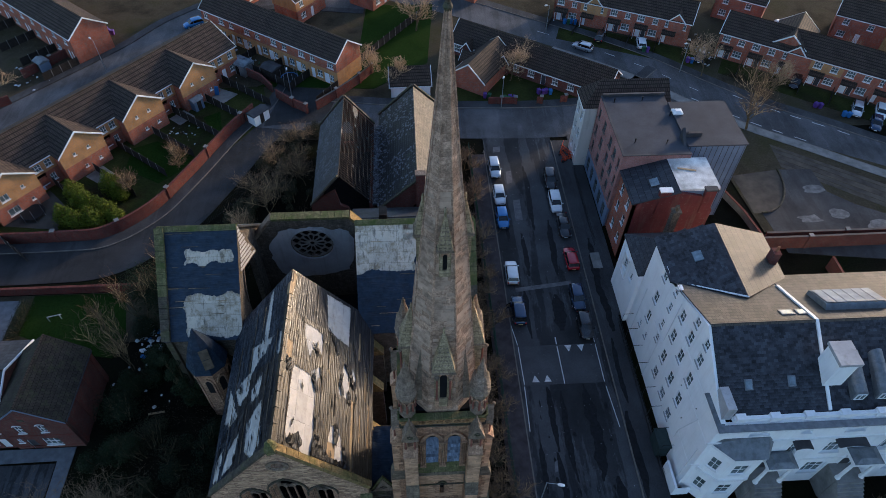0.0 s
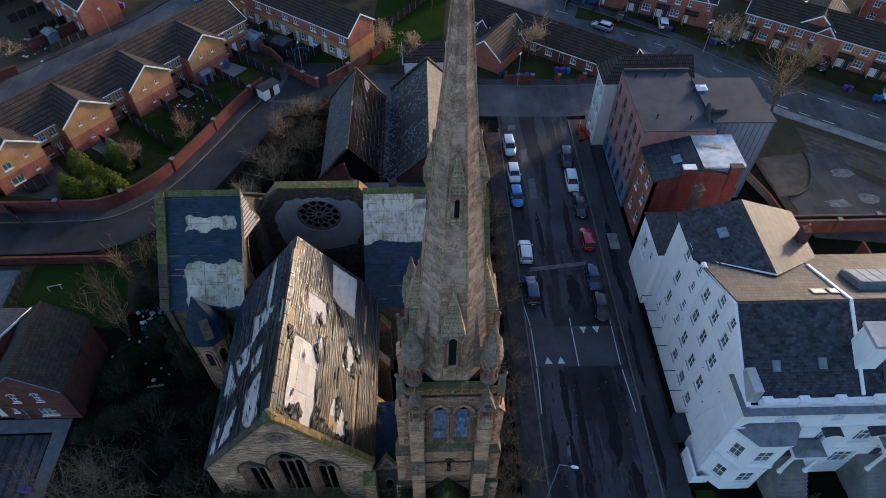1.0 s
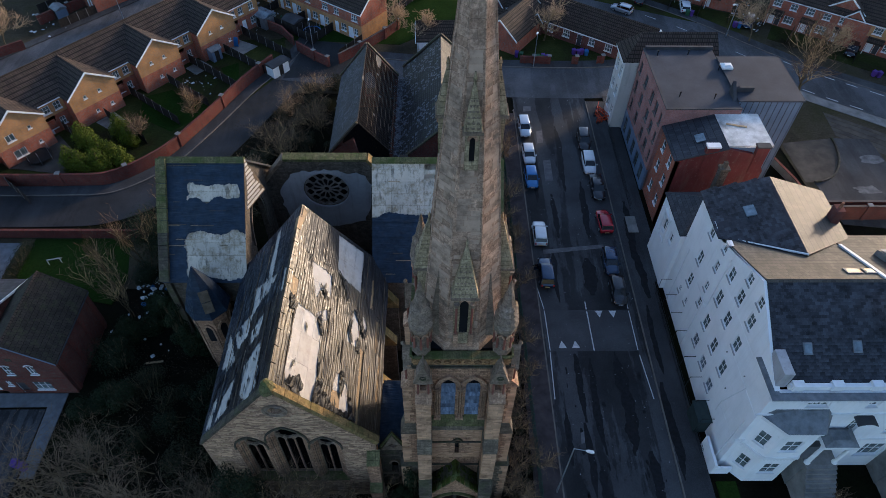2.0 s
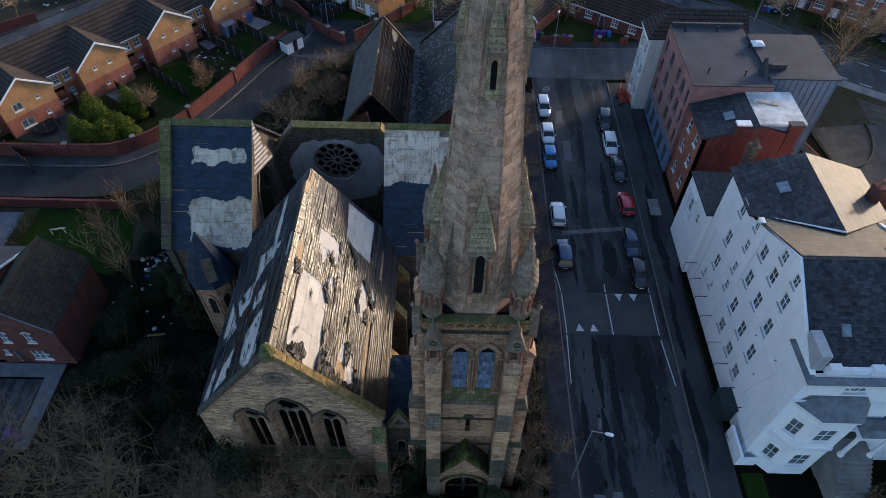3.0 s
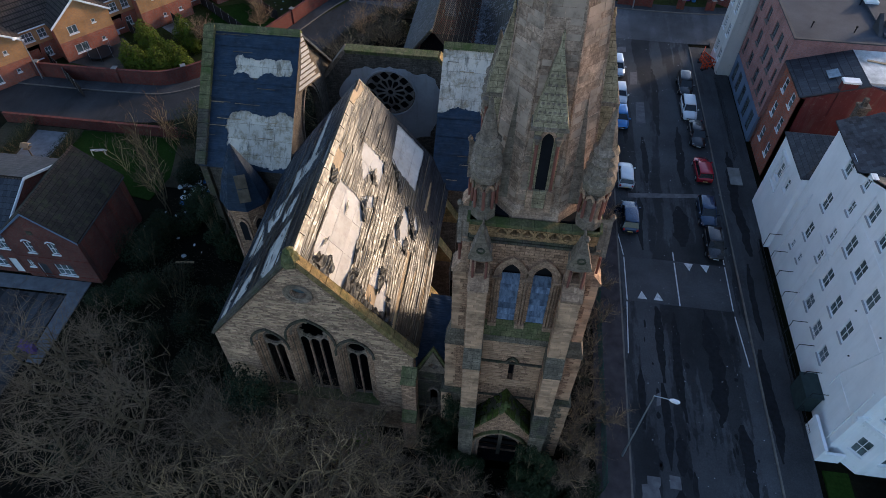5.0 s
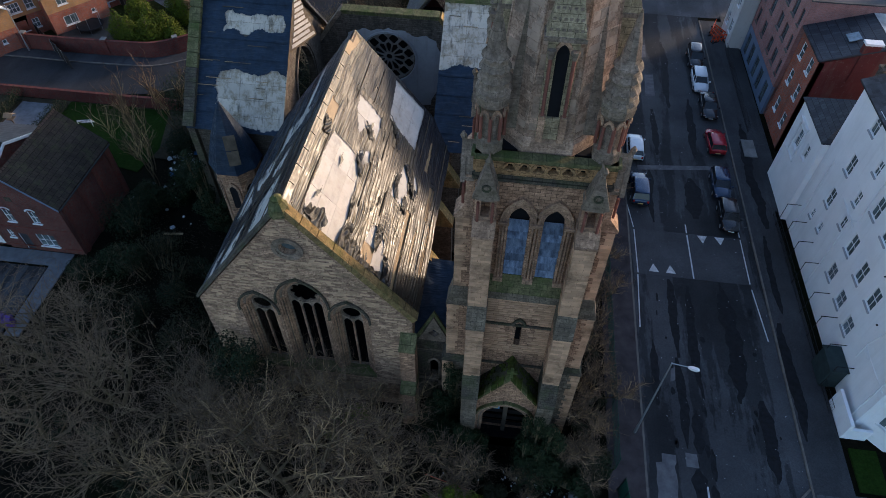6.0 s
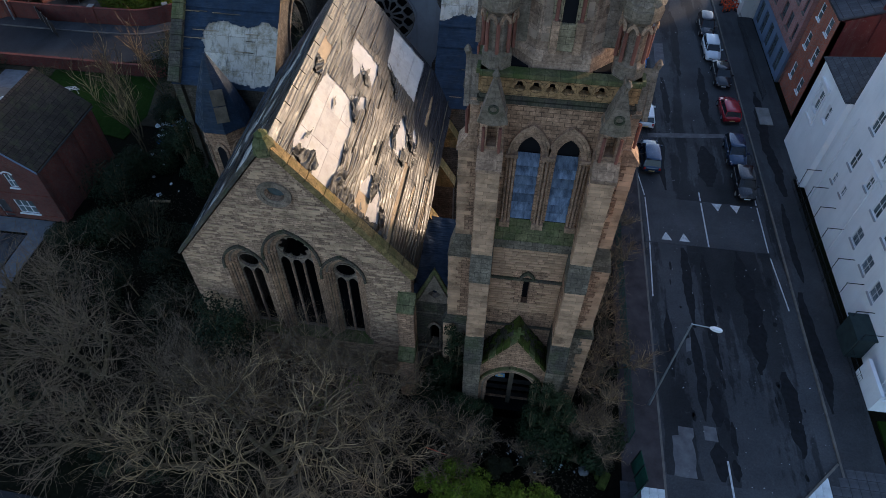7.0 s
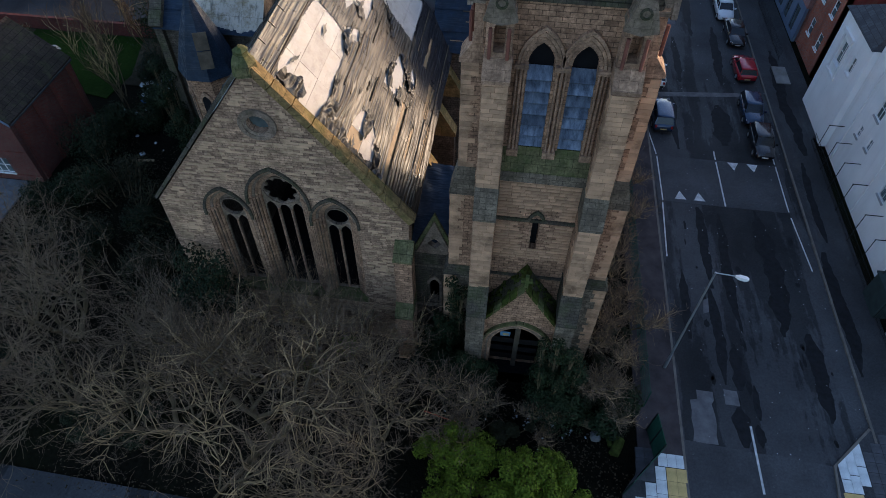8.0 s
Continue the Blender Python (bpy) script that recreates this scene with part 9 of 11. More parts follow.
# dark brick house by the parking court
def gable_house():
    """Its gable faces the court; the ridge runs back from it."""
    x0, x1, y0, y1, xr, ze, zr = -44.1, -36.95, 32.0, 40.7, -40.55, 6.0, 9.1
    ob = thing("house", "dark red brick house with white windows and a brown roof", "house", (xr, 36, 0), world=True)
    m = wall_at((x0, y0), (x1, y0))
    W, c = x1 - x0, xr - x0
    wins = [(-42.07 - x0, 3.75, 0.75, 1.45), (-39.72 - x0, 3.8, 0.75, 1.45), (-39.95 - x0, 0.75, 1.75, 1.55), (-43.15 - x0, 1.55, 0.55, 0.95)]
    fw = part("front_wall", plate([(0, 0), (W, 0), (W, ze), (c, zr), (0, ze)], [hole(w) for w in wins] + [hole((-42.1 - x0, 0.05, 0.95, 2.1))], 0.3, m), BRICK_DARK, ob)
    for k, w in enumerate(wins):
        win = window(fw, m, *w, bars=(2, 1) if k == 2 else (1, 1))
        if k < 2:
            arc = [[(w[0] + (w[2] / 2 + o) * math.cos(a), w[1] + w[3] + (0.22 + o) * math.sin(a)) for a in [math.pi * q / 8 for q in range(9)]] for o in (0.0, 0.12)]
            part("arch_trim", band(bmesh.new(), arc[0], arc[1], 0.05, m), FRAME_WHITE, win)
    door(fw, m, -42.1 - x0, 0.95, 2.1, FRAME_DARK)
    part("plaque", box(bmesh.new(), c - 0.75, c - 0.2, -0.04, 0.02, 6.35, 6.8, m), STONE_DARK, fw, "small stone plaque below the apex")
    for z in (0.5, 3.0):
        part("string_course", box(bmesh.new(), 0.0, W, -0.05, 0.02, z, z + 0.12, m), BRICK_WALL, fw)
    part("side_wall", boxes((x1 - 0.3, x1, y0 + 0.3, y1 - 0.3, 0, ze + 0.05)), BRICK_DARK, ob)
    for k in range(4):
        part("pier", boxes((x1 - 0.02, x1 + 0.12, y0 + 0.4 + k * 2.5, y0 + 0.85 + k * 2.5, 0, ze - 0.3)), BRICK_WALL, ob)
    part("side_wall", boxes((x0, x0 + 0.3, y0 + 0.3, y1 - 0.3, 0, ze + 0.05)), BRICK_DARK, ob)
    part("rear_wall", plate([(0, 0), (W, 0), (W, ze), (W - c, zr), (0, ze)], [], 0.3, wall_at((x1, y1), (x0, y1))), BRICK_DARK, ob)
    for s_, ex in ((1, x1 + 0.2), (-1, x0 - 0.2)):
        k = (zr - ze) / abs(x1 - xr)
        zl = zr - k * abs(ex - xr)
        part("roof", loft(bmesh.new(), [[(xr, y, zr + 0.02), (ex, y, zl + 0.02), (ex, y, zl + 0.18), (xr, y, zr + 0.18)] for y in (y0 - 0.12, y1 + 0.12)]), TILE_MUD, ob, "brown tiled slope, patched and mossy")
        part("bargeboard", loft(bmesh.new(), [[(xr, y, zr - 0.1), (ex, y, zl - 0.1), (ex, y, zl + 0.14), (xr, y, zr + 0.14)] for y in (y0 - 0.17, y0 - 0.13)]), CLAD, ob, "pale blue grey verge board")
        part("gutter", boxes((ex - 0.02 if s_ > 0 else ex - 0.1, ex + 0.1 if s_ > 0 else ex + 0.02, y0, y1, zl - 0.06, zl + 0.06)), FRAME_DARK, ob)
    for i in range(18):
        a = y0 - 0.1 + (y1 - y0 + 0.2) * i / 18
        part("ridge_tile", loft(bmesh.new(), [[(xr - 0.16, y, zr + 0.1), (xr, y, zr + 0.3), (xr + 0.16, y, zr + 0.1)] for y in (a + 0.01, a + 0.47)]), TILE, ob)
    return ob


TILE_MUD = slates("muddy brown roof tile", (0.042, 0.034, 0.028), (0.058, 0.046, 0.036), 0.33, 0.3, 0.9, moss=0.35, spec=0.1)
gable_house()
house((-60.0, 32.2, 0), 0, 15.6, 10.4, 5.3, 7.6, BRICK_DARK, None, 5.3, [(15.0, 3.6, 0.9, 1.3), (13.2, 0.9, 1.6, 1.5), (11.0, 3.6, 0.9, 1.3), (8.0, 3.6, 0.9, 1.3)], [(14.8, 0.9), (9.6, 0.9)], label="dark brick house with a blue grey slate roof", roof=SLATE)
house((-2.9, 95.2, 0), 2, 7.0, 5.6, 2.3, 4.3, WHITE, None, 2.3, [(3.4, 0.9, 1.0, 1.0)], [], label="small white block hut with a hipped tiled roof", roof=TILE_BROWN, name="garden_house")

# ---- trees and shrubs ----
def branches(rnd, height, spread, levels, base_r, twig_len, lean=0.0, clear=0.25, up=0.5, n_main=6, dense=1.0):
    """Limbs and twigs as lists of (points, radii)."""
    limbs, boughs, twigs = [], [], []

    def grow(p, d, length, r, level):
        n = 7 if level < 2 else 6
        pts, rad = [p.copy()], [r]
        q, dd = p.copy(), d.copy()
        curl = Vector((rnd.uniform(-1, 1), rnd.uniform(-1, 1), rnd.uniform(-0.6, 0.6))) * (0.16 + 0.05 * level)
        for i in range(n):
            wob = 0.14 + 0.07 * level
            if rnd.random() < 0.3:
                curl = curl * -0.8
            dd = (dd + curl + Vector((rnd.uniform(-wob, wob), rnd.uniform(-wob, wob), rnd.uniform(-wob, wob) + 0.07 * up))).normalized()
            q = q + dd * (length / n)
            pts.append(q.copy()), rad.append(r * (1 - 0.72 * (i + 1) / n))
        (limbs if level < 2 else boughs if level == 2 else twigs).append((pts, rad))
        if level >= levels:
            return
        kids = int((n_main if level == 0 else 8 if level == 1 else 4) * dense)
        for k in range(kids):
            t = rnd.uniform(0.3 if level else clear, 1.0)
            i = min(int(t * n), n - 1)
            a = pts[i].lerp(pts[i + 1], t * n - i)
            side = Vector((rnd.uniform(-1, 1), rnd.uniform(-1, 1), rnd.uniform(-0.25, 0.75))).normalized()
            along = (pts[i + 1] - pts[i]).normalized()
            dk = (along * 0.9 + side * (0.75 if level else 1.1) + Vector((0, 0, 0.25 * up))).normalized()
            dk.x, dk.y = dk.x * spread, dk.y * spread
            grow(a, dk.normalized(), length * rnd.uniform(0.48, 0.8), max(rad[i] * 0.62, 0.02 if level < 2 else 0.011), level + 1)
    stems = 1 if lean == 0 else 3
    for s in range(stems):
        a = 2 * math.pi * s / stems + rnd.random()
        grow(Vector((0.2 * math.cos(a) * (stems > 1), 0.2 * math.sin(a) * (stems > 1), 0)), Vector((lean * math.cos(a), lean * math.sin(a), 1)).normalized(), height * 0.62, base_r, 0)
    for pts, rad in list(twigs):
        for _ in range(max(1, int(1.4 * dense))):
            i = rnd.randrange(1, len(pts))
            d = (pts[i] - pts[i - 1]).normalized()
            d = (d + 0.8 * Vector((rnd.uniform(-1, 1), rnd.uniform(-1, 1), rnd.uniform(-0.3, 0.8)))).normalized()
            q, line = pts[i], [pts[i]]
            for _k in range(3):
                d = (d + 0.45 * Vector((rnd.uniform(-1, 1), rnd.uniform(-1, 1), rnd.uniform(-0.6, 0.9)))).normalized()
                q = q + d * twig_len * rnd.uniform(0.25, 0.42)
                line.append(q)
            twigs.append((line, [0.010, 0.009, 0.007, 0.004]))
    return limbs, boughs, twigs


def sticks(rods, sides_n, least=0.0):
    """All rods as one mesh of thin tapering tubes."""
    verts, faces = [], []
    for pts, rad in rods:
        base = len(verts)
        for i, (p, r) in enumerate(zip(pts, rad)):
            d = (pts[min(i + 1, len(pts) - 1)] - pts[max(i - 1, 0)])
            d = d.normalized() if d.length > 1e-6 else Vector((0, 0, 1))
            a = d.cross(Vector((0.3, 0.9, 0.2))).normalized()
            b = d.cross(a)
            r = max(r, least)
            for k in range(sides_n):
                t = 2 * math.pi * k / sides_n
                verts.append(p + (a * math.cos(t) + b * math.sin(t)) * r)
        for i in range(len(pts) - 1):
            for k in range(sides_n):
                k2 = (k + 1) % sides_n
                faces.append((base + i * sides_n + k, base + i * sides_n + k2, base + (i + 1) * sides_n + k2, base + (i + 1) * sides_n + k))
    return verts, faces


def raw_part(name, verts, faces, mat, parent, label=""):
    me = bpy.data.meshes.new(name)
    me.from_pydata([tuple(v) for v in verts], [], faces)
    me.materials.append(mat)
    ob = new(name, me)
    ob.parent = parent
    return tagged(ob, label)


def bare_tree(name, label, at, seed, height, spread, base_r, twig_mat, levels=3, lean=0.0, up=0.5, dense=1.0, twig=0.6, least=0.011, group="", n_main=6, clear=0.25, bough=None):
    rnd = random.Random(seed)
    t = thing(name, label, "tree", at, group=group)
    limbs, boughs, twigs = branches(rnd, height, spread, levels, base_r, twig, lean, clear, up, n_main, dense)
    raw_part("trunk", *sticks(limbs, 6), BARK, t)
    raw_part("bough", *sticks(boughs, 4, least * 1.4), bough or BOUGH, t)
    raw_part("crown", *sticks(twigs, 3, least), twig_mat, t)
    return t


def leaf_cards(rnd, blobs, n, size, squash=0.8, shell=0.45):
    """Small leaves scattered through and over lumpy forms."""
    verts, faces = [], []
    tot = sum(b[3] ** 2 for b in blobs)
    for bx, by, bz, br in blobs:
        for _ in range(int(n * br * br / tot)):
            d = Vector((rnd.gauss(0, 1), rnd.gauss(0, 1), rnd.gauss(0, 1))).normalized()
            r = br * (1 - shell * rnd.random() ** 2) * (1 + 0.25 * noise.noise(d * 2.3 + Vector((bx, by, bz))))
            p = Vector((bx + d.x * r, by + d.y * r, max(bz + d.z * r * squash, 0.02)))
            nrm = (d + Vector((rnd.uniform(-.8, .8), rnd.uniform(-.8, .8), rnd.uniform(-.3, .9)))).normalized()
            a = nrm.orthogonal().normalized()
            a = (Matrix.Rotation(rnd.random() * 6.28, 3, nrm) @ a)
            b = nrm.cross(a)
            s = size * rnd.uniform(0.6, 1.4)
            i = len(verts)
            verts += [p - a * s * 0.5, p + b * s * 0.32 + nrm * s * 0.08, p + a * s * 0.5, p - b * s * 0.32 + nrm * s * 0.08]
            faces.append((i, i + 1, i + 2, i + 3))
    return verts, faces


def shrub(name, label, at, seed, blobs, n, size, mat, category="shrub", group="", squash=0.85, stems=True):
    rnd = random.Random(seed)
    t = thing(name, label, category, at, group=group)
    raw_part("foliage", *leaf_cards(rnd, blobs, n, size, squash), mat, t)
    rods = []
    for bx, by, bz, br in blobs:
        for _ in range(5):
            e = Vector((bx + rnd.uniform(-.5, .5) * br, by + rnd.uniform(-.5, .5) * br, bz + 0.6 * br))
            rods.append(([Vector((bx * 0.6, by * 0.6, 0)), Vector((bx * 0.8, by * 0.8, bz * 0.5)), e], [0.06, 0.045, 0.01]))
    tagged(raw_part("stem", *sticks(rods, 4), BARK, t), kind="stuff")
    return t


def lumps(rnd, w, d, h, n):
    return [(rnd.uniform(-w, w), rnd.uniform(-d, d), rnd.uniform(0.3, 0.75) * h, rnd.uniform(0.28, 0.5) * h) for _ in range(n)]


def dome(rnd, w, d, h, n):
    """Many small clumps over a domed bush, with hollows between them."""
    out = []
    for _ in range(n):
        a, q = rnd.uniform(0, 2 * math.pi), math.sqrt(rnd.random())
        z = h * (0.25 + 0.75 * math.sqrt(1 - q * q)) * rnd.uniform(0.7, 0.95)
        out.append((w * q * math.cos(a), d * q * math.sin(a), z, rnd.uniform(0.32, 0.62)))
    return out


# winter trees in front of the church
TREE_A = bare_tree("bare_tree", "leafless spreading tree with pale curving limbs", (-11.8, 13.4, 0), 3, 10.5, 1.5, 0.26, TWIG_MID, lean=0.8, up=0.2, dense=0.88, twig=1.0, least=0.007, group="winter trees before the church", n_main=8)
TREE_B = bare_tree("bare_tree", "leafless many-stemmed tree with tangled twigs", (-27.0, 18.5, 0), 8, 9.5, 1.35, 0.2, TWIG_MID, lean=0.6, up=0.35, dense=0.9, twig=0.85, least=0.0065, group="winter trees before the church", n_main=8, bough=BOUGH_BROWN)
TREE_C = bare_tree("bare_tree", "leafless thin tree with brown twigs", (-5.6, 14.3, 0), 12, 6.6, 1.2, 0.13, TWIG_MID, lean=0.5, up=0.5, dense=1.0, twig=0.8, least=0.0065, group="winter trees before the church", n_main=7)
for src, x, y, rz, sc in ((TREE_B, -34.5, 21.0, 130, 1.0), (TREE_B, -21.0, 18.0, 260, 0.72), (TREE_A, -17.8, 13.0, 205, 0.72), (TREE_C, -14.6, 17.2, 220, 0.95), (TREE_C, -8.6, 10.4, 80, 0.9), (TREE_B, -24.2, 13.6, 60, 0.85), (TREE_B, -30.5, 14.5, 200, 0.95), (TREE_A, -20.6, 14.6, 310, 0.6), (TREE_B, -31.6, 23.6, 20, 0.8), (TREE_A, -13.4, 18.2, 45, 0.78), (TREE_A, -8.4, 18.0, 170, 0.74), (TREE_B, -18.6, 17.6, 330, 0.75)):
    c = copy_thing(src, pose(x, y, 0, 0, 0, rz))
    c.scale = (sc, sc, sc)
# scrub beside the tower, towards the street
SCRUB = bare_tree("bare_shrub", "leafless tangled shrub with brown twigs", (7.4, 20.5, 0), 21, 3.6, 1.3, 0.07, TWIG_MID, lean=0.7, up=0.6, dense=1.2, twig=0.5, least=0.009, group="scrub beside the tower", n_main=6)
for i, (x, y, rz, sc) in enumerate(((7.3, 18.2, 40, 0.8), (8.6, 24.0, 90, 1.0), (7.8, 28.5, 160, 1.0), (8.8, 33.5, 220, 0.9), (-1.6, 16.2, 10, 1.1), (9.2, 38.5, 60, 0.8), (8.9, 45.0, 120, 1.0), (9.1, 52.0, 20, 1.0), (8.8, 60.0, 200, 1.1), (8.6, 68.0, 250, 1.2), (7.7, 38, 20, 1.0), (7.6, 49, 310, 0.9), (7.5, 57, 70, 1.0), (8.6, 75.5, 70, 1.0))):
    c = copy_thing(SCRUB, pose(x, y, 0, 0, 0, rz))
    c.scale = (sc, sc, sc)
rnd = random.Random(4)
for i, (x, y, w, d, h, n, mat, label) in enumerate((
            (-21.5, 13.0, 2.6, 1.2, 1.5, 9, LEAF_EVERGREEN, "low dark evergreen undergrowth beneath the trees"), (-29.5, 15.5, 3.0, 2.0, 1.6, 10, LEAF_EVERGREEN, "low dark evergreen undergrowth beneath the trees"), (8.1, 17.0, 0.9, 1.2, 1.8, 5, LEAF_IVY, "small green bush among bare scrub"),
        (5.3, 18.2, 0.9, 0.9, 2.6, 5, LEAF_IVY, "dark ivy clump at the porch"), (-2.2, 18.6, 0.8, 0.7, 2.8, 4, LEAF_IVY, "dark ivy clump at a buttress"),
        (-10.5, 19.2, 2.2, 0.8, 1.8, 6, LEAF_LAUREL, "green undergrowth below the windows"),
        (-25, 24, 4.0, 3.5, 3.2, 14, LEAF_BROWN, "dark tangled bramble thicket"), (-29, 30, 4.2, 4.0, 3.2, 14, LEAF_BROWN, "dark tangled bramble thicket"), (-24.0, 30.5, 2.5, 3.0, 2.6, 9, LEAF_EVERGREEN, "dark green thicket of evergreen scrub"),
        (-31.5, 23.5, 3.0, 3.0, 2.8, 10, LEAF_EVERGREEN, "dark green thicket of evergreen scrub"), (-31.0, 41, 1.2, 1.6, 3.0, 7, LEAF_IVY, "ivy covered bush by a garden"), (-34.2, 51.4, 0.9, 0.9, 6.4, 9, LEAF_IVY, "ivy clad tree beside the lane"), (-32.2, 50.4, 1.0, 1.0, 5.0, 8, LEAF_EVERGREEN, "dark evergreen bush beside the transept"), (-28.6, 48.5, 1.2, 1.2, 7.5, 9, LEAF_IVY, "ivy clad tree beside the transept"),
        (-33.5, 46.8, 0.8, 0.8, 2.5, 4, LEAF_EVERGREEN, "clipped dark hedge end"), (-20, 60, 5, 4, 2.4, 14, LEAF_BROWN, "brown brambles behind the church"), (-17, 68, 3.2, 5, 2.2, 12, LEAF_BROWN, "brown brambles behind the church"),
        (-10.3, 58, 3, 2.0, 2.2, 8, LEAF_BROWN, "brown brambles behind the church"), (8.2, 21.5, 1.2, 3.0, 1.3, 8, LEAF_BROWN, "brown bramble at the fence"), (8.6, 30.5, 0.8, 4.0, 1.2, 8, LEAF_BROWN, "brown bramble at the fence"))):
    lb = lumps(rnd, w, d, h, n)
    big = mat in (LEAF_BROWN, LEAF_EVERGREEN)
    shrub("shrub", label, (x, y, 0), 30 + i, lb, 5200 if h > 2 else 3000, 0.17 if not big else 0.15, mat)
for i, (x, y, w, d, h, n) in enumerate(((-1.0, 13.4, 2.1, 1.6, 3.3, 44), (3.3, 12.4, 2.7, 1.8, 3.3, 56), (5.3, 10.6, 1.7, 1.8, 2.6, 36), (1.0, 10.2, 3.4, 1.8, 3.2, 60))):
    shrub("shrub", "bright green evergreen bush of small clumped leaves", (x, y, 0), 470 + i, dome(rnd, w, d, h, n), 300 * n, 0.12, LEAF_LAUREL, squash=0.75)
for x, y, rz, sc in ((-21.5, 78.5, 10, 0.62), (-18.2, 83.0, 100, 0.6), (-17.0, 75.5, 190, 0.66), (-24.0, 72.0, 280, 0.55), (-20.0, 70.5, 330, 0.7)):
    c = copy_thing(TREE_C, pose(x, y, 0, 0, 0, rz))
    c.scale = (sc, sc, sc)
for i, (x, y, w, d) in enumerate(((-22.0, 75.0, 2.2, 4.0), (-18.5, 80.5, 2.2, 4.0), (-25.5, 66.5, 2.6, 3.0), (-4.6, 72.0, 0.7, 6.0), (-15.6, 86.0, 1.4, 2.0))):
    shrub("shrub", "brown winter brambles between the lane and ruined halls", (x, y, 0), 400 + i, lumps(rnd, w, d, 2.0, 12), 4500, 0.16, LEAF_BROWN)
for i, (x, y, h) in enumerate(((-33.6, 34.8, 4.2), (-32.4, 31.2, 3.4), (-34.8, 30.2, 2.8), (-33.2, 38.6, 3.0))):
    shrub("shrub", "dark ivy thicket against a brick house", (x, y, 0), 420 + i, lumps(rnd, 1.3, 1.5, h, 7), 3600, 0.16, LEAF_IVY if i % 2 else LEAF_EVERGREEN)
for i, (x, y, w, d, h, n, mat) in enumerate(((-0.7, 17.2, 0.9, 0.6, 2.6, 6, LEAF_EVERGREEN), (4.3, 17.4, 0.8, 0.8, 3.2, 7, LEAF_IVY), (6.0, 18.8, 0.7, 1.0, 2.2, 5, LEAF_BROWN), (1.6, 15.6, 1.6, 0.6, 1.0, 6, LEAF_BROWN), (-3.6, 20.4, 0.9, 0.7, 2.0, 5, LEAF_EVERGREEN))):
    shrub("shrub", "dark tangled shrub crowding the porch foot", (x, y, 0), 440 + i, lumps(rnd, w, d, h, n), 3600, 0.14, mat)
shrub("shrub", "dark green conifer shrub against the gable", (-16.6, 19.9, 0), 455, [(1.1 * math.sin(i * 2.4), 0.5 * math.cos(i * 1.9), 1.0 + i * 0.66, 1.25 - 0.03 * i) for i in range(12)] + [(-1.6, 0, 5.2, 1.1), (-1.5, 0.2, 3.4, 1.3), (1.5, 0, 4.4, 1.0)], 9000, 0.17, LEAF_EVERGREEN)
for x, y, rz, sc in ((-9.4, 17.6, 15, 1.0), (-17.4, 18.0, 240, 0.8), (-12.6, 17.8, 120, 1.1), (-6.4, 17.2, 300, 0.9)):
    c = copy_thing(TREE_C, pose(x, y, 0, 0, 0, rz))
    c.scale = (sc, sc, sc)
for x, y, rz, sc in ((-0.6, 16.0, 130, 0.75), (3.6, 16.2, 20, 0.6)):
    c = copy_thing(SCRUB, pose(x, y, 0, 0, 0, rz))
    c.scale = (sc, sc, sc)
for x, y, w, h in ((-26.9, 37.6, 0.5, 8.6), (-25.4, 36.9, 0.9, 4.2), (-27.2, 41.5, 0.5, 7.4)):
    shrub("ivy", "dark ivy climbing a ruined church wall", (x, y, 0), 460 + int(h * 10), [(w * math.sin(i * 2.1), 0.35 * math.cos(i * 1.7), h * (i + 0.5) / 9, 0.95 - 0.04 * i) for i in range(9)], 4200, 0.16, LEAF_IVY, "ivy")
for x, y, w, d, h in ((4.3, 18.1, 0.5, 0.3, 7.2), (3.5, 18.55, 0.35, 0.25, 6.2), (3.7, 17.6, 0.6, 0.4, 4.6), (-0.95, 18.15, 0.4, 0.25, 4.4), (0.1, 18.5, 0.3, 0.2, 3.2), (5.0, 18.3, 0.4, 0.3, 5.4), (-2.0, 20.35, 0.3, 0.12, 8.6), (-2.6, 20.2, 0.4, 0.25, 5.0), (5.2, 18.7, 0.5, 0.4, 3.6), (-0.6, 18.0, 0.5, 0.35, 2.6), (-3.2, 20.3, 0.4, 0.3, 3.4)):
    shrub("ivy", "dark ivy heaped against the tower foot", (x, y, 0), 500 + int(h * 10), [(w * math.sin(i * 2.3), d * math.cos(i * 1.7), h * (i + 0.5) / 11, 0.62 - 0.02 * i + 0.1 * math.sin(i * 3.1)) for i in range(11)], 3600, 0.13, LEAF_IVY, "ivy")
shrub("shrub", "olive green wispy bush among bare scrub", (8.0, 17.3, 0), 520, dome(rnd, 0.8, 1.2, 1.9, 16), 2600, 0.12, LEAF_BROWN)
for (x0, y0), (x1, y1), r, mat, label in (((5.3, 17.2), (6.8, 16.75), 0.26, BARK, "fallen rotting log on dark ground"), ((8.05, 15.1), (8.45, 16.1), 0.3, MOSS, "mossy sawn log on dark ground"), ((7.7, 16.6), (7.9, 15.6), 0.16, MOSS, "mossy branch on dark ground")):
    log = tube(bmesh.new(), (x0, y0, r), (x1, y1, r * 1.05), r, n=9)
    bmesh.ops.subdivide_edges(log, edges=log.edges[:], cuts=2)
    for v in log.verts:
        v.co += 0.14 * r * noise.noise_vector(v.co * 5)
    solo("log", log, mat, label, "log", "logs before the porch")
boulder = bmesh.new()
bmesh.ops.create_icosphere(boulder, subdivisions=2, radius=0.36)
for v in boulder.verts:
    v.co = Vector((7.02, 16.1, 0.2)) + Vector((v.co.x, v.co.y, v.co.z * 0.6)) + 0.08 * noise.noise_vector(v.co * 3)
solo("stone_block", boulder, CONCRETE, "pale lump of broken stone on dark ground", "stone")
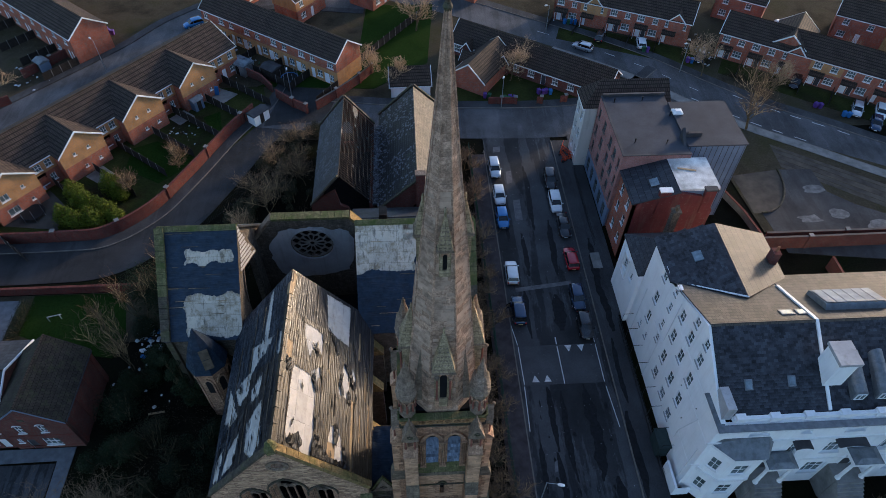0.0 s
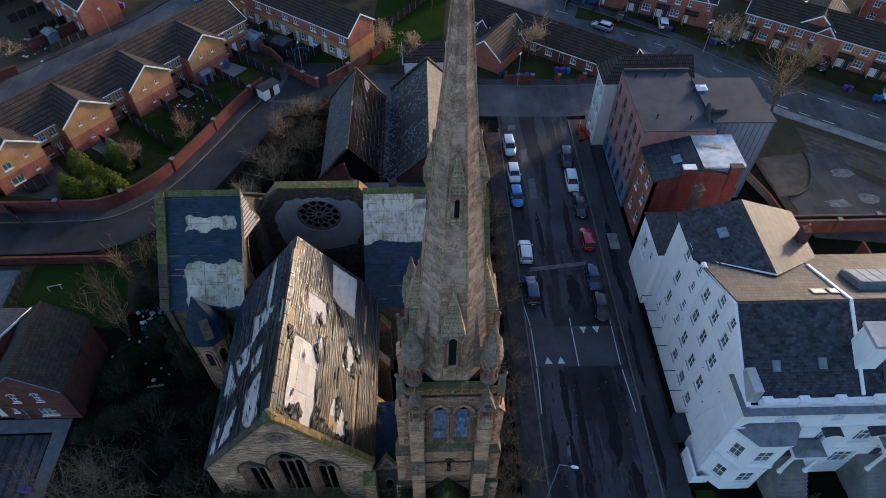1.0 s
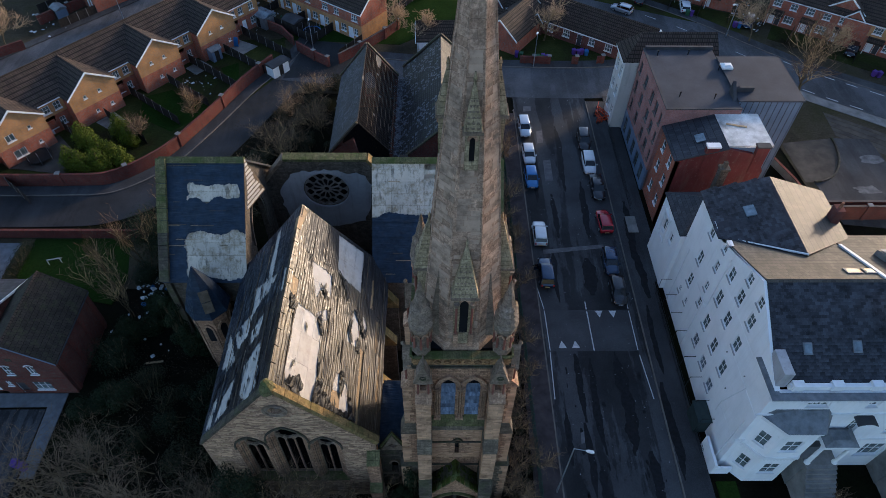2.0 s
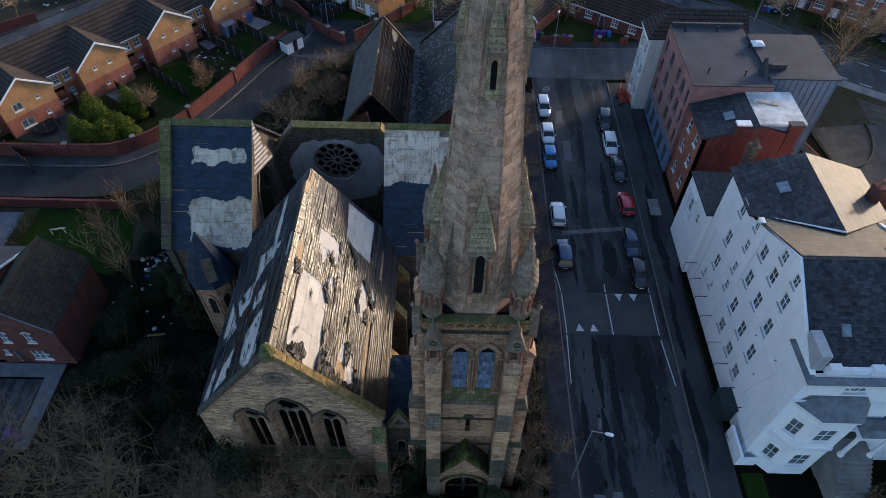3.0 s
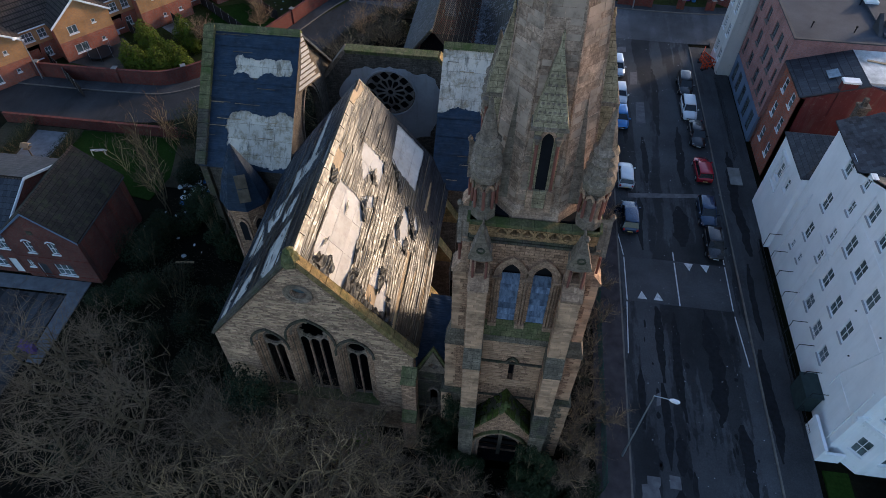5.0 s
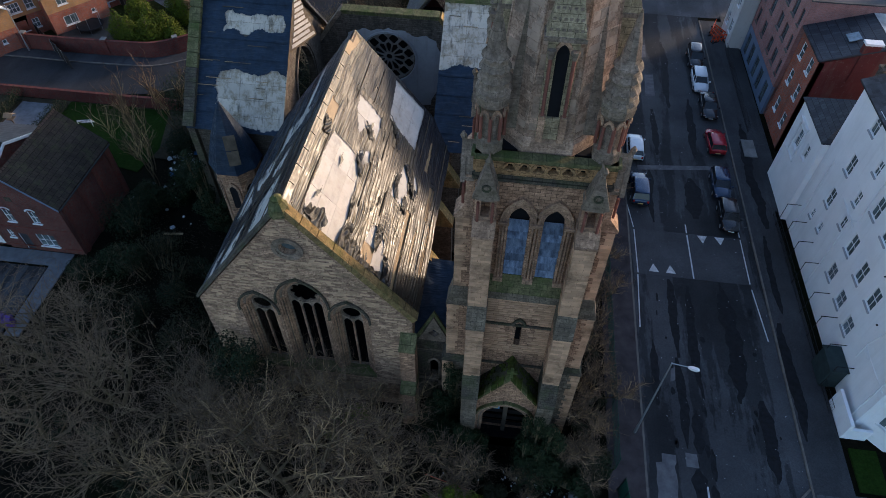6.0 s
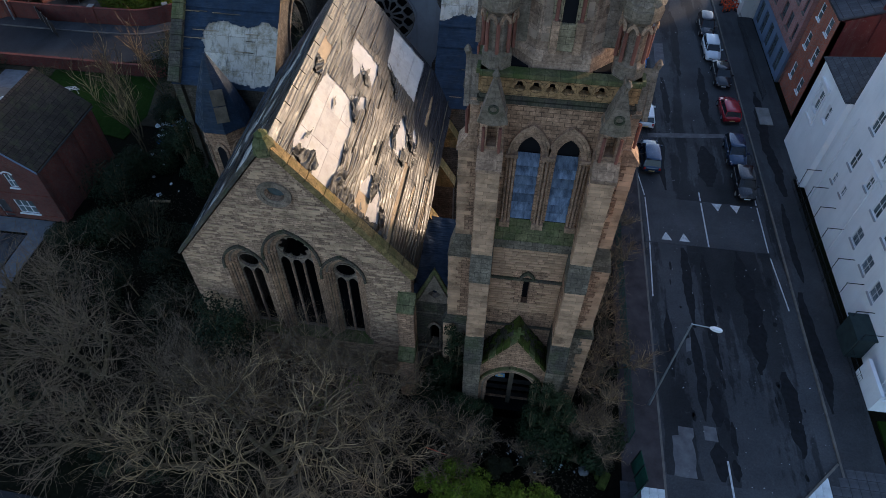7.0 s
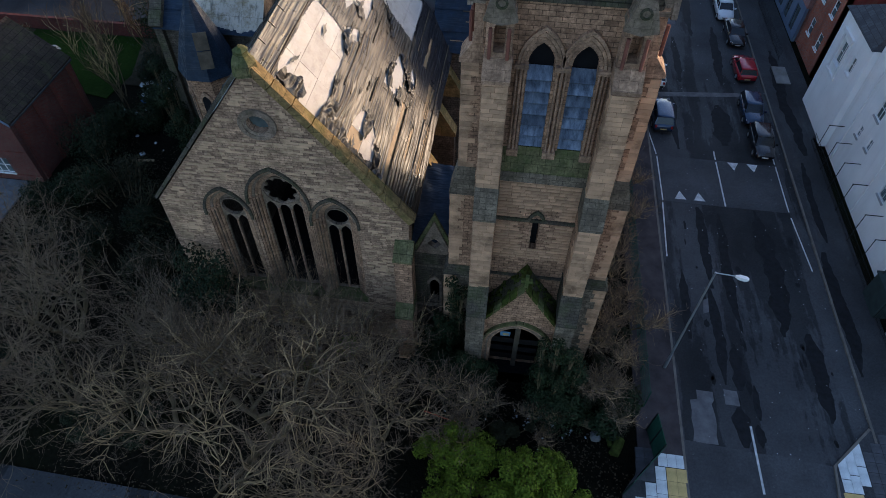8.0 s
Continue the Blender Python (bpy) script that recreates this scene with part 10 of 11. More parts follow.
# trees behind the church and round the houses
for i, (x, y, h, mat) in enumerate(((-20.5, 66, 6.5, TWIG_DARK), (-24, 60.5, 5.5, TWIG), (-16.2, 73, 6.0, TWIG_DARK), (-28.5, 57.5, 5, TWIG), (-13.3, 56.5, 4, TWIG), (-15.8, 62, 5, TWIG_DARK))):
    bare_tree("bare_tree", "leafless young tree in brambles behind the church", (x, y, 0), 50 + i, h, 1.1, 0.09, mat, up=0.8, dense=1.1, twig=0.5, group="young trees behind the church", n_main=8)
for i, (x, y, h, sp, r) in enumerate(((57.6, 83.6, 11, 1.0, 0.22), (19, 99.5, 6.5, 1.3, 0.16), (55, 99.5, 6, 1.4, 0.14), (66, 93.5, 5.5, 1.3, 0.12), (2.2, 117.5, 9, 1.3, 0.2), (-42, 72.5, 4.5, 1.3, 0.09), (-36.5, 78, 4, 1.3, 0.08), (-72, 96, 7, 1.1, 0.15), (-6.8, 102.5, 5, 1.0, 0.1), (-22.5, 128, 8, 1.2, 0.2), (79, 98, 7, 1.2, 0.15), (37, 19.0, 3.2, 1.3, 0.08), (46, 19.5, 3, 1.3, 0.08), (-1.5, 97.6, 5, 0.9, 0.08))):
    bare_tree("bare_tree", "leafless street tree with fine brown twigs", (x, y, 0), 70 + i, h, sp, r, TWIG_DARK if i in (0, 5, 6, 11, 12) else TWIG, up=0.6, dense=1.15, twig=0.55, n_main=9, least=0.016, group="leafless street trees")
# tall thin stems in the gap beside the transept
for i, (x, y, h) in enumerate(((-34.3, 41.5, 9), (-35.8, 43.8, 8.0), (-34.5, 48.8, 8.5), (-30.0, 51.5, 8.0))):
    bare_tree("bare_tree", "tall leafless whippy tree, ivy at its foot", (x, y, 0), 90 + i, h, 0.42, 0.07, TWIG_DARK, up=2.2, lean=0.22, dense=0.75, twig=0.7, n_main=5, group="whippy trees beside the transept", least=0.013)
for i, (x, y, h) in enumerate(((-50.0, 71.3, 4.4), (-48.4, 69.6, 4.4), (-46.6, 68.4, 4.6), (-49.9, 66.3, 4.3), (-47.8, 65.4, 4.2), (-45.6, 65.6, 4.4), (-44.0, 67.2, 4.2), (-45.2, 72.8, 4.6), (-43.6, 71.4, 3.6), (-42.6, 66.2, 3.4))):
    shrub("conifer", "yellow green garden conifer", (x, y, 0), 120 + i, [(0, 0, h * 0.25, h * 0.36), (0.2, 0.1, h * 0.5, h * 0.28), (-0.1, 0, h * 0.72, h * 0.18), (0, 0.1, h * 0.9, h * 0.09), (0.8, -0.5, h * 0.32, h * 0.22), (-0.8, 0.4, h * 0.3, h * 0.22), (0.3, 0.9, h * 0.35, h * 0.2)], 2800, 0.2, LEAF_CONIFER, "conifer", "garden conifers", 1.1)
for x, y, w, d in ((-56.2, 49.8, 0.7, 3.0), (-50.2, 48.2, 0.6, 3.4)):
    shrub("hedge", "clipped dark green garden hedge", (x, y, 0), 140 + int(w * 10), [(0, -d + 2 * d * i / 6, 0.8, 0.95) for i in range(7)], 3600, 0.12, LEAF_EVERGREEN, "hedge", "", 0.95)
shrub("hedge", "round dark evergreen bush", (-62.5, 90.5, 0), 150, [(0, 0, 0.9, 1.1), (1.4, 1.2, 0.9, 1.0)], 1600, 0.16, LEAF_EVERGREEN, "hedge")

# ---- cars ----
def car(at, rz, paint, label, L=4.1, W=1.74, H=1.48, kind="hatch", group="cars parked along the street", open_door=False):
    """A parked car; its front towards local +y."""
    c = thing("car", label, "car", at, rz, group)
    h = L / 2
    long = kind != "hatch"
    # body shell: rounded sections from tail to nose
    st = [(-h, 0.80, 0.42, 0.66), (-h + 0.06, 0.92, 0.30, 0.88), (-h + 0.35, 0.98, 0.22, 0.95), (-h * 0.35, 1.0, 0.20, 0.95), (h * 0.30, 1.0, 0.20, 0.93), (h * 0.48, 0.99, 0.20, 0.90), (h * 0.80, 0.93, 0.22, 0.80), (h - 0.10, 0.84, 0.28, 0.68), (h, 0.68, 0.36, 0.54)]
    rings = []
    for y, w, z0, z1 in st:
        a, zm = w * W / 2, (z0 + z1) / 2
        rings.append([(-a * 0.94, y, z0), (a * 0.94, y, z0), (a, y, z0 + 0.1), (a, y, z1 - 0.14), (a * 0.93, y, z1 - 0.02), (a * 0.5, y, z1 + 0.03), (-a * 0.5, y, z1 + 0.03), (-a * 0.93, y, z1 - 0.02), (-a, y, z1 - 0.14), (-a, y, z0 + 0.1)][::-1])
    body = part("body", loft(bmesh.new(), rings), paint, c, smooth=False)
    body.data.polygons.foreach_set("use_smooth", [True] * len(body.data.polygons))
    # glasshouse and roof
    tail = -h + (0.12 if kind != "saloon" else 0.75)
    g0 = [(-W * 0.46, tail + 0.02), (W * 0.46, tail + 0.02), (W * 0.47, h * 0.1), (W * 0.44, h * 0.50), (-W * 0.44, h * 0.50), (-W * 0.47, h * 0.1)]
    g1 = [(-W * 0.37, tail + (0.35 if kind != "saloon" else 0.6)), (W * 0.37, tail + (0.35 if kind != "saloon" else 0.6)), (W * 0.385, -h * 0.05), (W * 0.36, h * 0.16), (-W * 0.36, h * 0.16), (-W * 0.385, -h * 0.05)]
    part("window_glass", loft(bmesh.new(), [[(x, y, 0.90) for x, y in g0], [(x, y, H - 0.05) for x, y in g1]]), CAR_GLASS, c)
    rf = [[(x * 1.1, y + (0.1 if y > 0 else -0.1), H - 0.13) for x, y in g1], [(x * 1.06, y + (0.04 if y > 0 else -0.05), H - 0.05) for x, y in g1], [(x * 0.92, y * 0.95, H) for x, y in g1], [(x * 0.6, y * 0.7, H + 0.03) for x, y in g1]]
    part("roof", loft(bmesh.new(), rf), paint, c, smooth=True)
    for (x0, y0), (x1, y1) in zip(g0, g1):
        part("pillar", tube(bmesh.new(), (x0, y0, 0.90), (x1, y1, H - 0.05), 0.04, 0.035, 5), paint, c)
    for s in (-1, 1):
        part("headlight", loft(bmesh.new(), [[(s * W * 0.27, h - 0.10, 0.55), (s * W * 0.43, h - 0.26, 0.56), (s * W * 0.43, h - 0.30, 0.72), (s * W * 0.27, h - 0.16, 0.70)], [(s * W * 0.27, h - 0.02, 0.56), (s * W * 0.44, h - 0.20, 0.57), (s * W * 0.43, h - 0.26, 0.72), (s * W * 0.27, h - 0.10, 0.69)]]), LAMP_CLEAR, c)
        part("tail_light", boxes((s * W * 0.38 - 0.09, s * W * 0.38 + 0.09, -h - 0.015, -h + 0.08, 0.62, 0.86)), LAMP_RED, c)
        part("mirror", boxes((s * W * 0.5 - 0.02 if s > 0 else s * W * 0.5 - 0.17, s * W * 0.5 + 0.17 if s > 0 else s * W * 0.5 + 0.02, h * 0.36, h * 0.36 + 0.1, 0.92, 1.07)), paint, c)
        for y in (-h * 0.60, h * 0.62):
            x = s * (W / 2 - 0.10)
            w = part("wheel", tube(bmesh.new(), (x - 0.10, y, 0.31), (x + 0.115, y, 0.31), 0.31, n=16), RUBBER, c)
            part("rim", tube(bmesh.new(), (x + s * 0.10, y, 0.31), (x + s * 0.125, y, 0.31), 0.2, n=12), STEEL, w)
    part("number_plate", boxes((-0.26, 0.26, -h - 0.02, -h, 0.46, 0.57)), FLAG_BUFF, c)
    part("number_plate", boxes((-0.26, 0.26, h, h + 0.015, 0.40, 0.51)), WHITE_TRIM, c)
    part("bumper", boxes((-W * 0.40, W * 0.40, -h - 0.03, -h + 0.1, 0.30, 0.46)), RUBBER, c)
    part("grille", boxes((-W * 0.26, W * 0.26, h - 0.04, h + 0.012, 0.52, 0.60)), RUBBER, c)
    if open_door:
        m = Matrix.Translation((-W / 2, h * 0.34, 0)) @ pose(0, 0, 0, 0, 0, -62)
        d = part("door", box(bmesh.new(), -0.04, 0.04, -1.0, 0, 0.28, 0.92, m), paint, c, "door standing wide open")
        part("door_window", box(bmesh.new(), -0.02, 0.02, -0.85, -0.08, 0.92, 1.35, m), CAR_GLASS, d)
    return c


def car_paint(name, col, metal=0.2):
    m = Mat(name, 0.22, metal, 0.5)
    m.p.inputs["Coat Weight"].default_value = 0.8
    m.p.inputs["Coat Roughness"].default_value = 0.08
    m.colour(m.ramp(m.noise(1.2, 4), (0.3, tuple(x * 0.85 for x in col)), (0.7, col)))
    return m.m


CP_WHITE, CP_SILVER = car_paint("white car paint", (0.72, 0.74, 0.76), 0.0), car_paint("silver car paint", (0.52, 0.55, 0.58), 0.5)
CP_BLUE, CP_RED = car_paint("bright blue car paint", (0.03, 0.17, 0.42)), car_paint("red car paint", (0.36, 0.012, 0.025))
CP_BLACK, CP_NAVY = car_paint("black car paint", (0.012, 0.012, 0.016)), car_paint("dark blue car paint", (0.016, 0.04, 0.09), 0.3)
for x, y, rz, p, label, kw in (
        (13.35, 75.2, 180, CP_SILVER, "pale silver estate car parked at the kerb", dict(L=4.4, kind="estate")), (13.4, 69.0, 180, CP_WHITE, "small white hatchback parked at the kerb", dict(L=3.8)),
        (13.3, 64.2, 180, CP_BLUE, "bright blue hatchback parked at the kerb", dict(L=3.9)), (13.35, 53.9, 0, CP_WHITE, "white hatchback parked at the kerb", dict(L=4.0)),
        (13.45, 47.6, 0, CP_NAVY, "dark blue people carrier with an open door", dict(L=4.5, W=1.8, H=1.62, kind="estate", open_door=True)),
        (21.75, 72.2, 180, CP_BLACK, "black off-road car parked at the kerb", dict(L=4.3, H=1.62, kind="estate")), (21.7, 67.2, 180, CP_WHITE, "white hatchback parked at the kerb", dict(L=4.3)),
        (22.1, 62.3, 180, CP_BLACK, "long black saloon car parked at the kerb", dict(L=4.6, kind="saloon")), (21.95, 56.0, 0, CP_RED, "bright red hatchback parked at the kerb", dict(L=4.0)),
        (21.55, 49.3, 180, CP_NAVY, "dark hatchback parked at the kerb", dict(L=4.1)), (21.65, 44.8, 180, CP_BLACK, "black hatchback parked at the kerb", dict(L=4.0)),
):
    car((x, y, 0.0), rz + (3 if x < 14 else -3) * (1 if rz else -1) * 0.4, p, label, **kw)
for x, y, rz, p, label in ((34.5, 109.6, 55, CP_SILVER, "silver estate car on the crescent"), (38.8, 113.2, -25, CP_BLACK, "black car on a front drive"), (46.4, 110.5, -10, CP_WHITE, "white hatchback on a front drive"),
                           (56.6, 105.2, 150, CP_NAVY, "dark blue car on a front drive"), (71.5, 96.2, 145, CP_BLACK, "black car on a front drive"), (79.0, 87.6, 150, CP_SILVER, "silver hatchback on a front drive"),
                           (82.9, 86.8, 150, CP_WHITE, "white car on a front drive"), (80.4, 83.6, 150, CP_NAVY, "dark blue hatchback parked on the road side"), (77.6, 116.2, 20, CP_WHITE, "white car behind the crescent"), (-23.5, 115.5, -36, CP_SILVER, "pale car in a back garden"), (-42.5, 121.0, 120, CP_BLUE, "blue estate car at the road side")):
    car((x, y, 0.02), rz, p, label, group="cars round the houses")


# ---- street lamps ----
def street_lamp(at, height, arm, rz, label="galvanised street lamp with a single arm"):
    lp = thing("street_lamp", label, "street lamp", at, rz)
    pole = part("pole", lathe(bmesh.new(), 0, 0, [(0.10, 0), (0.10, 1.2), (0.07, 1.3), (0.05, height)], 8), STEEL, lp)
    part("arm", tube(bmesh.new(), (0, 0, height - 0.04), (arm, 0, height + 0.16), 0.035, 0.03, 6), STEEL, lp)
    bm = bmesh.new()
    loft(bm, [[(x, y, z) for y, z in ((-w, b), (w, b), (w * 0.8, t), (-w * 0.8, t))] for x, w, b, t in ((arm - 0.05, 0.05, height + 0.1, height + 0.2), (arm + 0.15, 0.13, height + 0.08, height + 0.26), (arm + 0.5, 0.13, height + 0.1, height + 0.26), (arm + 0.62, 0.06, height + 0.14, height + 0.22))])
    head = part("lamp_head", bm, WHITE_TRIM, lp)
    part("lens", boxes((arm + 0.08, arm + 0.5, -0.1, 0.1, height + 0.03, height + 0.08)), LAMP_CLEAR, head)
    return lp


street_lamp((11.55, 21.5, 0.1), 9.9, 1.0, -15)
street_lamp((16.4, 91.6, 0.1), 6.0, -0.5, 60)
street_lamp((-55.7, 105.9, 0.1), 6.0, 0.5, 140)
street_lamp((28.2, 115.4, 0.1), 6.0, 0.5, 200)
street_lamp((51.3, 100.9, 0.1), 6.0, 0.5, 200)
street_lamp((-60.4, 62.3, 0.1), 6.0, 0.5, -100)
street_lamp((-20.6, 96.3, 0.1), 5.0, 0.4, 100)


# ---- garden walls and fences ----
def brick_wall(line, h, name, label, mat=None, piers=4.5, thick=0.24, cap=None, z=0.0):
    w = thing(name, label, "wall", (line[0][0], line[0][1], z), world=True)
    pts = [Vector(p) for p in line]
    part("wall", ribbon(pts, -thick / 2, thick / 2, z - 0.05, z + h), mat or BRICK_WALL, w)
    part("coping", ribbon(pts, -thick / 2 - 0.05, thick / 2 + 0.05, z + h, z + h + 0.08), cap or BRICK_DARK, w)
    run = 0.0
    for a, b in zip(pts, pts[1:]):
        run += (b - a).length
        if run > piers:
            run = 0.0
            m = Matrix.Translation((b.x, b.y, z)) @ pose(0, 0, 0, 0, 0, math.degrees(math.atan2(b.y - a.y, b.x - a.x)))
            p = part("pier", box(bmesh.new(), -0.25, 0.25, -0.25, 0.25, 0, h + 0.25, m), mat or BRICK_WALL, w)
            part("pier_cap", box(bmesh.new(), -0.32, 0.32, -0.32, 0.32, h + 0.25, h + 0.35, m), CONCRETE, p)
    return w


brick_wall(sides(LANE, -4.8)[:-8], 2.0, "garden_wall", "long curving red brick garden wall with capped piers", piers=8.5)
brick_wall([(x, 53.7) for x in range(-60, -35, 2)], 1.25, "garden_wall", "low red brick boundary wall of a back lawn", piers=99)
brick_wall([(14.2, 92.6), (16.5, 92.5), (19.0, 92.4)], 1.3, "front_wall_brick", "red brick front wall with stone caps", piers=1.0)
brick_wall([(22.8, 92.4), (23.6, 92.4)], 1.3, "front_wall_brick", "short red brick gate pier wall", piers=0.5)
brick_wall([(27.0, 92.5), (28.0, 92.7)], 1.3, "front_wall_brick", "short red brick gate pier wall", piers=0.5)
brick_wall([(6.0, 92.0), (8.0, 92.3)], 1.2, "front_wall_brick", "red brick front wall beside a drive", piers=1.5)
brick_wall([(-15.8, 92.2), (-12.5, 95.5), (-8.6, 100.0), (-6.5, 103.0)], 1.8, "garden_wall", "red brick side garden wall", piers=3)
brick_wall([(-23.2, 96.0), (-20, 93.2), (-17.5, 91.4)], 1.7, "garden_wall", "red brick rear garden wall", piers=2)
brick_wall([(-24, 97.5), (-26.5, 101), (-31.5, 104.5), (-36, 106.8)], 1.6, "garden_wall", "dark brick rear garden wall", BRICK_DARK, 5)
brick_wall([(50.2, 58.1), (56, 58.1), (62, 58.1), (70, 58.1), (84, 58.1)], 2.1, "yard_wall", "old red brick yard wall", BRICK_DARK, 7)
brick_wall([(47.5, 69.0), (49.3, 63.5), (50.2, 58.3)], 1.1, "yard_wall", "low rendered wall beside the yard", CONCRETE, 99)
brick_wall([(41.5, 41.0), (41.5, 48), (41.5, 56.5)], 2.4, "yard_wall", "dark brick rear yard wall", BRICK_DARK, 99)
brick_wall([(41.5, 56.6), (48, 56.9), (56, 56.9), (70, 57)], 2.4, "yard_wall", "dark brick rear yard wall", BRICK_DARK, 6)
brick_wall([(57.6, 53.2), (57.6, 41)], 2.2, "yard_wall", "dark brick rear yard wall", BRICK_DARK, 99)
brick_wall([(-62.3, 113.0), (-66, 108.2), (-69.5, 104)], 1.6, "garden_wall", "red brick corner garden wall", piers=3)
brick_wall([(-69, 96.2), (-74, 92.0), (-79, 88)], 1.6, "garden_wall", "red brick corner garden wall", piers=3)


def panel_fence(a, b, h=1.7, label="dark timber panel garden fence", mat=None):
    f = thing("garden_fence", label, "fence", (*a, 0), world=True, group="garden fences")
    n = max(1, round(math.dist(a, b) / 1.9))
    m = wall_at(a, b)
    step = math.dist(a, b) / n
    for i in range(n):
        xs = [i * step + 0.05 + k * (step - 0.1) / 12 for k in range(13)]
        bm = loft(bmesh.new(), [[m @ Vector((x, -0.015 - 0.02 * (k % 2), z)) for k, x in enumerate(xs)] + [m @ Vector((x, 0.02, z)) for x in reversed(xs)] for z in (0.05, h)])
        part("fence_panel", bm, mat or TIMBER_DARK, f)
        part("post", box(bmesh.new(), i * step - 0.05, i * step + 0.05, -0.05, 0.05, 0, h + 0.1, m), CONCRETE if mat is None else TIMBER_DARK, f)
    return f


NA = Vector((0.7826, -0.6225))
for k in range(-2, 3):
    p = Vector((-47.7, 83.5)) + DA * (11.2 * k + 0.2)
    q = p + NA * (10.8 if k < 0 else 12.5)
    panel_fence((p.x + NA.x * 0.2, p.y + NA.y * 0.2), (q.x, q.y))
    p2 = p + DA * 5.6 + NA * 2.3
    q2 = p + DA * 5.6 + NA * 12.3
    if k > -2:
        panel_fence((p2.x, p2.y), (q2.x, q2.y))
for k in range(6):
    p = Vector((-12.4, 98.6)) - DC * (6.7 * k)
    q = p + Vector((-DC.y, DC.x)) * -6.0
    panel_fence((p.x, p.y), (q.x, q.y), 1.6)
for k in range(5):
    p = Vector((-60.9, 107.9)) - DB * (7.6 * k + 0.1)
    q = p + Vector((-DB.y, DB.x)) * -7.0
    panel_fence((p.x, p.y), (q.x, q.y), 1.6)
panel_fence((-8.6, 106.5), (3.5, 123.5), 1.7, "brown timber fence with pale posts")
for k in range(6):
    p = Vector((30.6, 121.2)) + DE * (5.4 * k)
    q = p + Vector((-DE.y, DE.x)) * -5.0
    panel_fence((p.x, p.y), (q.x, q.y), 0.9, "low dark garden fence", TIMBER_DARK)
for k in range(9):
    p = Vector((59.6, 106.3)) + DF * (5.5 * k)
    q = p + Vector((-DF.y, DF.x)) * -5.2
    panel_fence((p.x, p.y), (q.x, q.y), 0.9, "low dark garden fence", TIMBER_DARK)


def mesh_fence(a, b, h=2.0):
    """Green welded mesh on posts along the church."""
    f = thing("mesh_fence", "green welded mesh security fence on steel posts", "fence", (*a, 0), world=True)
    n = max(1, round(math.dist(a, b) / 2.5))
    m = wall_at(a, b)
    step = math.dist(a, b) / n
    for i in range(n):
        verts, faces = [], []
        bm = bmesh.new()
        for k in range(17):
            x = i * step + step * (k + 0.5) / 17
            box(bm, x - 0.008, x + 0.008, -0.008, 0.008, 0.1, h, m)
        for z in (0.15, 0.6, 1.05, 1.5, 1.95):
            box(bm, i * step, (i + 1) * step, -0.012, 0.012, z - 0.012, z + 0.012, m)
        tagged(part("mesh_panel", bm, GREEN_METAL, f), kind="stuff")
        part("post", box(bmesh.new(), i * step - 0.03, i * step + 0.03, -0.03, 0.03, 0, h + 0.05, m), GREEN_METAL, f)
    return f


mesh_fence((10.0, 18.5), (9.8, 48.5))
mesh_fence((9.8, 48.5), (9.6, 80))
for a, b, lean in (((10.42, 15.15), (10.1, 17.05), 4), ((8.5, 12.9), (10.3, 15.1), 4)):
    m = wall_at(a, b) @ pose(0, 0, 0, lean, 0, 0)
    g = thing("hoarding_panel", "leaning green hoarding panel at the corner", "hoarding", (*a, 0.1), world=True, group="green hoarding panels")
    part("sheet", box(bmesh.new(), 0, math.dist(a, b), -0.02, 0.02, 0.15, 2.2, m), GREEN_METAL, g)
    for x in (0.0, math.dist(a, b) / 2, math.dist(a, b) - 0.06):
        part("post", box(bmesh.new(), x, x + 0.06, 0.02, 0.08, 0.08, 2.3, m), IRON, g)
iron_railing([(-34.5, 60.2), (-30.5, 64.6), (-26.2, 70.0), (-24.2, 74.5), (-21.5, 81.0), (-17.5, 87.0)], 1.8, "palisade_fence", "dark steel palisade fence along the lane", 0.3, 0.0)
iron_railing([(25.9, 58.5), (25.9, 66), (25.9, 75)], 1.1, "railing", "black iron railing in front of the block", 0.2)


# ---- wheeled bins, barriers, garden things ----
def wheelie_bin(at, rz, mat, label):
    b = thing("wheeled_bin", label, "bin", at, rz, "wheeled bins")
    part("body", loft(bmesh.new(), [[(-0.24, -0.28, 0.06), (0.24, -0.28, 0.06), (0.24, 0.26, 0.06), (-0.24, 0.26, 0.06)], [(-0.29, -0.36, 0.98), (0.29, -0.36, 0.98), (0.29, 0.34, 0.98), (-0.29, 0.34, 0.98)]]), mat, b)
    part("lid", loft(bmesh.new(), [[(-0.31, -0.40, 0.98), (0.31, -0.40, 0.98), (0.31, 0.36, 0.98), (-0.31, 0.36, 0.98)], [(-0.27, -0.34, 1.07), (0.27, -0.34, 1.07), (0.27, 0.30, 1.07), (-0.27, 0.30, 1.07)]]), mat, b)
    for s in (-0.25, 0.25):
        part("wheel", tube(bmesh.new(), (s - 0.03, 0.28, 0.1), (s + 0.03, 0.28, 0.1), 0.1, n=10), RUBBER, b)
    return b


rnd = random.Random(12)
for x, y in ((13.8, 94.4), (23.6, 95.2), (24.9, 95.2), (32.7, 119.0), (34.1, 119.0), (46.3, 108.2), (53.8, 104.2), (72.2, 89.2), (76.1, 86.4), (-59.8, 119.4), (-58.4, 118.4), (-39.9, 24.2), (17.2, 93.4), (18.2, 93.6)):
    for k in range(2):
        mat, col = rnd.choice(((PLASTIC_PURPLE, "purple"), (PLASTIC_BLUE, "blue"), (PLASTIC_GREEN, "green"), (PLASTIC_PURPLE, "purple")))
        wheelie_bin((x + 0.75 * k, y - 0.25 * k, 0.04), rnd.uniform(-25, 25), mat, col + " wheeled bin standing in a front garden")


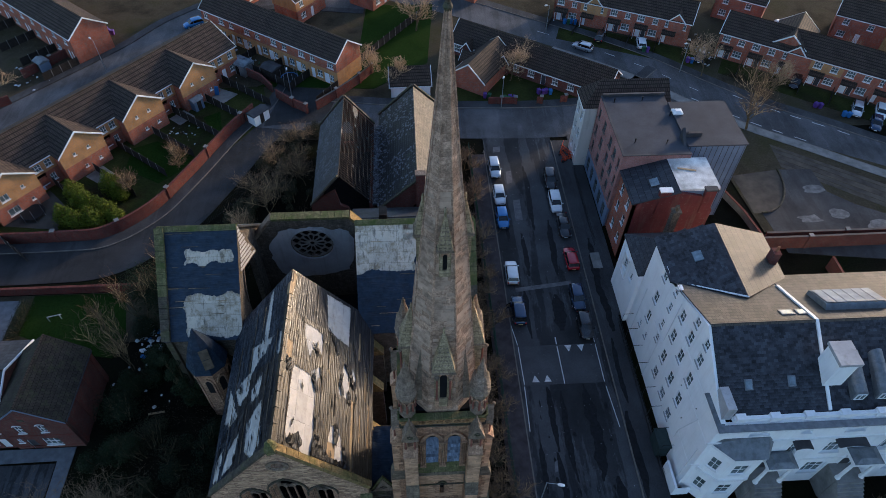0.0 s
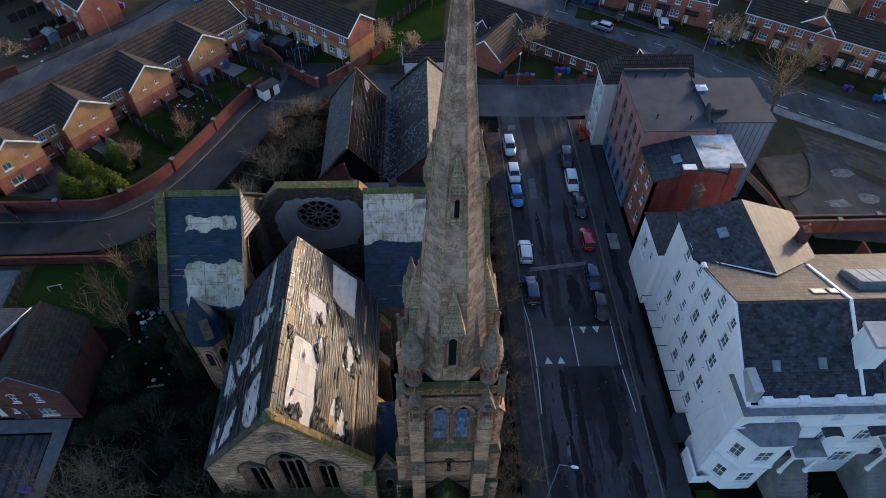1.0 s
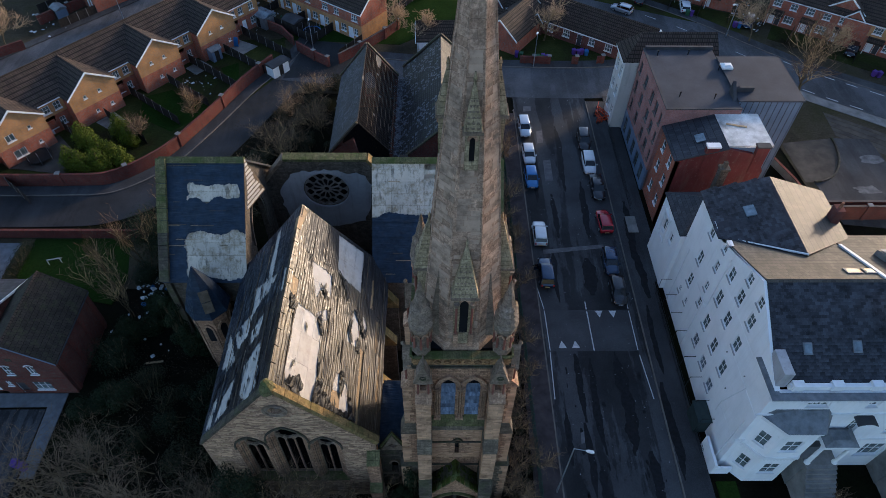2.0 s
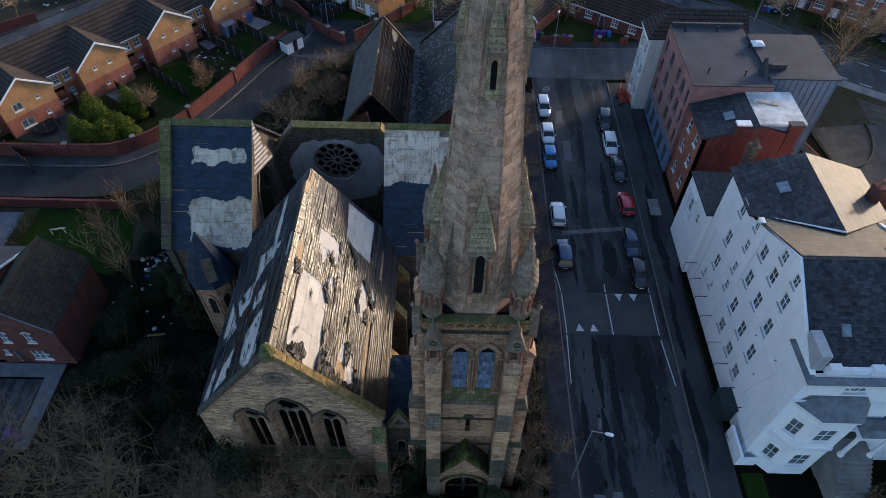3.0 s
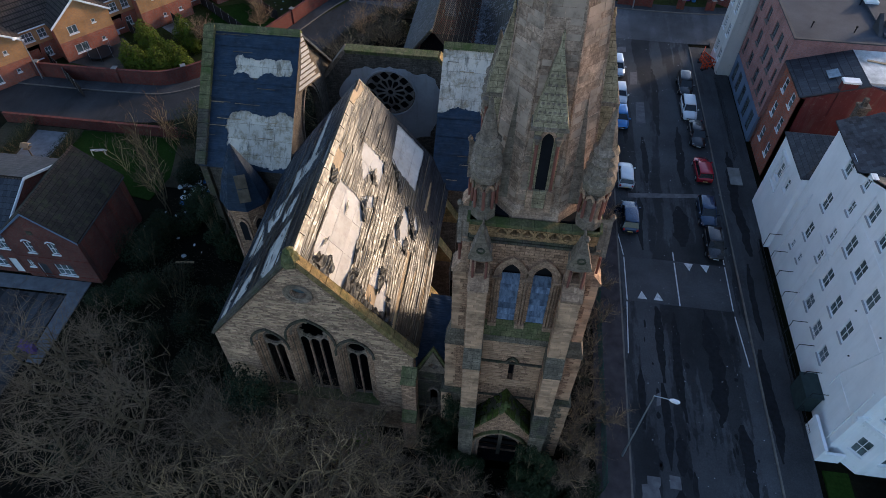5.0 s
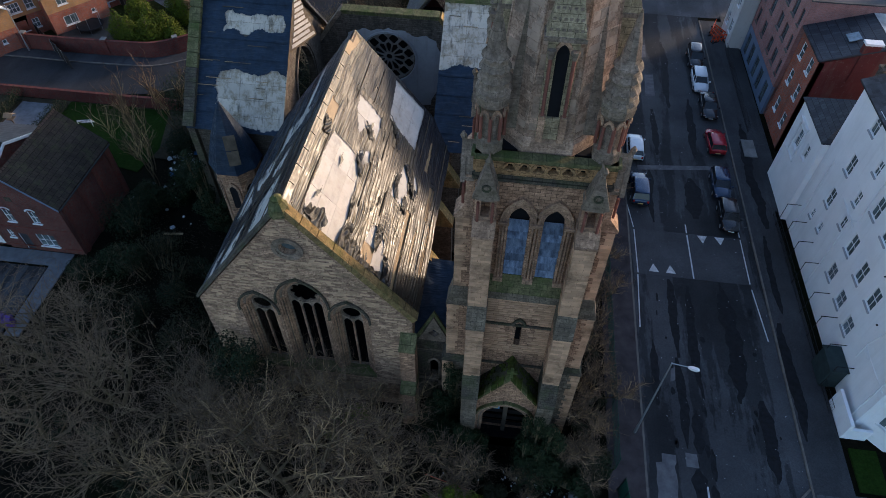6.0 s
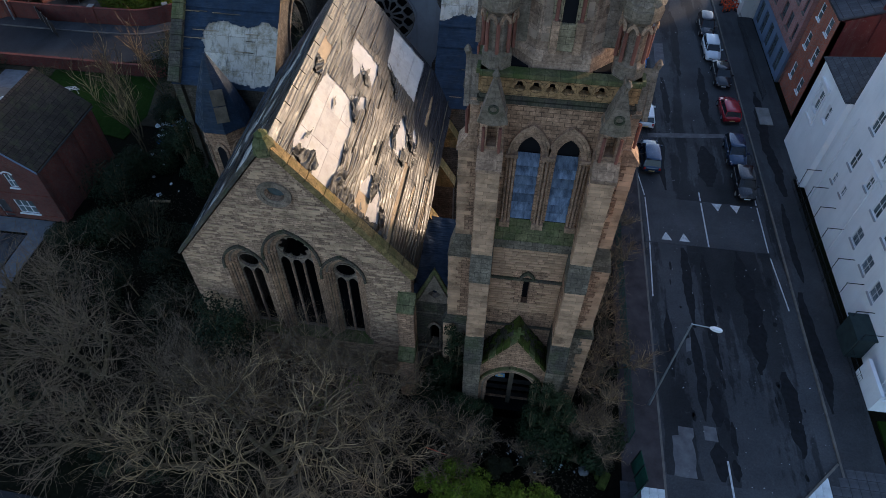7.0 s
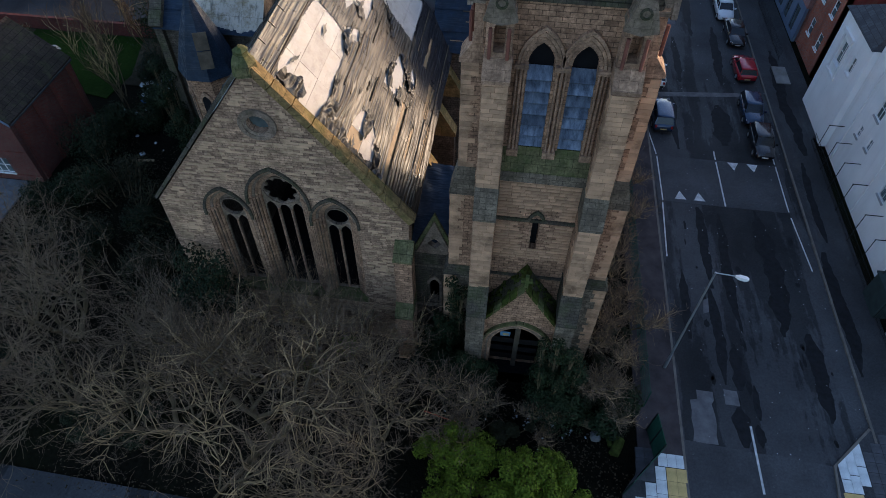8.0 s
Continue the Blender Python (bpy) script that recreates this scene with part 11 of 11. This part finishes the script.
def barrier(at, rz):
    b = thing("road_barrier", "orange plastic road barrier lying askew", "barrier", at, rz, "orange road barriers")
    bm = boxes((-1.0, 1.0, -0.03, 0.03, 0.85, 1.0), (-1.0, 1.0, -0.03, 0.03, 0.35, 0.5))
    for i in range(5):
        box(bm, -1.0 + i * 0.47, -0.9 + i * 0.47, -0.03, 0.03, 0.1, 0.95)
    part("panel", bm, ORANGE, b)
    for s in (-0.8, 0.8):
        part("foot", boxes((s - 0.12, s + 0.12, -0.3, 0.3, 0.0, 0.1)), RUBBER, b)
    return b


barrier((25.0, 79.8, 0.12), 70), barrier((25.6, 78.6, 0.12), -60), barrier((25.3, 76.9, 0.12), 20), barrier((24.8, 77.6, 0.12), 110)
solo("cellar_hatch", boxes((24.9, 26.2, 54.4, 57.2, 0.11, 0.2)), CONCRETE, "pale steel cellar hatch in the footway", "hatch")


def shed(at, rz, w, d, h, mat, roof, label):
    s = thing("garden_shed", label, "shed", at, rz, "garden sheds")
    part("wall", boxes((-w / 2, w / 2, -d / 2, d / 2, 0, h)), mat, s)
    part("roof", loft(bmesh.new(), [[(x, -d / 2 - 0.15, h), (x, d / 2 + 0.15, h), (x, d / 2 + 0.15, h + 0.1), (x, 0, h + 0.5), (x, -d / 2 - 0.15, h + 0.1)] for x in (-w / 2 - 0.15, w / 2 + 0.15)]), roof, s)
    part("door", boxes((-0.4, 0.4, -d / 2 - 0.03, -d / 2, 0.05, 1.8)), TIMBER_DARK, s)
    return s


shed((-25.4, 89.6, 0), 50, 3.2, 1.8, 1.9, WHITE_TRIM, LEAD_DARK, "small white shed with a dark felt roof")
shed((-36.4, 93.4, 0), 50, 1.8, 1.4, 1.9, CLAD, LEAD, "grey plastic garden shed")
shed((-30.2, 104.4, 0), -36, 3.4, 2.6, 2.1, STEEL, GLASS_SKY, "glazed grey garden shelter")
shed((-24.6, 102.4, 0), -36, 2.8, 2.4, 2.2, TIMBER_DARK, LEAD_DARK, "dark felt roofed garden shed")
shed((-66.8, 106.4, 0), -41, 2.2, 1.8, 1.9, CLAD, LEAD, "grey garden shed in a back yard")
for x, y, r in ((-21.4, 101.3, 1.5), (-55.4, 68.4, 1.6)):
    t = thing("trampoline", "round dark garden trampoline with a net frame", "trampoline", (x, y, 0), group="trampolines")
    part("mat", lathe(bmesh.new(), 0, 0, [(r, 0.62), (r, 0.66)], 20), RUBBER, t)
    bm = bmesh.new()
    loft(bm, [ring(0, 0, z, q, 20) for q, z in ((r, 0.6), (r + 0.12, 0.64), (r, 0.7), (r - 0.1, 0.66))], caps=False)
    part("rim", bm, PLASTIC_BLUE if x > -30 else RUBBER, t)
    for i in range(6):
        a = 2 * math.pi * i / 6
        part("pole", tube(bmesh.new(), (r * math.cos(a), r * math.sin(a), 0), (r * math.cos(a), r * math.sin(a), 2.2), 0.03, n=5), STEEL, t)
g = thing("goal_frame", "small white folding goal frame on the lawn", "goal", (-46.0, 49.3, 0.03), 15)
bm = bmesh.new()
for a, b in (((-0.7, 0, 0), (-0.7, 0, 0.9)), ((0.7, 0, 0), (0.7, 0, 0.9)), ((-0.7, 0, 0.9), (0.7, 0, 0.9)), ((-0.7, 0, 0.9), (-0.6, 0.8, 0)), ((0.7, 0, 0.9), (0.6, 0.8, 0)), ((-0.6, 0.8, 0), (0.6, 0.8, 0)), ((-0.7, 0, 0.9), (0.6, 0.8, 0)), ((0.7, 0, 0.9), (-0.6, 0.8, 0))):
    tube(bm, a, b, 0.04, n=5)
part("frame_tube", bm, WHITE_TRIM, g)
bt = thing("bird_table", "timber bird table with a pale pitched roof", "bird table", (-53.4, 48.0, 0.05))
part("post", lathe(bmesh.new(), 0, 0, [(0.25, 0), (0.08, 0.15), (0.06, 1.3)], 6), TIMBER, bt)
part("tray", boxes((-0.35, 0.35, -0.35, 0.35, 1.3, 1.36)), TIMBER, bt)
part("roof", loft(bmesh.new(), [[(x, -0.45, 1.7), (x, 0, 2.0), (x, 0.45, 1.7), (x, 0, 1.93)] for x in (-0.5, 0.5)]), BOARD_TAN, bt)
setting("patio", slab([(-58.9, 66.3), (-51.0, 65.2), (-50.9, 69.5), (-54.9, 73.6)], -0.03, 0.07), CONCRETE_DARK, "dark flagged garden patio", "patio")
setting("patio", slab([(-55.5, 46.4), (-51.6, 46.4), (-51.6, 52.6), (-55.5, 52.6)], -0.03, 0.06), FLAG_PATIO, "pale flagged garden patio", "patio")
for poly in ([(-38.0, 96.5), (-33.0, 93.8), (-30.2, 97.3), (-35.2, 100.0)], [(-40.8, 90.6), (-38.6, 88.8), (-36.6, 91.2), (-38.8, 93.0)], [(-50.5, 76.5), (-48.0, 74.8), (-46.2, 77.0), (-48.6, 79.0)]):
    setting("patio", slab(poly, -0.03, 0.06), CONCRETE, "weathered flagged garden patio", "patio")
solo("blue_tarpaulin", loft(bmesh.new(), [[(-35.2, 97.4, 0.1), (-33.4, 97.0, 0.1), (-33.3, 97.3, 1.6), (-35.1, 97.7, 1.7)], [(-35.3, 97.8, 0.1), (-33.5, 97.4, 0.1), (-33.4, 97.5, 1.6), (-35.1, 97.9, 1.7)]]), PLASTIC_BLUE, "bright blue tarpaulin against a wall", "tarpaulin")


def litter(name, label, cx, cy, w, d, n, seed, mats, size=0.35):
    """Loose rubbish, piece by piece."""
    r = random.Random(seed)
    for i in range(n):
        x, y, s = cx + r.gauss(0, w), cy + r.gauss(0, d), size * r.uniform(0.4, 1.6)
        bm = bmesh.new()
        bmesh.ops.create_icosphere(bm, subdivisions=1, radius=s * 0.5)
        for v in bm.verts:
            v.co = Vector((v.co.x * r.uniform(0.7, 1.6), v.co.y * r.uniform(0.5, 1.2), v.co.z * r.uniform(0.2, 0.6)))
        bm.transform(Matrix.Translation((x, y, s * 0.1)) @ pose(0, 0, 0, r.uniform(-20, 20), r.uniform(-20, 20), r.uniform(0, 360)))
        solo(name, bm, r.choice(mats), label, "rubbish", "scattered rubbish")


litter("rubbish", "crumpled pale dumped rubbish on dark ground", -33.4, 46.0, 0.9, 1.3, 34, 1, [CLOTH, FLAG, PLASTIC_BLUE, WHITE_TRIM], 0.55)
litter("rubbish", "crumpled pale dumped rubbish on dark ground", -32.8, 38.5, 1.6, 2.2, 10, 2, [CLOTH, WHITE_TRIM])
litter("rubbish", "heap of broken furniture and rubbish in a garden", -37.2, 86.8, 1.4, 1.4, 22, 3, [CLOTH, STEEL, FLAG, TIMBER])
litter("rubbish", "pale litter scattered before the porch", 4.2, 16.6, 2.2, 0.7, 60, 4, [CLOTH, FLAG], 0.12)
litter("rubbish", "dumped rubble and rubbish beside a house", 57.6, 108.5, 1.1, 3.0, 30, 5, [CLOTH, FLAG, CONCRETE], 0.5)
litter("rubbish", "garden clutter beside a fence", -28.5, 107, 3.0, 2.0, 18, 6, [CLOTH, STEEL, PLASTIC_GREEN], 0.5)
litter("rubbish", "garden clutter in a back yard", -68, 104, 2.4, 2.4, 14, 7, [CLOTH, STEEL], 0.5)
solo("timber_offcut", box(bmesh.new(), -0.9, 0.9, -0.1, 0.1, 0.15, 0.25, Matrix.Translation((-30.2, 35.6, -0.2)) @ pose(0, 0, 0, 0, 0, 8)), BOARD_TAN, "pale plank lying on brambles", "plank")
solo("red_tape", tube(bmesh.new(), (-3.2, 15.9, 1.1), (-0.2, 15.3, 0.9), 0.03, n=5), ORANGE, "red plastic tape strung between shrubs", "tape")


# ---- leaf litter and grit ----
def scatter(name, label, areas, size, mat, seed, lift):
    """Small flat scraps lying loose over patches of ground."""
    r = random.Random(seed)
    verts, faces = [], []
    for x0, x1, y0, y1, n in areas:
        for _ in range(n):
            x, y = r.uniform(x0, x1), r.uniform(y0, y1)
            if noise.noise(Vector((x * 0.35, y * 0.35, seed))) < -0.12:
                continue
            s, a, h = size * r.uniform(0.5, 1.5), r.random() * 6.28, lift + r.uniform(0.01, 0.08)
            c, d = math.cos(a) * s, math.sin(a) * s
            i = len(verts)
            verts += [(x - c, y - d, h), (x + d * 0.6, y - c * 0.6, h + s * r.uniform(-0.3, 0.6)), (x + c, y + d, h + 0.3 * s), (x - d * 0.6, y + c * 0.6, h)]
            faces.append((i, i + 1, i + 2, i + 3))
    me = bpy.data.meshes.new(name)
    me.from_pydata(verts, [], faces)
    me.materials.append(mat)
    return tagged(new(name, me), label, "litter", kind="stuff")


LITTER = leafy("dead leaves", (0.015, 0.011, 0.006), (0.075, 0.055, 0.033), 0.9)
GRIT = leafy("pale grit", (0.10, 0.10, 0.10), (0.5, 0.5, 0.5), 0.9)
scatter("leaf_litter", "dead brown leaves and twigs strewn over dark ground", ((-36, 9, 9, 20.5, 9000), (-36, -18, 20, 44, 8000), (4.5, 9.4, 14, 84, 5000), (-30, -4, 53, 88, 7000), (-5, 9.4, 20, 56, 1500)), 0.065, LITTER, 5, 0.0)
scatter("road_grit", "pale grit and scraps of paper on asphalt", ((12.5, 22.5, 10, 84, 420), (22.9, 26.2, 18, 60, 160), (9.6, 12.0, 15, 80, 120)), 0.045, GRIT, 6, 0.02)

# ---- stones and slates, piece by piece, on the faces nearest to the way ----


BLOCK_ONE, BLOCK_REST = own_tone("weathered block", (0.51, 0.305, 0.183), 0.42), island_tone("weathered blocks", (0.50, 0.30, 0.18), 0.42)
COURSE_REST = island_tone("weathered thin courses", (0.531, 0.346, 0.214), 0.22)
SLATE_ONE, SLATE_REST = own_tone("single slate", (0.043, 0.046, 0.055), 0.9, 0.55), island_tone("slates", (0.043, 0.046, 0.055), 0.9, 0.55)


def block_mesh(name, lx, ly, lz, mat):
    """A block with its front edges worn back; origin at its back centre."""
    e = min(lx, lz) * 0.08
    bm = bmesh.new()
    loft(bm, [[(-lx / 2, 0, -lz / 2), (-lx / 2, 0, lz / 2), (lx / 2, 0, lz / 2), (lx / 2, 0, -lz / 2)][::-1], [(-lx / 2, -ly * 0.6, -lz / 2), (-lx / 2, -ly * 0.6, lz / 2), (lx / 2, -ly * 0.6, lz / 2), (lx / 2, -ly * 0.6, -lz / 2)][::-1],
              [(-lx / 2 + e, -ly, -lz / 2 + e), (-lx / 2 + e, -ly, lz / 2 - e), (lx / 2 - e, -ly, lz / 2 - e), (lx / 2 - e, -ly, -lz / 2 + e)][::-1]])
    bm.normal_update()
    return as_mesh(bm, name, mat)


def piece(name, me, parent, m):
    """An object of its own on a shared mesh, under a thing drawn in world metres."""
    ob = new(name, me)
    ob.parent = parent
    root = parent
    while root.parent:
        root = root.parent
    ob.matrix_local = WORLD[root.name] @ m if root.name in WORLD else m
    return ob


def find(name, parent_name):
    return next(o for o in scene.objects if o.name.split(".")[0] == name and o.parent and o.parent.name == parent_name)


def face_tower():
    tw = scene.objects["church_tower"]
    wall = find("wall", "church_tower")
    rnd = random.Random(31)
    m = wall_at((AX - HB, FY), (AX + HB, FY))
    shapes = {}
    rest, count, H = [], 0, 0.205
    c = HB + 0.07

    def clear(xa, xb, z):
        if abs((xa + xb) / 2 - c) < (xb - xa) / 2 + 0.5 and 11.3 < z < 14.2:
            return False
        if z < 10.4:
            return False
        return not (13.25 < z < 13.65)
    z = 10.5
    while z < 16.15:
        for xa, xb in course(rnd, 1.16, 2 * HB - 1.16, (0.3, 0.4, 0.5, 0.6, 0.7)):
            if not clear(xa, xb, z + H / 2):
                continue
            depth = rnd.choice((0.015, 0.03, 0.045))
            key = (round(xb - xa, 1), depth)
            if key not in shapes:
                shapes[key] = block_mesh("stone", key[0] - 0.02, depth, H - 0.02, BLOCK_ONE)
            if count < 300:
                piece("stone", shapes[key], wall, m @ Matrix.Translation(((xa + xb) / 2, 0.002, z + H / 2)))
                count += 1
        z += H
    # quoined faces of the buttresses, and the spandrels above the belfry lights: joined
    bm = bmesh.new()
    for k in range(4):
        mk = Matrix.Translation((AX, AY, 0)) @ pose(0, 0, 0, 0, 0, 90 * k) @ Matrix.Translation((-HB, -HB, 0))
        cut = 0.0 if k == 0 else 0.33
        for x0 in (0.12, 2 * HB - 1.12):
            for z0, z1, d in ((0, 8.3, 1.75 - cut), (9.2, 14.6, 1.5 - cut), (16.4, 21.9, 1.15 - cut)):
                z, i = z0, 0
                while z < z1 - 0.1:
                    h = min(rnd.choice((0.18, 0.22, 0.28)), z1 - z)
                    split = rnd.choice((0.35, 0.5, 0.65))
                    for xa, xb in ((0.0, split), (split, 1.0)):
                        dd = rnd.choice((0.008, 0.016, 0.026))
                        box(bm, x0 + xa + 0.008, x0 + xb - 0.008, -d - dd, -d + 0.01, z + 0.008, z + h - 0.008, mk)
                    for s in (0, 1):
                        dd = rnd.choice((0.008, 0.016, 0.024))
                        w = rnd.choice((0.4, 0.55, 0.7))
                        xa = x0 - dd if s == 0 else x0 + 1.0 - 0.01
                        box(bm, xa, xa + dd + 0.01, -d + 0.01, -d + w, z + 0.008, z + h - 0.008, mk)
                    z, i = z + h, i + 1
    tagged(part("quoin", bm, BLOCK_REST, tw, "worn square sandstone quoins"), kind="stuff")


def face_gable():
    nv = scene.objects["church_nave"]
    rnd = random.Random(33)
    m = wall_at((EXL, GY), (EXR, GY))
    W, c = EXR - EXL, RX - EXL
    bm, H, z = bmesh.new(), 0.155, 2.2

    def solid(x, zz):
        for cx, w, zs in GABLE_WINS:
            o = w + 1.36
            if abs(x - cx) < o / 2 and 3.9 < zz < zs + 0.1:
                return False
            if zz >= zs and abs(x - cx) < o / 2 and (abs(x - cx) + 0.28 * o) ** 2 + (zz - zs) ** 2 < (0.78 * o) ** 2:
                return False
        return (x - c) ** 2 + (zz - 17.2) ** 2 > 0.98 ** 2
    while z < RZ - 0.5:
        lim = 1.0 if z < EZ else (RZ - z) / (RZ - EZ)
        xa0, xb0 = c - c * lim + 0.35, c + (W - c) * lim - 0.35
        for xa, xb in course(rnd, xa0, xb0, (0.35, 0.5, 0.65, 0.8)) if xb0 - xa0 > 0.4 else []:
            if rnd.random() < 0.45 and all(solid(x, q) for x in (xa, (xa + xb) / 2, xb) for q in (z, z + H)):
                box(bm, xa + 0.012, xb - 0.012, -rnd.choice((0.01, 0.02, 0.035)), 0.01, z + 0.01, z + H - 0.01, m)
        z += H
    tagged(part("coursed_stone", bm, COURSE_REST, nv, "thin uneven courses of sandstone"), kind="stuff")


def face_slates():
    ob = scene.objects["white_terrace"]
    roof = find("front_roof", "white_terrace")
    rnd = random.Random(35)
    me = {}
    yr, zr, ye, ze = 32.0, 18.95, 24.9, 14.75
    d = Vector((0, ye - yr, ze - zr))
    L = d.length
    d.normalize()
    nrm = Vector((0, d.z, -d.y))
    nrm = nrm if nrm.z > 0 else -nrm
    rest = bmesh.new()
    count = 0
    gauge, w = 0.27, 0.42
    rows = int((L - 0.1) / gauge)
    for r in range(rows):
        dist = L - (r + 0.5) * gauge
        x = 27.75 + (w / 2 if r % 2 else 0)
        while x < 60:
            x1 = x + w - 0.02
            if x < 37.4 and x1 > 37.4 or 37.4 <= x < 37.8:
                x += w
                continue
            tilt = rnd.uniform(0.012, 0.03)
            p = Vector((0, yr, zr + 0.15)) + d * dist
            if count < 300 and x < 37.4:
                key = round(tilt, 2)
                if key not in me:
                    b2 = bmesh.new()
                    box(b2, -w / 2 + 0.01, w / 2 - 0.01, -gauge * 0.62, gauge * 0.62, 0, 0.012)
                    for v in b2.verts:
                        v.co.z += (0.5 - v.co.y / gauge / 1.24) * key * 1.6
                    me[key] = as_mesh(b2, "slate", SLATE_ONE)
                mm = Matrix.Identity(4)
                mm.col[0][:3], mm.col[1][:3], mm.col[2][:3], mm.col[3][:3] = (1, 0, 0), -d, nrm, p + Vector((x + w / 2, 0, 0)) + nrm * 0.01
                piece("slate", me[key], roof, mm)
                count += 1
            else:
                a, b = p - d * gauge * 0.6 + nrm * 0.004, p + d * gauge * 0.6 + nrm * (0.01 + tilt)
                q = [rest.verts.new(Vector((xx, 0, 0)) + v) for xx, v in ((x, a), (x, b), (x1, b), (x1, a))]
                f = [rest.verts.new(v.co - nrm * 0.025) for v in q[1:3]]
                rest.faces.new(q)
                rest.faces.new((q[1], f[0], f[1], q[2]))
            x += w
    # the cross roof's dark slope
    xr, z2, xw, zw = 33.4, 17.36, 27.1, 15.36
    d2 = Vector((xw - xr, 0, zw - z2))
    L2 = d2.length
    d2.normalize()
    n2 = Vector((d2.z, 0, -d2.x))
    n2 = n2 if n2.z > 0 else -n2
    for r in range(int(L2 / gauge)):
        dist = L2 - (r + 0.5) * gauge
        t = dist / L2
        y = 36.4 + 3.7 * t + (w / 2 if r % 2 else 0)
        while y < 46.2:
            tilt = rnd.uniform(0.012, 0.03)
            p = Vector((xr, 0, z2)) + d2 * dist
            if not (41.6 < y + w / 2 < 43.4 and 29.7 < p.x < 31.2):
                a, b = p - d2 * gauge * 0.6 + n2 * 0.004, p + d2 * gauge * 0.6 + n2 * (0.01 + tilt)
                q = [rest.verts.new(Vector((0, yy, 0)) + v) for yy, v in ((y, a), (y + w - 0.02, a), (y + w - 0.02, b), (y, b))]
                rest.faces.new(q)
            y += w
    tagged(part("slate", rest, SLATE_REST, ob, "dark uneven roof slates"), kind="stuff")


face_tower()
face_gable()
face_slates()
